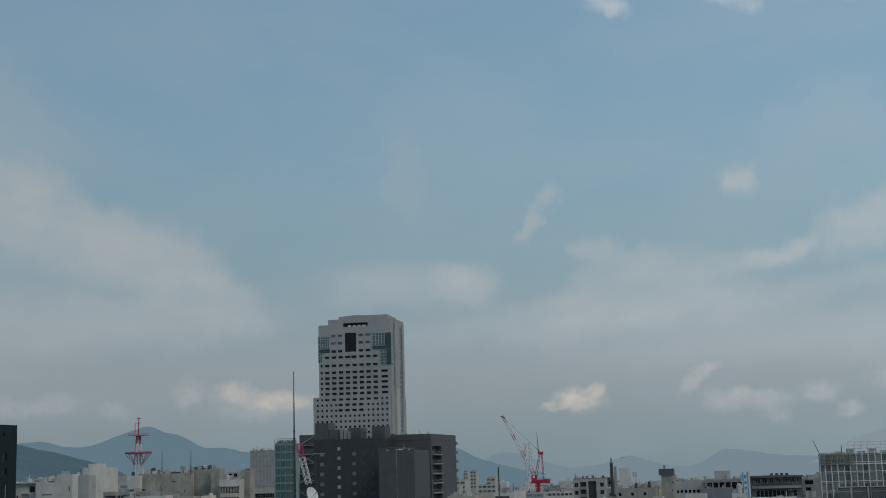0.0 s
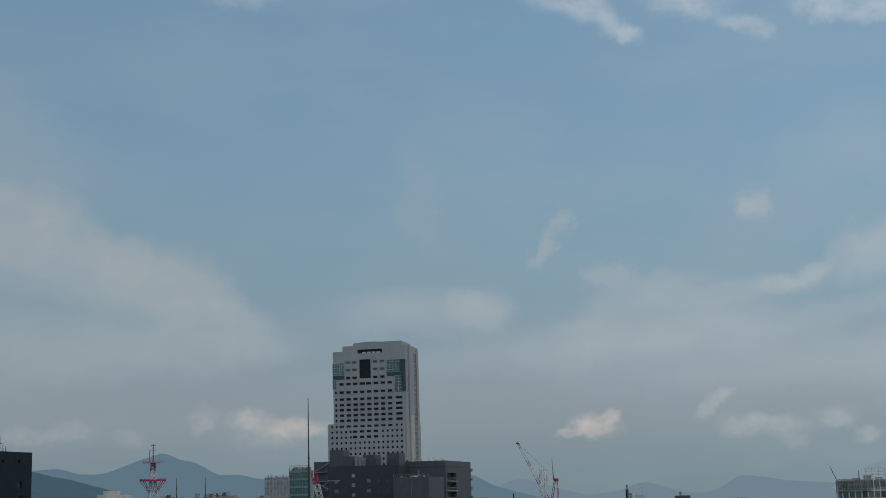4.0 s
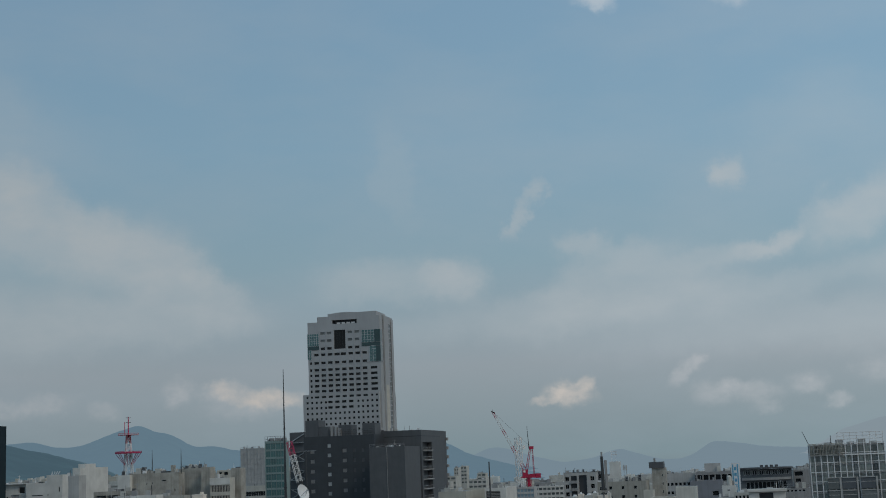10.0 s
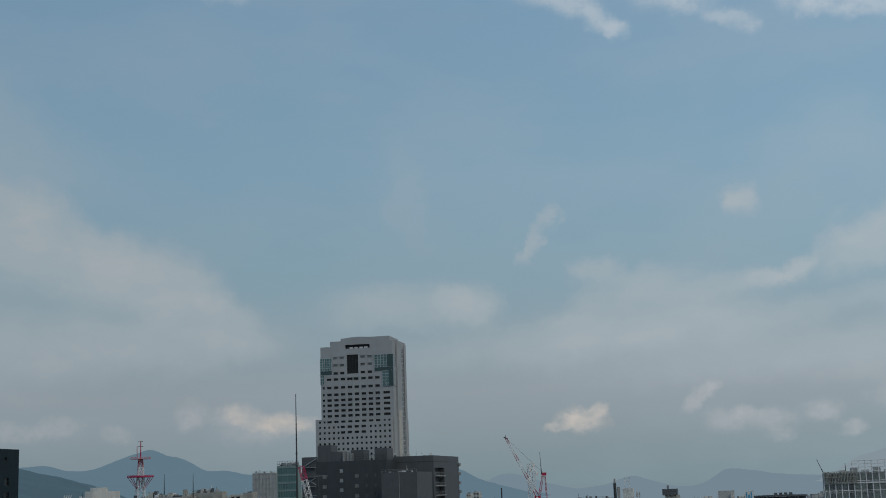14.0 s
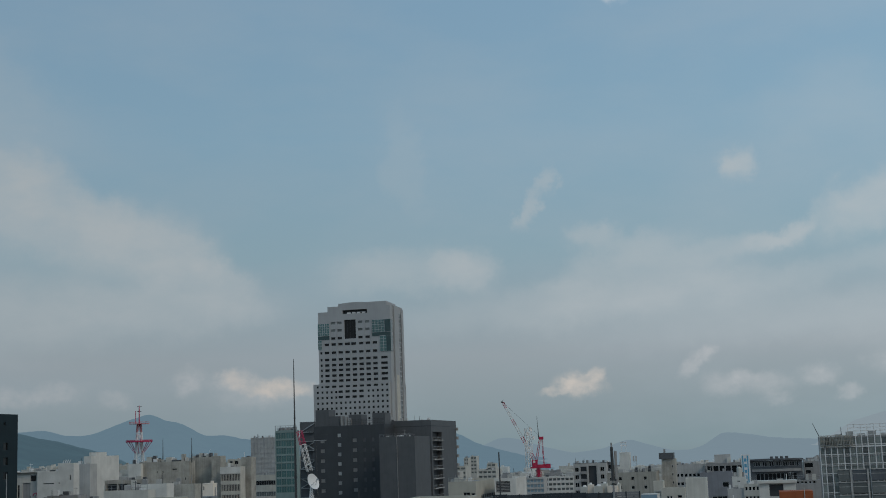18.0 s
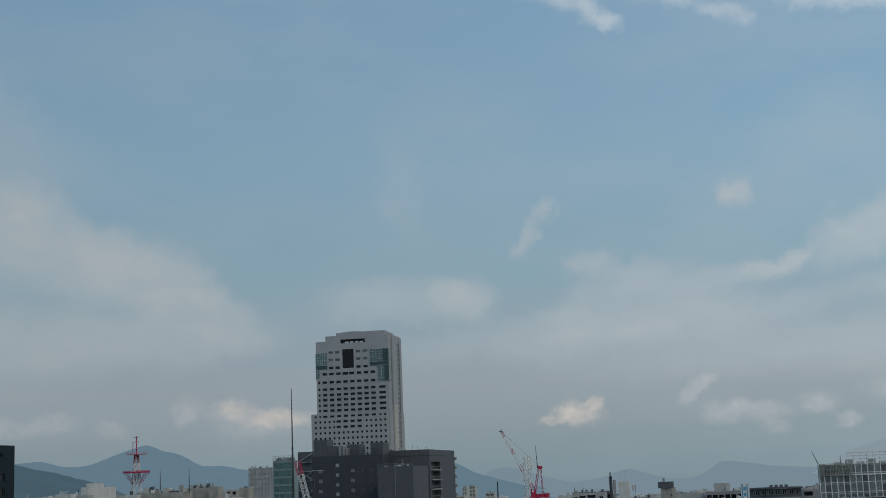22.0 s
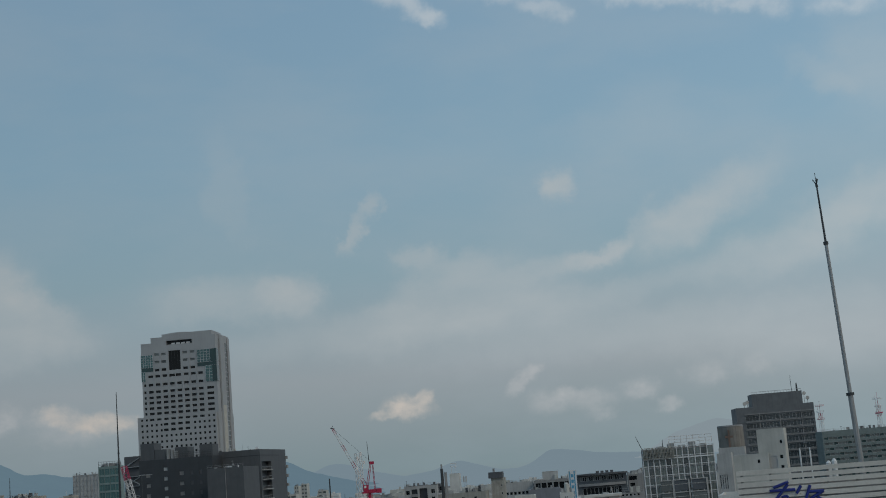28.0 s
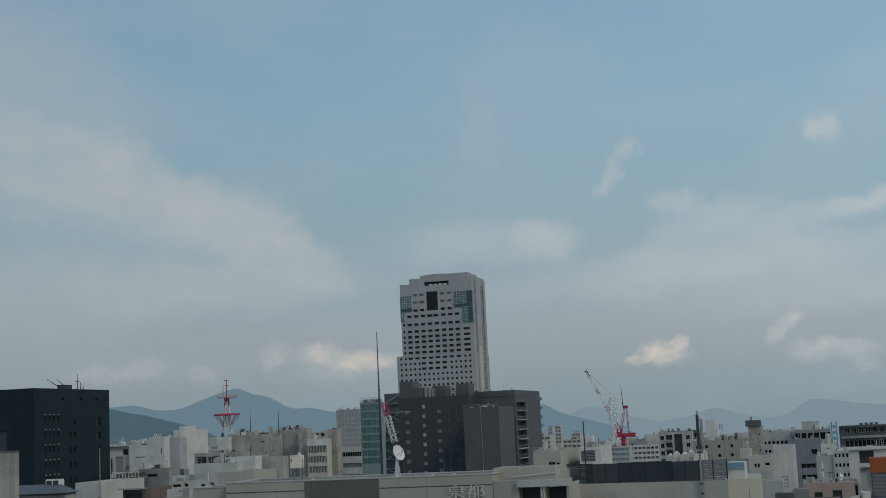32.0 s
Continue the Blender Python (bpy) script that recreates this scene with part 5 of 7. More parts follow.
for z in (0.1, 1.4, 2.5):
    add_box(mst, "wall_bracket", dark_steel, -0.13, -0.13, z, 0.13, 0.2, z + 0.08)
add_box(mst, "panel_antenna", mid_grey, 0.16, -0.08, 4.6, 0.32, 0.06, 6.75)
bm = bmesh.new()
bar(bm, (0, 0, 4.9), (0, 0, 7.0), 0.115, 8, 0.1)
part("upper_sleeve", bm, dark_steel, mst)
for z in (4.5, 4.8):
    add_box(mst, "clamp", dark_steel, -0.16, -0.14, z, 0.2, 0.14, z + 0.1)
rm = pose(AX, AY, 0, 0, 0, AT) @ Vector((0.35, 3.0, 0))
pole("rear_mast", "dark thin mast behind the roof screen", "mast", rm.x, rm.y, AZ - 0.12, 39.7, 0.06, 0.045, dark_steel)

# things on the near roof


satellite_dish("satellite_dish", "white oval satellite dish on a lattice stand", -3.65, 95.17, 36.2, 0.58, 52, 20, 3.2)
tank = thing("roof_tank", "cream rooftop water tank on a steel stand", "tank", pose(-11.5, 96.67, 36.05, 0, 0, Y) @ Matrix.Diagonal((0.74, 0.74, 1, 1)))
for x in (0.1, 1.05):
    for y in (0.1, 0.9):
        add_box(tank, "leg", steel, x - 0.05, y - 0.05, 0, x + 0.05, y + 0.05, 1.2)
add_box(tank, "stand_frame", steel, 0, 0, 1.2, 1.15, 1.0, 1.28)
bm = bmesh.new()
bar(bm, (0.12, 0.1, 0.5), (1.03, 0.1, 1.15), 0.03, 5)
part("brace", bm, steel, tank)
t = add_box(tank, "vessel", tank_cream, 0.03, 0.03, 1.283, 1.12, 0.97, 2.1)
add_box(t, "lid", tank_cream, 0.0, 0.0, 2.103, 1.15, 1.0, 2.17)
add_box(t, "hatch", tank_cream, 0.75, 0.3, 2.173, 1.0, 0.6, 2.34)
add_box(t, "gauge", dark_grey, 0.15, -0.02, 1.7, 0.22, 0.028, 1.95)
for z in (1.5, 1.8):
    add_box(t, "rib", tank_cream, 0.02, 0.0, z, 1.13, 0.028, z + 0.05)
add_box(tank, "side_pipe", steel, 1.16, 0.4, 0, 1.22, 0.46, 1.9)
for k, (x, w, h) in enumerate(((-12.4, 3.0, 0.15), (-7.4, 1.6, 0.12), (-4.4, 2.4, 0.18))):
    v = thing("roof_duct", "low grey duct box on the near roof", "duct", pose(x, 95.87 - 0.292 * (x + 12), 35.95, 0, 0, Y), "roof ducts")
    add_box(v, "casing", pale_grey, 0, 0, 0, w, 0.5, h + 0.2)
    add_box(v, "flange", steel, w * 0.4, -0.03, 0.02, w * 0.45, 0.53, h + 0.24)
for x in (-9.6, -1.2, 0.3):
    v = thing("roof_vent", "small mushroom vent on the near roof", "vent", pose(x, 94.87 - 0.292 * (x + 12), 35.95), "roof vents")
    bm = bmesh.new()
    bar(bm, (0, 0, 0), (0, 0, 0.55), 0.07, 8)
    part("stem", bm, pale_grey, v)
    bm = bmesh.new()
    bar(bm, (0, 0, 0.5), (0, 0, 0.68), 0.16, 10, 0.08)
    part("cowl", bm, offwhite, v)

# tall thin mast with lattice, and antenna frame, on a low roof behind
building("rear_low_building", "low building behind the near roof", "building", -9.0, 117.13, Y, 12, 8, 34.6, concrete, parapet=0.2)
mast = pole("lightning_mast", "very tall thin lightning mast", "mast", -6.05, 120.51, 34.4, 48.6, 0.14, 0.03, dark_steel)


def lattice_post(name, label, x, y, z0, z1, w, mats, tilt=0.0):
    """An upright lattice: four legs with cross braces and rungs."""
    root = thing(name, label, "lattice mast", pose(x, y, z0, 0, tilt, 20))
    n = max(3, int((z1 - z0) / (w * 1.4)))
    s = (z1 - z0) / n
    for k in range(n):
        c = [(-w / 2, -w / 2), (w / 2, -w / 2), (w / 2, w / 2), (-w / 2, w / 2)]
        m = mats[k * len(mats) // n]
        for i in range(4):
            a, b = c[i], c[(i + 1) % 4]
            bar_part("leg", (*a, k * s), (*a, (k + 1) * s), w * 0.07, m, root)
            bar_part("brace", (*a, k * s), (*b, (k + 1) * s), w * 0.04, m, root)
            bar_part("rung", (*a, (k + 1) * s), (*b, (k + 1) * s), w * 0.04, m, root)
    return root


lattice_post("antenna_ladder", "leaning red and white lattice antenna mast", -3.8, 120.03, 34.4, 42.3, 0.42, [dark_steel] * 6 + [white_steel] * 4 + [red_steel] * 2, tilt=-14)
pole("tv_aerial_post", "grey post with a cross-arm aerial", "aerial", -4.15, 119.91, 34.4, 41.2, 0.06, 0.05, dark_steel)
af = thing("aerial_arm", "horizontal grey aerial boom", "aerial", pose(-4.15, 119.91, 41.2))
bm = bmesh.new()
bar(bm, (-0.2, 0, 0), (0.9, 0.3, 0), 0.03, 6)
for k in range(6):
    bar(bm, (-0.15 + k * 0.18, -0.2, 0), (-0.15 + k * 0.18, 0.25, 0), 0.015, 4)
part("boom", bm, steel, af)

# ---- red and white radio tower ----


def radio_tower(name, label, x, y, z0, z1, w0, w1, decks, group=""):
    root = thing(name, label, "radio tower", pose(x, y, z0, 0, 0, 25), group)
    H = z1 - z0
    n = 10
    zs = [H * 0.83 * k / n for k in range(n + 1)]
    width = lambda z: w0 + (w1 - w0) * min(1, z / (H * 0.83))
    for k in range(n):
        a, b = width(zs[k]) / 2, width(zs[k + 1]) / 2
        ca = [(-a, -a), (a, -a), (a, a), (-a, a)]
        cb = [(-b, -b), (b, -b), (b, b), (-b, b)]
        m = white_steel if k < n - 1 else pink_steel
        for i in range(4):
            j = (i + 1) % 4
            bar_part("leg", (*ca[i], zs[k]), (*cb[i], zs[k + 1]), w0 * 0.032, m, root)
            bar_part("brace", (*ca[i], zs[k]), (*cb[j], zs[k + 1]), w0 * 0.017, m, root)
            bar_part("brace", (*ca[j], zs[k]), (*cb[i], zs[k + 1]), w0 * 0.017, m, root)
            bar_part("ring_bar", (*cb[i], zs[k + 1]), (*cb[j], zs[k + 1]), w0 * 0.02, m, root)
    for z, r, m in decks:
        bm = bmesh.new()
        disc(bm, (0, 0, z), (0, 0, 1), r, 1.1 if m is red_steel else 0.4, 16)
        deck = part("platform", bm, m, root)
        bm = bmesh.new()
        for k in range(16):
            a = 2 * math.pi * k / 16
            b = 2 * math.pi * (k + 1) / 16
            bar(bm, (r * math.cos(a), r * math.sin(a), z + 0.4), (r * math.cos(a), r * math.sin(a), z + 1.6), w0 * 0.012, 4)
            bar(bm, (r * math.cos(a), r * math.sin(a), z + 1.6), (r * math.cos(b), r * math.sin(b), z + 1.6), w0 * 0.012, 4)
        part("railing", bm, m, deck)
        for k in range(1, 16, 2) if m is red_steel else ():
            a = 2 * math.pi * k / 16
            bm = bmesh.new()
            bar(bm, (r * 0.95 * math.cos(a), r * 0.95 * math.sin(a), z), (r * 0.32 * math.cos(a), r * 0.32 * math.sin(a), z - r * 0.85), w0 * 0.022, 4)
            part("strut", bm, m, deck)
    bm = bmesh.new()
    bar(bm, (0, 0, H * 0.8), (0, 0, H), w0 * 0.05, 6, w0 * 0.03)
    part("spire", bm, red_steel, root)
    for f in (0.99, 0.945):
        bm = bmesh.new()
        bar(bm, (-w0 * 0.17, 0, H * f), (w0 * 0.17, 0, H * f), w0 * 0.025, 4)
        part("cross_arm", bm, dark_steel, root)
    bm = bmesh.new()
    bar(bm, (-w1 * 1.1, 0, H * 0.83), (-w1 * 1.1, 0, H * 0.95), w0 * 0.025, 5)
    part("side_aerial", bm, red_steel, root)
    return root


radio_tower("radio_tower", "red and white lattice radio tower with two platforms", -175.6, 1066.23, 0, 82.9, 11, 2.6, ((54.3, 10.3, red_steel), (68.4, 7.8, pink_steel)))
radio_tower("radio_tower", "small red and white lattice tower far off", 616.23, 1231.66, 0, 73.5, 4, 3, ((68.0, 4.5, pink_steel), (62, 3.5, white_steel), (55, 3.5, pink_steel)), "far radio towers")
radio_tower("radio_tower", "small red and white lattice tower far off", 659.34, 1195.43, 0, 77, 4, 3, ((70.0, 4.5, white_steel), (63, 3.5, white_steel), (56, 3.5, red_steel)), "far radio towers")

# ---- crane ----


def tower_crane():
    root = thing("tower_crane", "red and white luffing tower crane", "crane", pose(95.9, 739.6, 0))

    def truss(name, a, b, w, mats, bays, taper=1.0):
        a, b = Vector(a), Vector(b)
        d = (b - a).normalized()
        s = d.cross(Vector((0, 1, 0))).normalized()
        n = d.cross(s)
        for k in range(bays):
            f0, f1 = k / bays, (k + 1) / bays
            w0, w1 = w * (1 + (taper - 1) * f0) / 2, w * (1 + (taper - 1) * f1) / 2
            p0, p1 = a + (b - a) * f0, a + (b - a) * f1
            c0 = [p0 + s * i * w0 + n * j * w0 for i, j in ((-1, -1), (1, -1), (1, 1), (-1, 1))]
            c1 = [p1 + s * i * w1 + n * j * w1 for i, j in ((-1, -1), (1, -1), (1, 1), (-1, 1))]
            for i in range(4):
                j = (i + 1) % 4
                m = mats[k % len(mats)]
                bar_part(name + "_chord", c0[i], c1[i], 0.1, m, root)
                bar_part(name + "_brace", c0[i], c1[j], 0.055, m, root)
                bar_part(name + "_rung", c1[i], c1[j], 0.055, m, root)

    truss("mast", (1, 0, 0), (1, 0, 18), 2.6, [steel], 6)
    truss("mast", (1, 0, 18), (1, 0, 28), 2.6, [crane_red], 6)
    add_box(root, "mast_core", crane_red, 0.2, -0.8, 19, 1.8, 0.8, 28)
    add_box(root, "slewing_platform", crane_red, -3.2, -1.6, 28, 6.0, 1.6, 28.8)
    add_box(root, "counterweight", crane_red, 4.8, -1.5, 27.8, 7.6, 1.5, 30.2)
    add_box(root, "machinery_deck", crane_red, 0.7, -1.3, 28.803, 4.6, 1.3, 30.0)
    cab = add_box(root, "cab", crane_red, -2.4, -1.6, 28.803, 0.4, 1.2, 32.6)
    add_box(cab, "cab_window", white_steel, -2.0, -1.66, 31.0, -0.9, -1.602, 32.2)
    truss("a_frame", (-0.6, 0, 29), (2.6, 0, 44.4), 1.2, [crane_red], 6, 0.7)
    truss("back_stay", (4.2, 0, 29.5), (3.7, 0, 43.8), 0.6, [crane_red], 5, 0.8)
    add_box(root, "head", crane_red, 2.0, -0.8, 43.6, 4.4, 0.8, 45.2)
    truss("jib", (-1.2, 0, 32.9), (-17.3, 0, 64.7), 1.7, [crane_red, white_steel, white_steel, crane_red, white_steel, white_steel, crane_red, white_steel, white_steel, crane_red], 10, 0.5)
    bm = bmesh.new()
    bar(bm, (2.9, 0.3, 45), (-17.0, 0.3, 64.7), 0.06, 4)
    bar(bm, (-17.5, 0, 64.7), (-17.2, 0, 66.4), 0.14, 5)
    bar(bm, (-18.4, 0, 65.2), (-16.2, 0, 64.4), 0.35, 5)
    part("jib_ropes", bm, dark_steel, root)
    bm = bmesh.new()
    bar(bm, (1.9, 0, 44), (1.3, 0, 56.5), 0.28, 5, 0.08)
    part("lightning_rod", bm, dark_steel, root)
    lp = lattice_post("telecom_tower", "pale lattice telecom tower with dishes", 95.0, 764.35, 0, 50.5, 3.0, [white_steel])
    for z, x in ((50.0, 0.5), (45.0, 2.6), (47.5, -1.6), (42.0, -2.4)):
        add_box(lp, "antenna_panel", white_steel, x - 0.6, -2.0, z - 1.0, x + 0.6, -1.5, z + 1.0)


tower_crane()

# ---- centre right ----
building("white_corner_house", "small pale block behind the near roof", "building", 18.9, 301.03, Y, 6.3, 28.3, 32.8, beige_light,
         {"front": [(3.4, 4.9, 2.4, 3.4, None, 2), (5.2, 6.0, 2.6, 3.6)], "right": [(6, 24, 3.2, 4.2, None, 8)]}, parapet=0.4)
wr = building("framed_white_house", "white house with a big louvred opening", "building", 29.8, 305.86, Y, 4.9, 15, 33.1, white, {"front": [(0.3, 3.6, 0.7, 3.2, "open")]}, recess=0.8, parapet=0.3)
for k in range(7):
    add_box(wr, "louvre", mid_grey, 0.3, 0.1, 30.1 + k * 0.34, 3.6, 0.25, 30.25 + k * 0.34)
building("netted_flats", "block of flats under blue scaffold netting", "building", 81.5, 717.74, Y, 15.1, 12, 23.5, pale_grey,
         {"front": [(0.4 + 1.85 * c, 1.9 + 1.85 * c, 0.9 + 2.6 * k, 2.5 + 2.6 * k, net_blue) for c in range(8) for k in range(7)]}, recess=0.5)
building("far_white_flats", "long white flats with rows of balconies", "building", 98.0, 764.23, Y, 24, 12, 22.6, white,
         {"front": [(0.4 + 2.4 * c, 2.3 + 2.4 * c, 0.9 + 2.75 * k, 2.3 + 2.75 * k, pale_glass) for c in range(10) for k in range(6)]}, recess=0.7)
building("distant_flats", "distant white flats with stacked balconies", "building", 58.9, 866.51, Y, 7.3, 10, 29.1, offwhite,
         {"front": [(3.65 * c + 0.3, 3.65 * c + 3.35, 0.9 + 2.8 * k, 2.2 + 2.8 * k, pale_glass) for c in range(2) for k in range(5)]}, recess=0.6, group="distant flats")
building("distant_flats", "distant white flats with stacked balconies", "building", 77.7, 1034.23, Y, 3.4, 10, 33.2, offwhite,
         {"front": [(1.70 * c + 0.3, 1.70 * c + 1.40, 0.9 + 2.8 * k, 2.2 + 2.8 * k, pale_glass) for c in range(2) for k in range(5)]}, recess=0.6, group="distant flats")
building("distant_flats", "distant white flats with stacked balconies", "building", 84.8, 1057.66, Y, 4.7, 10, 34.2, offwhite,
         {"front": [(2.35 * c + 0.3, 2.35 * c + 2.05, 0.9 + 2.8 * k, 2.2 + 2.8 * k, pale_glass) for c in range(2) for k in range(5)]}, recess=0.6, group="distant flats")
building("distant_flats", "distant white flats with stacked balconies", "building", 72.0, 840.79, Y, 11.3, 10, 26.6, offwhite,
         {"front": [(2.83 * c + 0.3, 2.83 * c + 2.53, 0.9 + 2.8 * k, 2.2 + 2.8 * k, pale_glass) for c in range(4) for k in range(5)]}, recess=0.6, group="distant flats")
building("distant_flats", "distant white flats with stacked balconies", "building", 99.8, 1079.99, Y, 6.9, 10, 27.8, offwhite,
         {"front": [(3.45 * c + 0.3, 3.45 * c + 3.15, 0.9 + 2.8 * k, 2.2 + 2.8 * k, pale_glass) for c in range(2) for k in range(5)]}, recess=0.6, group="distant flats")
building("distant_flats", "distant white flats with stacked balconies", "building", 49.6, 721.97, Y, 2.1, 10, 28.0, offwhite,
         {"front": [(1.05 * c + 0.3, 1.05 * c + 0.75, 0.9 + 2.8 * k, 2.2 + 2.8 * k, pale_glass) for c in range(2) for k in range(5)]}, recess=0.6, group="distant flats")
ap = building("apartment_house", "grey apartment house with dark balconies", "building", 78.4, 498.22, Y, 12.2, 6, 33.1, pale_grey,
              {"front": [(0.5 + 1.9 * c, 1.9 + 1.9 * c, 1.5 + 2.8 * k, 3.1 + 2.8 * k, None, 2) for c in (0, 5) for k in range(7)]
               + [(2.6, 4.9, 1.2 + 2.8 * k, 3.6 + 2.8 * k, "open") for k in range(7)] + [(5.6, 8.6, 1.0, 20.0, "open")]}, recess=0.8, parapet=0.5, cap=dark_grey)
for k in range(7):
    add_box(ap, "balcony_front", mid_grey, 2.5, -0.5, 32.9 - 3.7 - 2.8 * k, 5.0, -0.4, 32.9 - 2.7 - 2.8 * k)
ap2 = building("rear_apartments", "dark-windowed apartments behind the grey ones", "building", 89.6, 503.53, Y, 3.6, 6, 33.2, dark_grey,
               {"front": [(0.4 + 1.3 * c, 1.4 + 1.3 * c, 1.0 + 2.8 * k, 2.6 + 2.8 * k) for c in range(3) for k in range(6)]})
cw = building("old_concrete_flats", "old stained concrete flats with small square windows", "building", 71.0, 389.18, Y, 14.2, 14, 31.6, tan,
              {"front": [(3.4 + 3.6 * c, 4.3 + 3.6 * c, 1.3 + 2.6 * k, 2.3 + 2.6 * k) for c in range(3) for k in range(4)] + [(0.7, 2.4, 1.4, 2.4)]}, parapet=0.5)
for k in range(7):
    add_box(cw, "roof_unit", charcoal if k % 2 else offwhite, 7.2 + k * 0.95, 1.5, 31.0, 7.9 + k * 0.95, 3, 32.5 + 0.4 * (k % 3))
wa = building("antenna_house", "white roof housing with panel antennas", "building", 75.9, 394.01, Y, 3.0, 4, 37.3, white, parapet=0.2, z0=31)
for k, (x, h) in enumerate(((0.6, 3.2), (1.9, 3.2))):
    add_box(wa, "frame_leg", white_steel, x, 1, 37.1, x + 0.12, 1.12, 37.1 + h)
for z in (39.2, 40.2):
    add_box(wa, "frame_rail", white_steel, 0.4, 0.95, z, 2.3, 1.15, z + 0.25)
for x in (3.9, 4.6):
    add_box(wa, "panel_antenna", pale_grey, x, 0.5, 34.6, x + 0.45, 0.8, 36.2)
    add_box(wa, "antenna_pole", steel, x + 0.2, 0.8, 31, x + 0.28, 0.88, 36.2)
tn = building("tan_stair_tower", "tan tiled stair tower with a dark top", "building", 89.0, 396.3, Y, 4.0, 8, 34.9, concrete,
              {"front": [(2.9, 3.3, 1.8 + 2.4 * k, 2.6 + 2.4 * k) for k in range(5)]}, parapet=0.2)
add_box(tn, "top_band", dark_grey, -0.7, -0.5, 34.9, 3.6, 6, 36.7)
add_box(tn, "tank", mid_grey, 0.6, 1.5, 36.7, 1.2, 2.2, 37.8)
building("long_grey_office", "long pale grey office with a row of windows", "building", 117.5, 524.54, Y, 17, 14, 30.9, pale_grey,
         {"front": [(1.0 + 1.6 * c, 2.1 + 1.6 * c, 3.6 + 3.3 * k, 4.8 + 3.3 * k) for c in range(10) for k in range(4)]}, parapet=0.5)
rb2 = building("ribbon_office", "grey office with dark ribbon windows under a flat roof", "building", 130.8, 507.27, Y, 14.5, 14, 31.2, mid_grey,
               {"front": [(0.6 + 2.3 * c, 2.6 + 2.3 * c, 1.0, 3.6) for c in range(6)]}, parapet=0.3, cap=pale_grey)
add_box(rb2, "roof_housing", pale_grey, 3.5, 2, 30.8, 9.5, 8, 34.4)
add_box(rb2, "roof_unit", offwhite, 8.2, 1, 30.8, 9.4, 2, 33.2)
gy = building("grey_windowed_block", "plain grey block with a few strip windows", "building", 87.8, 346.43, Y, 8.2, 12, 31.7, dove_tile,
              {"front": [(5.6, 7.2, 2.6, 3.9), (2.8, 6.6, 6.2, 7.4, None, 3), (2.8, 6.6, 9.0, 10.2, None, 3)]}, parapet=0.3)
gl = building("grey_low_block", "small violet-grey rendered block", "building", 84.7, 309.6, Y, 5.0, 4, 28.6, pale_grey, parapet=0.3)
sw = building("tank_house", "white stair head carrying a water tank", "building", 89.0, 320.59, Y, 3.4, 5, 31.0, white, {"front": [(1.2, 1.9, 0.9, 1.3)]}, parapet=0.2)
bm = bmesh.new()
bar(bm, (1.8, 1.5, 31), (1.8, 1.5, 33.0), 0.62, 14)
bar(bm, (1.8, 1.5, 33.0), (1.8, 1.5, 33.4), 0.62, 14, 0.2)
part("water_tank", bm, offwhite, sw)
building("pale_flats", "pale narrow flats with dark windows", "building", 88.2, 308.16, Y, 3.6, 4, 29.6, offwhite,
         {"front": [(0.3 + 0.85 * c, 0.85 + 0.85 * c, 0.6 + 2.2 * k, 1.5 + 2.2 * k) for c in range(4) for k in range(5)]}, parapet=0.4)
wbk = building("white_lift_tower", "stained white windowless lift tower", "building", 53.3, 220.25, Y, 3.45, 4, 33.9, white_plaster, parapet=0.2)
bm = bmesh.new()
for x in (1.0, 1.9):
    box(bm, x, -0.4, 27.2, x + 0.06, -0.34, 29.0)
for k in range(4):
    box(bm, 1.0, -0.4, 27.2 + k * 0.55, 1.96, -0.34, 27.26 + k * 0.55)
part("ladder_cage", bm, dark_steel, wbk)
building("cream_corner_block", "cream block with small paired windows", "building", 51.0, 228.7, Y, 4.0, 4, 32.1, cream,
         {"front": [(0.9, 1.3, 1.3, 2.0), (1.45, 1.85, 1.3, 2.0), (2.7, 3.5, 1.2, 1.7), (0.9, 1.85, 3.0, 3.3, pale_grey)]}, parapet=0.4)
add_box(building("cream_chimney", "square cream stair head", "building", 50.7, 233.29, Y, 1.7, 4, 33.2, cream, parapet=0.2), "lintel", pale_grey, 0.1, -0.2, 31.4, 1.4, -0.003, 31.6)
rd = building("assembly_hall", "round-fronted hall of dark glass under a thin dark roof", "building", 126.0, 432.89, Y, 17.0, 8, 32.6, slate,
              {"front": [(1.6 + 0.72 * c, 2.2 + 0.72 * c, 0.3, 1.7, pale_glass if c % 3 == 0 else None) for c in range(20)] + [(2.2 + 1.3 * c, 3.4 + 1.3 * c, 4.0, 6.2) for c in range(10)]}, parapet=0.1)


def bowed(x0, x1, y_edge, bow, y_back, z0, z1, crown=0.0, n=16):
    """One slab whose front edge bows outwards."""
    bm = bmesh.new()
    rows = []
    for k in range(n + 1):
        x, s = x0 + (x1 - x0) * k / n, math.sin(math.pi * k / n)
        rows.append([bm.verts.new(p) for p in ((x, y_edge - bow * s, z0 + crown * 0.6 * s), (x, y_edge - bow * s, z1 + crown * s), (x, y_back, z1 + crown * s), (x, y_back, z0 + crown * 0.6 * s))])
    for a, b in zip(rows, rows[1:]):
        for i in range(4):
            j = (i + 1) % 4
            bm.faces.new((a[i], b[i], b[j], a[j]))
    bm.faces.new(rows[0])
    bm.faces.new(rows[-1][::-1])
    return bm


part("overhanging_roof", bowed(0, 17.4, -0.8, 1.2, 8, 32.72, 33.2, 0.12), dark_grey, rd)
part("balcony_band", bowed(1.0, 16.6, -0.4, 1.4, 0.0, 29.2, 30.0), mid_grey, rd)
part("base_band", bowed(1.6, 16.0, -0.3, 1.2, 0.0, 25.6, 26.3), pale_grey, rd)
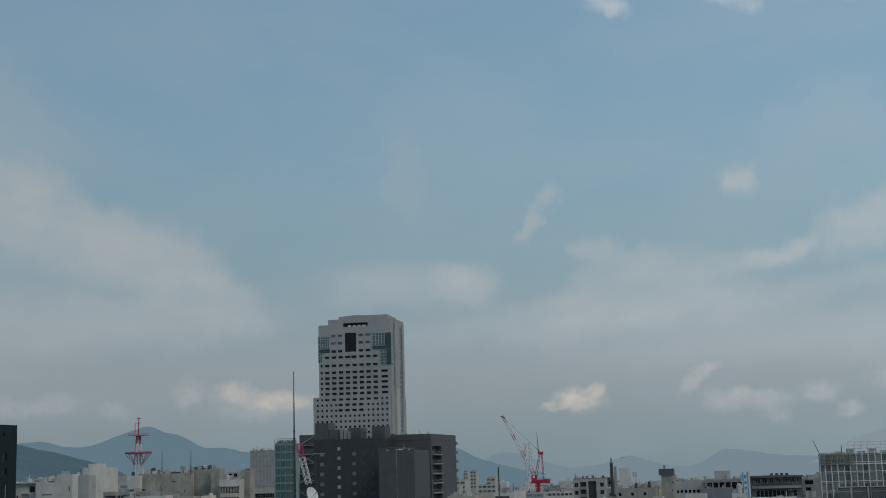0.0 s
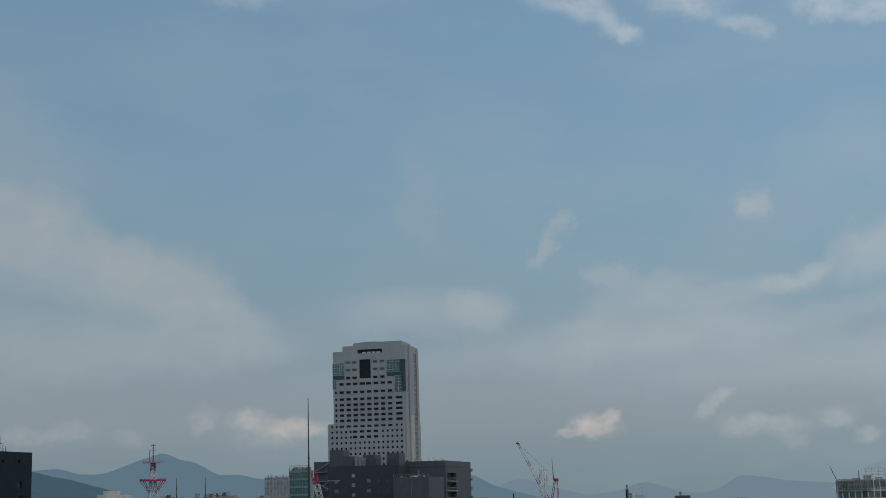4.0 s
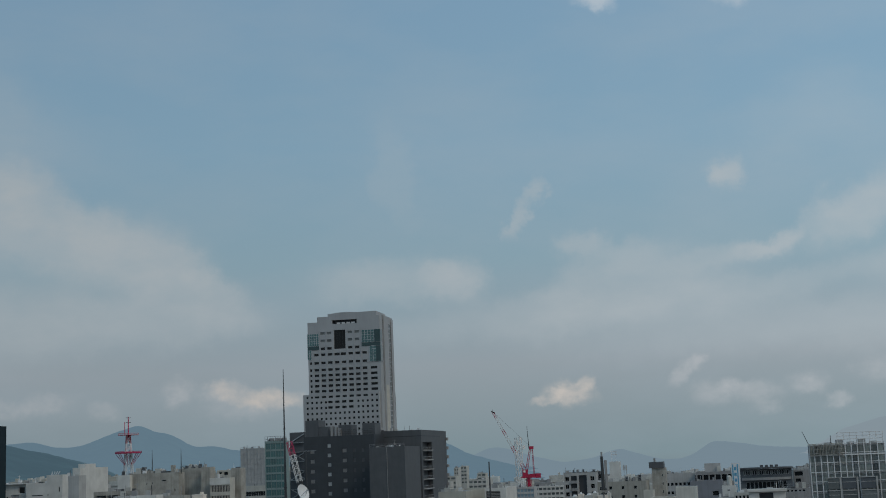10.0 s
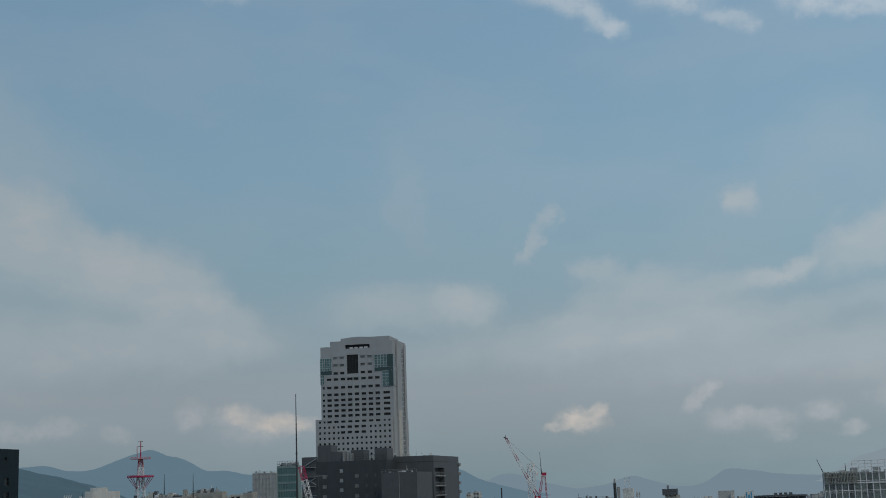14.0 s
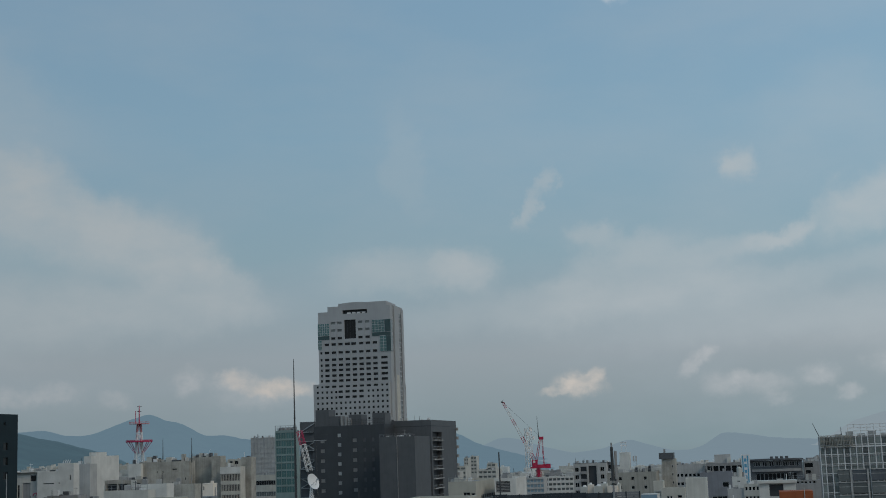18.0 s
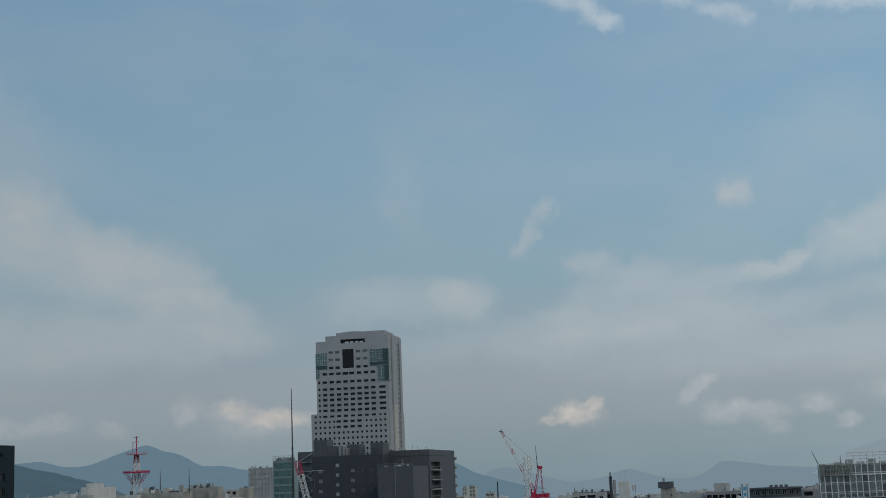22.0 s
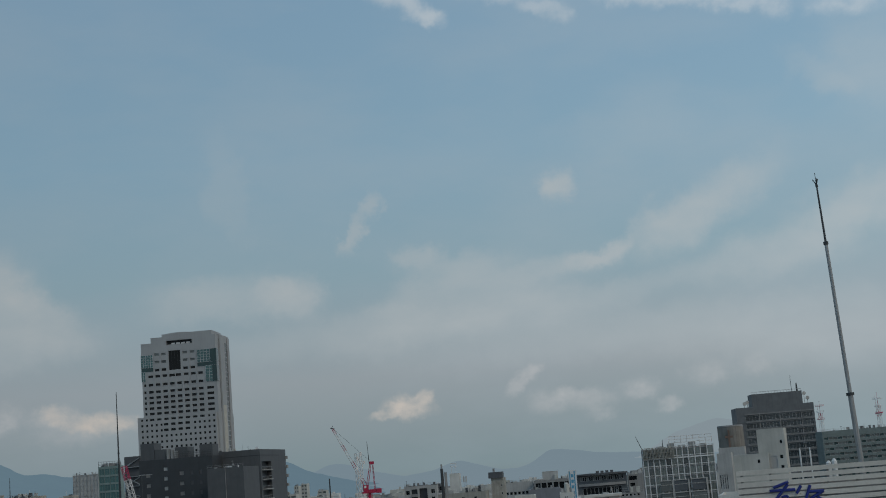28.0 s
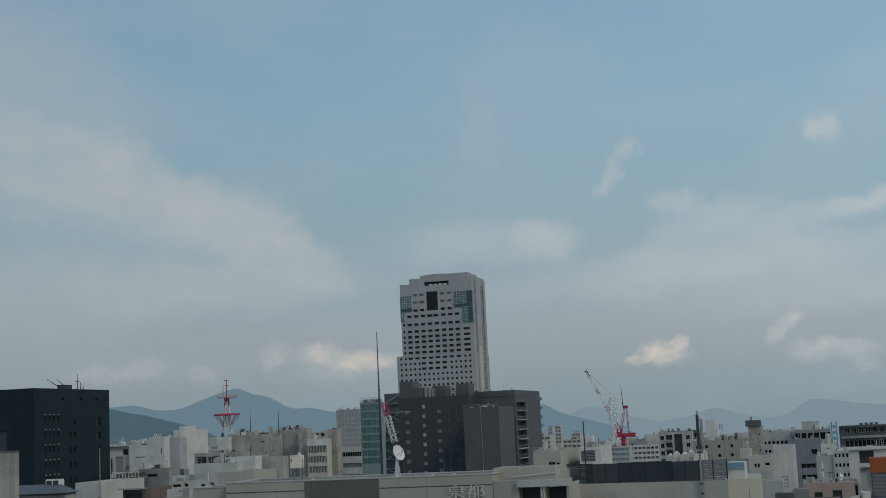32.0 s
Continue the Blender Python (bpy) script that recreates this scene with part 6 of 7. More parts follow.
for k in range(4):
    add_box(rd, "roof_unit", dark_grey, 7.0 + k * 1.6, 2, 33.2, 8.0 + k * 1.6, 4, 34.0)
bs = thing("tower_sign", "white upright sign with light blue bars", "sign", pose(107.6, 376.74, 26.0, 0, 0, Y))
add_box(bs, "sign_board", white_steel, 0, 0, 0, 2.4, 0.6, 9.6)
for k in range(2):
    add_box(bs, "stripe", sky_blue_paint, 0.25 + 1.35 * k, -0.03, 0.3, 0.6 + 1.35 * k, 0, 9.3)
for k in range(5):
    add_box(bs, "letter_bar", sky_blue_paint, 0.75, -0.03, 1.2 + k * 1.6, 1.45, 0, 2.1 + k * 1.6)
building("narrow_house", "narrow pale building below the upright sign", "building", 107.0, 376.62, Y, 4.0, 8, 26.0, pale_grey, parapet=0.2)

# orange-banded building
ow = building("white_frame_building", "white framed building with a stair recess", "building", 77.8, 261.3, Y, 7.1, 8, 31.2, white,
              {"front": [(2.0, 4.7, 0.2, 2.6, "open"), (1.9, 4.3, 3.4, 8.5, offwhite)]}, recess=0.7, parapet=0.1)
add_box(ow, "roof_beam", white, -0.2, -0.5, 31.2, 7.3, 2, 31.75)
ob_ = building("orange_band_building", "grey slatted building with an orange top band", "building", 78.7, 250.68, Y, 5.8, 6, 27.2, slate, parapet=0.1)
add_box(ob_, "orange_band", orange, -0.15, -0.15, 27.2, 5.95, 6.1, 29.9, "flat orange fascia panel")
bm = bmesh.new()
bar(bm, (4.4, -0.25, 27.0), (4.4, -0.25, 30.6), 0.07, 6)
part("flue", bm, pale_grey, ob_)
for k in range(15):
    add_box(ob_, "cladding_strip", slat_grey, 0.05, -0.06, 16.6 + k * 0.7, 4.65, -0.003, 17.15 + k * 0.7)
add_box(ob_, "corner_pier", pale_grey, 4.75, -0.12, 14, 5.75, -0.003, 27.1)
building("dark_base_block", "dark blue-grey low block beside the slatted one", "building", 76.0, 250.68, Y, 2.7, 4, 23.4, dark_grey, {"front": [(0.2, 2.5, 0.6, 2.0), (0.2, 2.5, 2.8, 4.2)]}, parapet=0.2)
building("grey_side_block", "tall plain grey block beside the orange band", "building", 87.2, 269.52, Y, 5.6, 4, 31.3, mid_grey,
         {"front": [(0.1 + 0.8 * c, 0.65 + 0.8 * c, 0.2, 0.7) for c in range(6)]}, parapet=0.1)
hr = building("hall_annex", "grey flat-roofed annex of the hall", "building", 145.7, 436.76, Y, 5.2, 8, 31.9, mid_grey, {"front": [(0.2, 3.0, 0.5, 2.0), (0.4, 2.2, 2.8, 4.0)]}, parapet=0.2)
pk = building("pink_building", "low pinkish building with a flat parapet", "building", 54.3, 207.21, Y, 8.3, 10, 28.3, pink,
              {"front": [(1.6, 2.8, 1.4, 2.7, "open"), (4.3, 5.7, 1.2, 2.7, "open"), (7.6, 8.1, 0.4, 2.2)]}, recess=0.5, parapet=0.4)
for k, (x, z) in enumerate(((5.6, 0.7), (5.75, 1.5))):
    satellite_dish("roof_dish", "small white rooftop satellite dish", 54.3 + x, 206.36, 27.9 + z * 0.5, 0.35, 20, 25)
for k, (x, w, h) in enumerate(((1.9, 0.8, 0.5), (4.0, 0.6, 0.8), (5.0, 0.5, 1.1), (6.6, 0.8, 0.5))):
    v = thing("roof_unit", "pale rooftop equipment box", "air conditioner", pose(54.3 + x * 0.960, 208.05 - x * 0.281, 27.9, 0, 0, Y), "roof units")
    add_box(v, "casing", offwhite, 0, 0, 0, w, 0.6, h)
    add_box(v, "grille", dark_steel, 0.08, -0.02, 0.1, w - 0.1, 0, h - 0.1)
pole("panel_antenna_mast", "mobile antenna mast on the pinkish roof", "mast", 57.5, 207.09, 28.0, 31.4, 0.13, 0.10, white_steel)

# ---- lower right: near roofs ----
lw = building("low_wedge_house", "low white house with an awning over square windows", "building", 25.8, 111.69, 56.2, 9.95, 4, 31.2, white,
              {"front": [(0.68, 1.7, 1.7, 2.9), (2.26, 4.18, 1.5, 2.7), (4.86, 6.78, 1.4, 2.6)]}, recess=0.3, parapet=0.25)
add_box(lw, "awning", pale_grey, 0.3, -0.6, 28.35, 6.6, 0, 28.45)
for x in (1.2, 2.9, 5.0):
    add_box(lw, "awning_bracket", steel, x, -0.55, 28.2, x + 0.06, 0, 28.34)
rr_ = building("red_roof_house", "low house with a dark reddish roof edge", "building", 28.4, 130.89, Y, 9.0, 6, 30.9, pale_grey, parapet=0.15, roof=brown, cap=brown)
add_box(rr_, "roof_ridge", brown, 0.3, 1.5, 30.75, 8.7, 2.2, 31.15)
add_box(rr_, "roof_box", dark_grey, 3.0, 0.6, 30.75, 4.8, 2.4, 31.8)
building("grey_parapet_house", "plain grey roof housing", "building", 31.3, 137.41, Y, 2.6, 3, 32.7, pale_grey, parapet=0.2)
building("dark_roof_box", "dark grey boxed roof housing", "building", 34.0, 133.91, Y, 1.6, 3, 31.9, grey, parapet=0.1)


def screen_wall():
    """A light beige wall with a rounded corner, 0.3 m thick."""
    root = thing("beige_screen_wall", "light beige rendered wall with a rounded corner", "wall", pose(0, 0, 0))
    a, b, c = Vector((28.84, 109.91, 0)), Vector((30.37, 109.48, 0)), Vector((36.79, 120.94, 0))
    p0, p1 = b + (a - b).normalized() * 0.9, b + (c - b).normalized() * 0.9
    path = [a] + [p0 * (1 - f) ** 2 + b * 2 * f * (1 - f) + p1 * f * f for f in (0, 0.2, 0.4, 0.6, 0.8, 1)] + [c]
    bm = bmesh.new()
    rows = []
    for k, p in enumerate(path):
        t = (path[min(k + 1, len(path) - 1)] - path[max(k - 1, 0)]).normalized()
        n = Vector((-t.y, t.x, 0)) * 0.3
        rows.append([bm.verts.new((q.x, q.y, z)) for q, z in ((p, 22), (p, 31.9), (p + n, 31.9), (p + n, 22))])
    for r, s in zip(rows, rows[1:]):
        for m in range(4):
            bm.faces.new((r[m], s[m], s[(m + 1) % 4], r[(m + 1) % 4]))
    bm.faces.new(rows[0])
    bm.faces.new(rows[-1][::-1])
    part("wall", bm, beige_light, root)
    bm = bmesh.new()
    box(bm, 36.8, 120.27, 20, 37.5, 121.48, 32.2)
    part("end_pier", bm, offwhite, root)


screen_wall()
tr = thing("roof_shrub", "small olive shrub on the roof terrace", "shrub", pose(28.6, 106.99, 28.5) @ Matrix.Diagonal((0.75, 0.75, 0.75, 1)))
bm = bmesh.new()
rng = random.Random(4)
for k in range(260):
    a, r, z = rng.uniform(0, 6.28), rng.uniform(0, 0.75) ** 0.8, rng.uniform(0, 1.3)
    r *= 1.0 - 0.45 * abs(z - 0.55)
    c = Vector((math.cos(a) * r, math.sin(a) * r, z))
    d1 = Vector((rng.uniform(-1, 1), rng.uniform(-1, 1), rng.uniform(0.2, 1))).normalized()
    d2 = d1.cross(Vector((0.3, 0.5, 0.8))).normalized()
    bm.faces.new([bm.verts.new(c + p) for p in (d2 * 0.04, d1 * 0.2, -d2 * 0.04, -d1 * 0.05)])
part("foliage", bm, leaf, tr)
bm = bmesh.new()
bar(bm, (0, 0, -0.6), (0, 0, 0.7), 0.05, 6, 0.02)
part("stem", bm, brown, tr)
building("terrace_house", "low house below the roof terrace", "building", 26.6, 106.26, Y, 3.6, 2.6, 28.5, offwhite, parapet=0.2)
rl = building("white_roof_house", "cream house with a cluttered white roof", "building", 34.2, 112.66, -23, 12, 8, 29.8, cream,
              {"front": [(0.4 + 1.1 * c, 1.2 + 1.1 * c, 0.9, 1.6) for c in range(10)]}, parapet=0.3, roof=white)
for k in range(9):
    add_box(rl, "pilaster", beige_light, 0.15 + k * 1.4, -0.18, 24, 0.4 + k * 1.4, -0.003, 29.75)
RL = pose(34.2, 112.66, 29.5, 0, 0, -23)
for k, (x, y, w, h, m) in enumerate(((1.6, 1.2, 0.9, 0.95, pale_grey), (3.6, 2.6, 1.5, 0.5, white_steel), (5.3, 3.2, 0.9, 1.1, dark_grey), (6.6, 1.8, 1.3, 0.75, white_steel), (8.4, 2.4, 1.0, 0.6, pale_grey), (0.5, 3.4, 1.2, 0.6, white_steel))):
    v = thing("condenser", "boxed rooftop condenser on the white roof", "air conditioner", RL @ pose(x, y, 0), "condensers")
    add_box(v, "casing", m, 0, 0, 0.08, w, 0.7, h)
    add_box(v, "foot", steel, 0.05, 0.1, 0, w - 0.05, 0.6, 0.08)
    add_box(v, "fan_grille", slate, 0.12, -0.02, 0.2, w * 0.6, 0, h - 0.12)
for k in range(10):
    v = thing("bent_pipe", "bent pale pipe on the white roof", "pipe", RL @ pose(0.4 + k * 0.62, 0.9 + 0.35 * (k % 3), 0, 0, 0, 35 * (k % 4)), "roof pipes")
    bm = bmesh.new()
    h = 0.7 + 0.2 * (k % 3)
    ps = [(0, 0, 0), (0.02, 0, h * 0.8), (0.12, 0, h), (0.5, 0, h + 0.04), (0.62, 0, h - 0.12), (0.64, 0, h * 0.4)]
    for p, q_ in zip(ps, ps[1:]):
        bar(bm, p, q_, 0.05, 6)
    part("pipe", bm, pale_grey, v)

# ---- scaffolded glass building ----


def scaffold_building():
    W, H = 15.87, 40.1
    xs = [x * 0.945 for x in (0.0, 1.1, 2.5, 3.9, 5.35, 6.7, 8.1, 9.45, 10.8, 12.3, 13.7, 15.3)] + [W]
    root = building("glass_lattice_building", "grey glazed building behind a pale metal lattice", "building", 100.35, 289.2, Y, W, 5, H - 0.3, mid_grey,
                    {"front": [(xs[c] + 0.08, xs[c + 1] - 0.08, 0.25 + 2.05 * k, 2.15 + 2.05 * k, (lattice_pane, pale_glass, lattice_pane)[(c * 7 + k * 3) % 3]) for c in range(12) for k in range(10)]}, recess=0.15, parapet=0.2)
    for x in xs:
        add_box(root, "lattice_upright", white_steel, x - 0.09, -0.5, 14, x + 0.09, -0.38, H)
    for k in range(11):
        add_box(root, "lattice_rail", white_steel, 0, -0.48, H - 0.12 - k * 2.05, W, -0.4, H - k * 2.05)
    add_box(root, "wide_rail", white_steel, 0, -0.55, H - 2.7, W, -0.5, H - 2.45)
    for x0, x1 in ((3.4, 5.8), (6.4, 9.35), (10.3, 13.4)):
        add_box(root, "loggia_pier", pale_grey, x1 + 0.1, -0.8, 20, x1 + 0.45, -0.51, H - 7.4)
        for k in range(4):
            z = H - 7.5 - k * 2.75
            add_box(root, "loggia_slab", pale_grey, x0 - 0.1, -0.85, z - 0.08, x1, -0.51, z + 0.12)
            add_box(root, "loggia_transom", pale_grey, x0, -0.74, z - 1.0, x1, -0.705, z - 0.9)
            add_box(root, "loggia_glass", (pale_glass, lattice_pane, slate, pale_glass)[(k + int(x0)) % 4], x0, -0.7, z - 2.4, x1, -0.6, z - 0.1)
    bm = bmesh.new()
    for k in range(22):
        box(bm, 0.1 + k * 0.32, -0.9, 37.6, 0.2 + k * 0.32, -0.65, 40.0)
    for z in (37.6, 38.8, 39.95):
        box(bm, 0, -0.95, z, 7.1, -0.65, z + 0.12)
    part("roof_cage", bm, tan, root)
    bm = bmesh.new()
    for k in range(8):
        x = 6.1 + k * 1.37
        box(bm, x, 0.3, H - 0.6, x + 0.12, 0.4, H + 2.2)
    for z in (H + 0.7, H + 1.4, H + 2.1):
        box(bm, 6.1, 0.3, z, W, 0.4, z + 0.14)
    part("roof_rail", bm, white_steel, root)
    for k in range(5):
        add_box(root, "roof_unit", pale_grey, 3.5 + k * 2.4, 1.5, H - 0.9, 5.0 + k * 2.4, 3.5, H + 0.2 + 0.5 * (k % 2))
    for a, b in (((0.2, 0, H - 0.6), (-1.2, 0, H + 2.8)), ((4.8, 1, H), (4.8, 1, H + 1.8)), ((10.3, 1, H), (10.3, 1, H + 2.0))):
        bm = bmesh.new()
        bar(bm, a, b, 0.1, 5, 0.05)
        part("roof_aerial", bm, dark_steel, root)


scaffold_building()

# ---- tower with cross, white blocks, dark office ----
cr = thing("round_tower", "round grey tower with a plain cross on it", "building", pose(150.80, 357.42, 0, 0, 0, Y))
bm = bmesh.new()
bar(bm, (0, 0, 0), (0, 0, 44.3), 3.6, 28)
part("drum", bm, drum_stone, cr)
bm = bmesh.new()
bar(bm, (0, 0, 44.3), (0, 0, 44.7), 3.7, 28, 3.5)
part("drum_cap", bm, grey, cr)
cx = add_box(cr, "cross_upright", cross_brown, -1.25, -3.7, 38.4, -0.75, -3.4, 43.4)
add_box(cr, "cross_arm", cross_brown, -2.1, -3.68, 41.2, 0.1, -3.3, 41.8)
building("white_gable_block", "pale grey block stepping down beside the drum", "building", 109.47, 266.86, -27, 5.4, 4, 38.89, pale_grey, parapet=0.3)
building("white_left_wing", "narrow pale wing with upright slots", "building", 106.45, 260.82, -27, 2.95, 4, 37.88, pale_grey,
         {"front": [(0.2 + 0.45 * c, 0.42 + 0.45 * c, 4.3, 7.3) for c in range(4)]}, parapet=0.3)
wrt = building("white_stair_tower", "white rendered stair tower with small windows", "building", 94, 211.92, -28, 4.5, 8, 41.7, offwhite,
               {"front": [(3.6, 4.1, 1.9, 2.6), (3.4, 4.0, 4.4, 5.1), (3.4, 4.0, 6.1, 6.8), (0.3, 3.0, 4.5, 7.5, pale_grey)]}, recess=0.12, parapet=0.2)
building("white_lower_wing", "white rendered lower wing", "building", 89.89, 213.13, -27, 5.85, 8, 37.7, offwhite, {"front": [(3.9, 4.4, 0.9, 1.6), (4.0, 4.5, 2.7, 3.4)]}, recess=0.12, parapet=0.2)


def dark_office():
    W, D, H = 36.4, 20, 55.6
    root = building("dark_banded_office", "tall dark office with pale floor bands", "building", 256.4, 598.2, Y, W, D, H, hazed_slate,
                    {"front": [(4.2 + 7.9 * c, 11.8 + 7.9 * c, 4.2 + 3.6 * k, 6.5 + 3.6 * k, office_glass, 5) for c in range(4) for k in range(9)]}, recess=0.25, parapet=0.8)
    for k in range(10):
        add_box(root, "floor_band", grey, 3.8, -0.3, H - 3.7 - 3.6 * k, W, -0.02, H - 3.2 - 3.6 * k)
    for x in (10.4, 20.0, 30.0):
        add_box(root, "band_upright", mid_grey, x, -0.4, 10, x + 0.3, -0.31, H - 3)
    pt = add_box(root, "penthouse", hazed_slate, 8.2, 2, H - 0.8, 31.9, 16, H + 6.0)
    bm = bmesh.new()
    for k in range(18):
        box(bm, 8.2 + k * 1.38, 2.0, H + 6.0, 8.3 + k * 1.38, 2.1, H + 7.0)
    box(bm, 8.2, 1.98, H + 6.9, 31.8, 2.12, H + 7.05)
    part("roof_rail", bm, steel, root)
    for x, z, r in ((27.6, 13.8, 0.14), (30.1, 9.9, 0.5)):
        bm = bmesh.new()
        bar(bm, (x, 4, H + 6.0), (x, 4, H + z), r, 6, r * 0.6)
        part("roof_aerial", bm, dark_steel, root)
    for x, y, z in ((33.0, 3, 4.6), (34.6, 4, 2.4), (4.5, 2, 1.8), (6.0, 3, 2.4)):
        bm = bmesh.new()
        disc(bm, (x, y, H + z), (0.2, -1, 0.1), 0.9, 0.3, 12)
        bar(bm, (x, y + 0.3, H - 0.8), (x, y + 0.3, H + z), 0.1, 5)
        part("microwave_dish", bm, pale_grey, root)


dark_office()
building("teal_grey_office", "long grey-green office with rows of small windows", "building", 266.69, 533.72, Y, 60, 16, 41.32, teal_grey,
         {"front": [(0.6 + 1.95 * c, 2.4 + 1.95 * c, 2.6 + 2.25 * k, 3.7 + 2.25 * k, pale_glass if (c + k) % 3 else teal_dark) for c in range(30) for k in range(8)]}, recess=0.3, parapet=0.6)

# ---- slatted sign board and antenna pole ----


def sign_board():
    root = thing("sign_board", "white slatted rooftop sign board with blue brush lettering", "sign", pose(36.24, 85.73, 0, 0, 0, Y))
    L = 16.0
    for k in range(18):
        z = 37.7 - k * 0.41
        add_box(root, "slat", slat_white, 0.0, 0, z, L, 0.12, z + 0.3)
    for k in range(9):
        add_box(root, "post", mid_grey, 0.3 + k * 1.9, 0.13, 30.5, 0.45 + k * 1.9, 0.3, 37.8)
    # blue characters, as slanted plain strokes
    for a, b, r in (((2.46, 36.58), (3.54, 36.91), 0.1), ((2.18, 36.39), (3.97, 36.37), 0.1), ((1.42, 35.5), (2.6, 35.85), 0.09), ((2.6, 35.85), (3.5, 36.75), 0.1), ((2.84, 35.6), (3.48, 35.56), 0.09), ((3.3, 35.62), (3.41, 36.0), 0.08), ((2.95, 35.95), (3.4, 36.0), 0.07),
                    ((4.04, 36.1), (4.39, 36.6), 0.1), ((3.67, 35.55), (4.6, 35.6), 0.09), ((4.6, 35.6), (5.03, 36.6), 0.1), ((4.9, 36.16), (5.93, 36.15), 0.1), ((4.75, 35.6), (5.85, 36.12), 0.1), ((5.43, 35.8), (6.01, 35.38), 0.1)):
        bm = bmesh.new()
        bar(bm, (a[0] * 0.95, -0.08, a[1] + 0.15), (b[0] * 0.95, -0.08, b[1] + 0.15), r, 6)
        part("stroke", bm, blue_paint, root)
    for x0, z0, x1, z1, m in ((4.9, 33.2, 5.2, 34.8, blue_paint), (4.9, 34.2, 5.6, 34.45, blue_paint), (6.6, 33.2, 6.95, 34.65, sky_blue_paint), (6.6, 34.25, 7.9, 34.6, sky_blue_paint), (7.4, 33.2, 7.75, 34.9, sky_blue_paint), (8.2, 33.2, 9.6, 33.6, sky_blue_paint)):
        add_box(root, "stroke", m, x0, -0.12, z0, x1, -0.01, z1)
    add_box(root, "backing", mid_grey, 0.2, 1.2, 30.5, L - 0.2, 1.4, 37.0)


sign_board()
building("sign_house", "building that carries the slatted sign board", "building", 35.95, 85.25, Y, 17, 12, 30.66, offwhite, parapet=0.3)
wl_ = building("white_corner_building", "white building with a dark strip window", "building", 52.65, 129.69, -26, 2.55, 8, 34.74, white,
               {"front": [(0.4, 2.0, 0.65, 1.4), (0.4, 2.0, 3.0, 3.9)]}, recess=0.3, parapet=0.3)
for k, x in enumerate((5.6, 6.3)):
    pole("white_post", "short white post behind the sign board", "post", 36.24 + x * 0.93, 88.15 - x * 0.281, 30.3, 39.2, 0.06, 0.05, white_steel, group="white posts")
for k, (x, h) in enumerate(((7.6, 0.6), (8.0, 0.75))):
    v = thing("roof_pot", "white round roof tank behind the sign", "tank", pose(36.24 + x * 0.93, 88.39 - x * 0.281, 37.7), "roof pots")
    bm = bmesh.new()
    bar(bm, (0, 0, -7.4), (0, 0, h * 0.6), 0.18, 10)
    bar(bm, (0, 0, h * 0.6), (0, 0, h * 0.85), 0.18, 10, 0.06)
    part("drum", bm, white_steel, v)


def antenna_pole():
    root = thing("antenna_pole", "tall stepped steel lightning pole with a pronged tip", "pole", pose(46.96, 88.0, 30.0, 0, -2.05, 0))
    for z0, z1, r0, r1, m in ((0, 12.75, 0.21, 0.19, steel), (12.75, 23.75, 0.15, 0.12, steel), (23.75, 28.05, 0.085, 0.06, dark_steel)):
        bm = bmesh.new()
        bar(bm, (0, 0, z0), (0, 0, z1), r0, 10, r1)
        part("section", bm, m, root)
        bm = bmesh.new()
        disc(bm, (0, 0, z1 - 0.15), (0, 0, 1), r1 * 1.5, 0.22, 10)
        part("collar", bm, dark_steel, root)
    bm = bmesh.new()
    bar(bm, (0, 0, 28.0), (0, 0, 28.95), 0.04, 5, 0.02)
    for k in range(3):
        a = k * 2.1 + 0.4
        bar(bm, (0, 0, 28.05), (0.23 * math.cos(a), 0.23 * math.sin(a), 28.5), 0.035, 5)
    part("prongs", bm, dark_steel, root)


antenna_pole()

# ---- small plant, pipes and rails on the flat roofs ----
BARE = ("white_gable_block", "white_left_wing", "white_stair_tower", "white_lower_wing", "white_corner_building", "beige_block", "slatted_plant_room", "grey_parapet_house", "dark_roof_box", "red_roof_house", "concrete_block", "balcony_block", "brown_block", "white_lift_tower", "cream_corner_block",
        "hotel_tower", "dark_hotel_block", "beige_office", "ribbed_wing", "roof_stair_house", "roof_penthouse", "glass_block_wing", "beige_annex", "white_roof_house", "black_office", "sign_house",
        "low_roof", "antenna_house", "shed_house", "orange_band_building", "dark_banded_office", "glass_lattice_building", "roof_hut", "assembly_hall", "low_wedge_house", "terrace_house", "stair_block")
rng = random.Random(21)
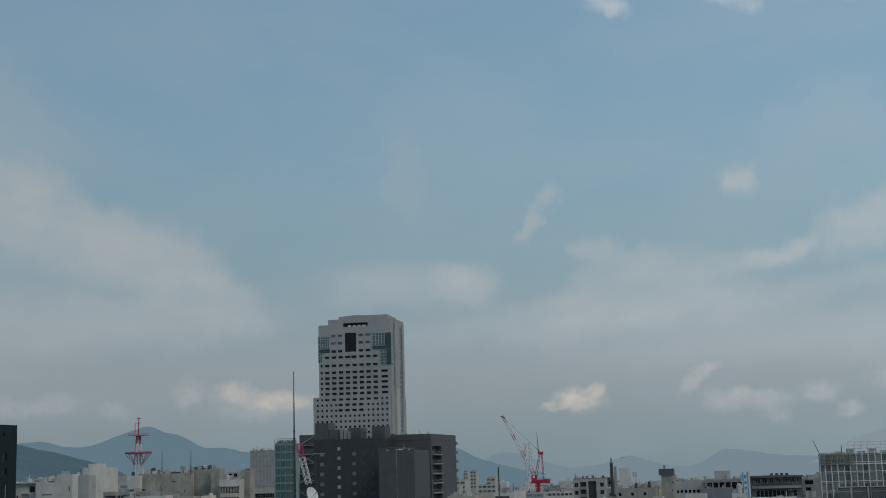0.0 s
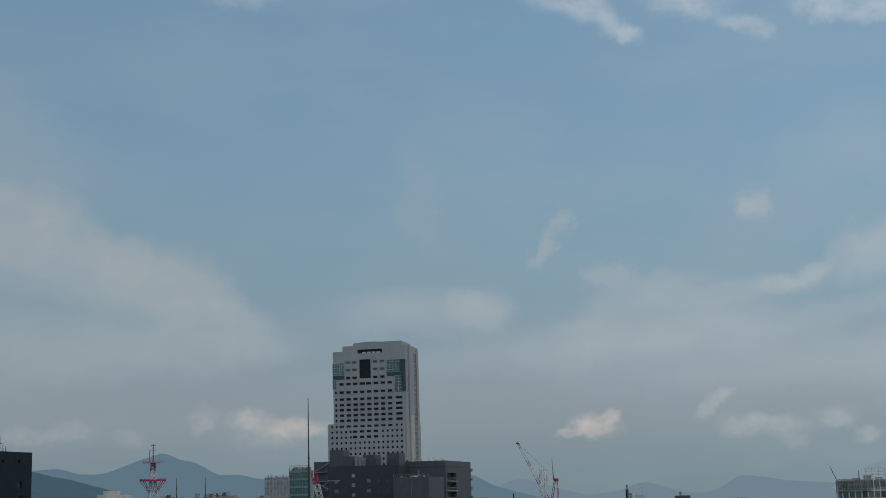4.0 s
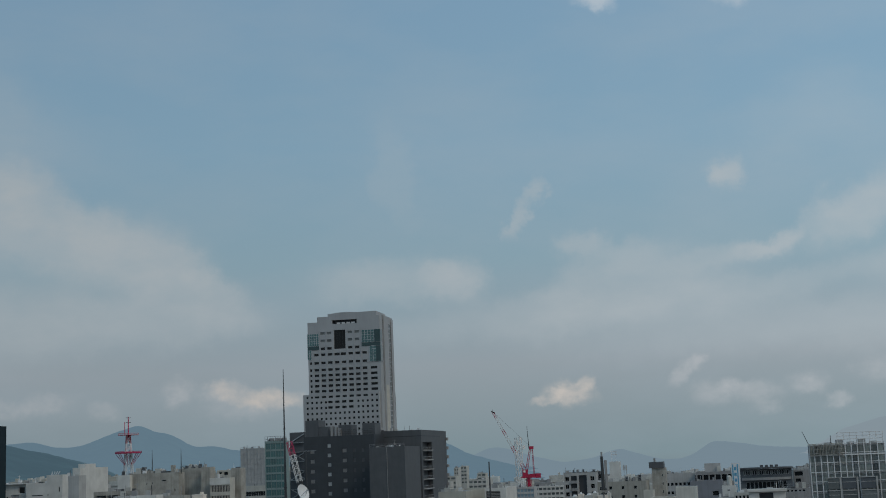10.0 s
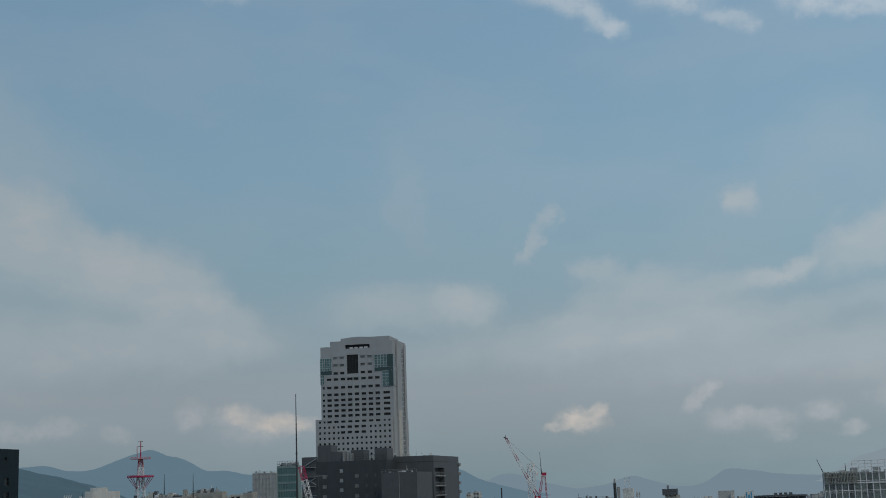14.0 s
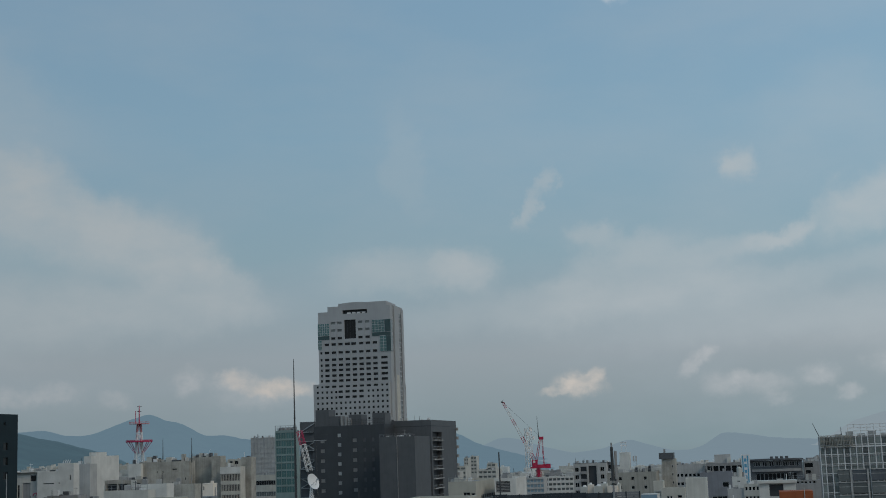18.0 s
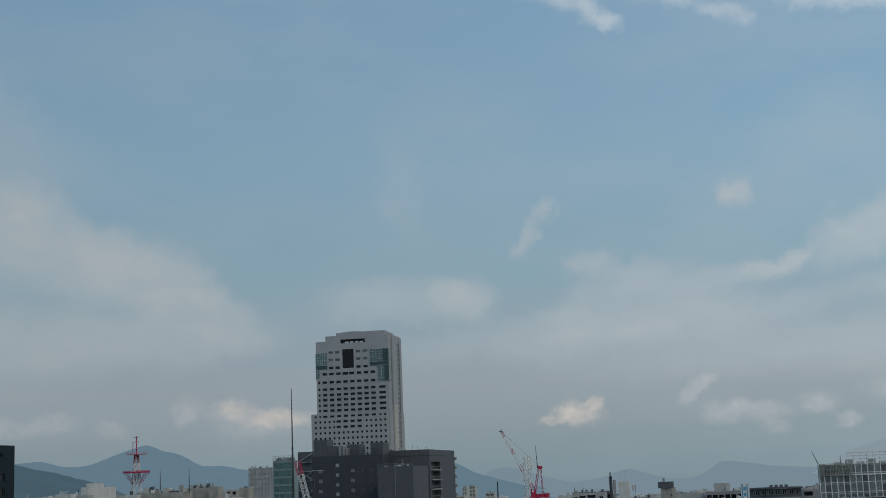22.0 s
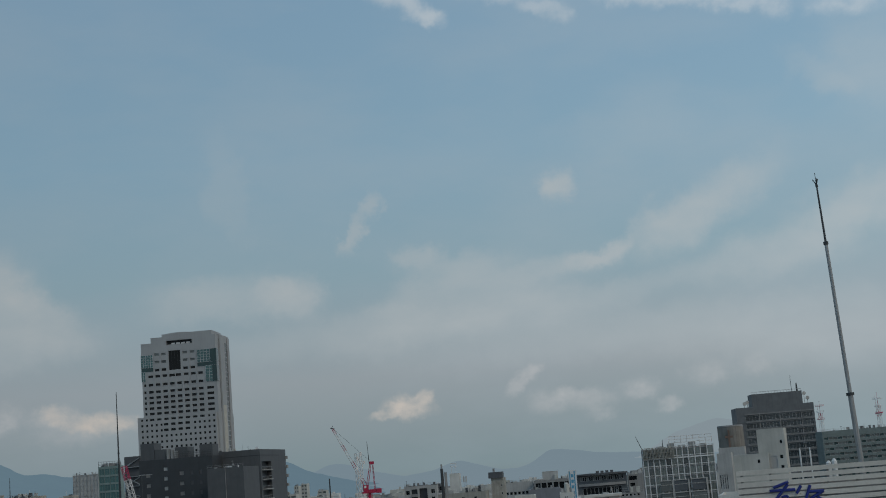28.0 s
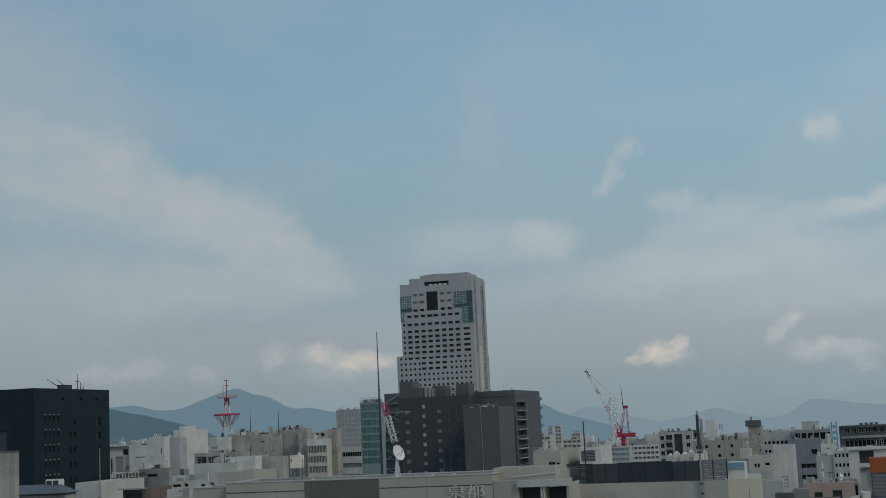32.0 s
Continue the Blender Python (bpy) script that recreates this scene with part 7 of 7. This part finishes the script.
for root, W, D, H, parapet in ROOFS:
    if root.name.split(".")[0] in BARE or W < 2.4:
        continue
    z = H - parapet
    for k in range(2 + int(W / 3)):
        w, h = rng.choice((0.5, 0.8, 1.2)), parapet + rng.choice((0.25, 0.5, 0.8, 1.1))
        x, y = rng.uniform(0.3, max(0.4, W - w - 0.3)), rng.uniform(0.4, max(0.5, min(D, 4) - 1.0))
        part("roof_unit", block_mesh("roof_unit", w, 0.6, round(h, 1), rng.choice((offwhite, pale_grey, white_steel, mid_grey, dark_grey))), None, root, loc=(x, y, z))
    for k in range(1 + int(W / 6)):
        bm = bmesh.new()
        x, y, h = rng.uniform(0.4, W - 0.4), rng.uniform(0.4, max(0.5, min(D, 3) - 0.5)), parapet + rng.uniform(0.5, 2.2)
        bar(bm, (x, y, z), (x, y, z + h), 0.06, 5)
        if k % 2:
            bar(bm, (x - 0.5, y, z + h * 0.9), (x + 0.5, y, z + h * 0.9), 0.04, 4)
        part("roof_pipe", bm, rng.choice((steel, dark_steel, white_steel)), root)
    if rng.random() < 0.4 and W > 4:
        bm = bmesh.new()
        n = int(W / 1.2)
        for k in range(n + 1):
            x = 0.1 + (W - 0.2) * k / n
            bar(bm, (x, 0.12, H), (x, 0.12, H + 0.9), 0.035, 4)
        for e in (0.45, 0.9):
            bar(bm, (0.1, 0.12, H + e), (W - 0.1, 0.12, H + e), 0.035, 4)
        part("roof_rail", bm, steel, root)

# ---- distant town: a carpet of small blocks ----


def far_town(name, label, az0, az1, d0, d1, count, z_lo, z_hi, mats, seed):
    rng = random.Random(seed)
    for m in mats:
        verts, faces = [], []
        for _ in range(count // len(mats)):
            az, d = radians(rng.uniform(az0, az1)), rng.uniform(d0, d1)
            cx, cy = math.sin(az) * d, math.cos(az) * d
            w, dep, h = rng.uniform(8, 22), rng.uniform(8, 18), rng.uniform(z_lo, z_hi)
            th = radians(rng.choice((-15, -15, -8, -25, 20)))
            ux, uy = (math.cos(th), math.sin(th)), (-math.sin(th), math.cos(th))

            def block(x0, x1, y0, y1, za, zb):
                k = len(verts)
                for z in (za, zb):
                    for x, y in ((x0, y0), (x1, y0), (x1, y1), (x0, y1)):
                        verts.append((cx + ux[0] * x + uy[0] * y, cy + ux[1] * x + uy[1] * y, z))
                for q in ((0, 1, 5, 4), (1, 2, 6, 5), (2, 3, 7, 6), (3, 0, 4, 7), (4, 5, 6, 7)):
                    faces.append(tuple(k + i for i in q))

            block(-w / 2, w / 2, 0, dep, 0, h)
            # floor ledges, and a stair head on the roof
            for f in range(1, 4):
                block(-w / 2 - 0.3, w / 2 + 0.3, -0.5, dep, h - f * 3.0 - 0.5, h - f * 3.0 + 0.6)
            if rng.random() < 0.7:
                x = rng.uniform(-w / 2, w / 2 - 3)
                block(x, x + rng.uniform(2, 4), 2, 6, h, h + rng.uniform(1.5, 3.5))
        me = bpy.data.meshes.new(name)
        me.from_pydata(verts, [], faces)
        me.materials.append(m)
        tagged(part(name, me, m, None), label, "buildings", kind="stuff")


far_town("distant_town", "pale distant town blocks at the foot of the hills", -20.3, 3.3, 780, 2000, 420, 21, 37.2, [beige_light, offwhite, tan, pale_grey], 5)
far_town("distant_town", "pale distant town blocks towards the bay", 3.3, 37, 860, 1650, 420, 9, 17.5, [offwhite, pale_grey, white, mid_grey], 6)
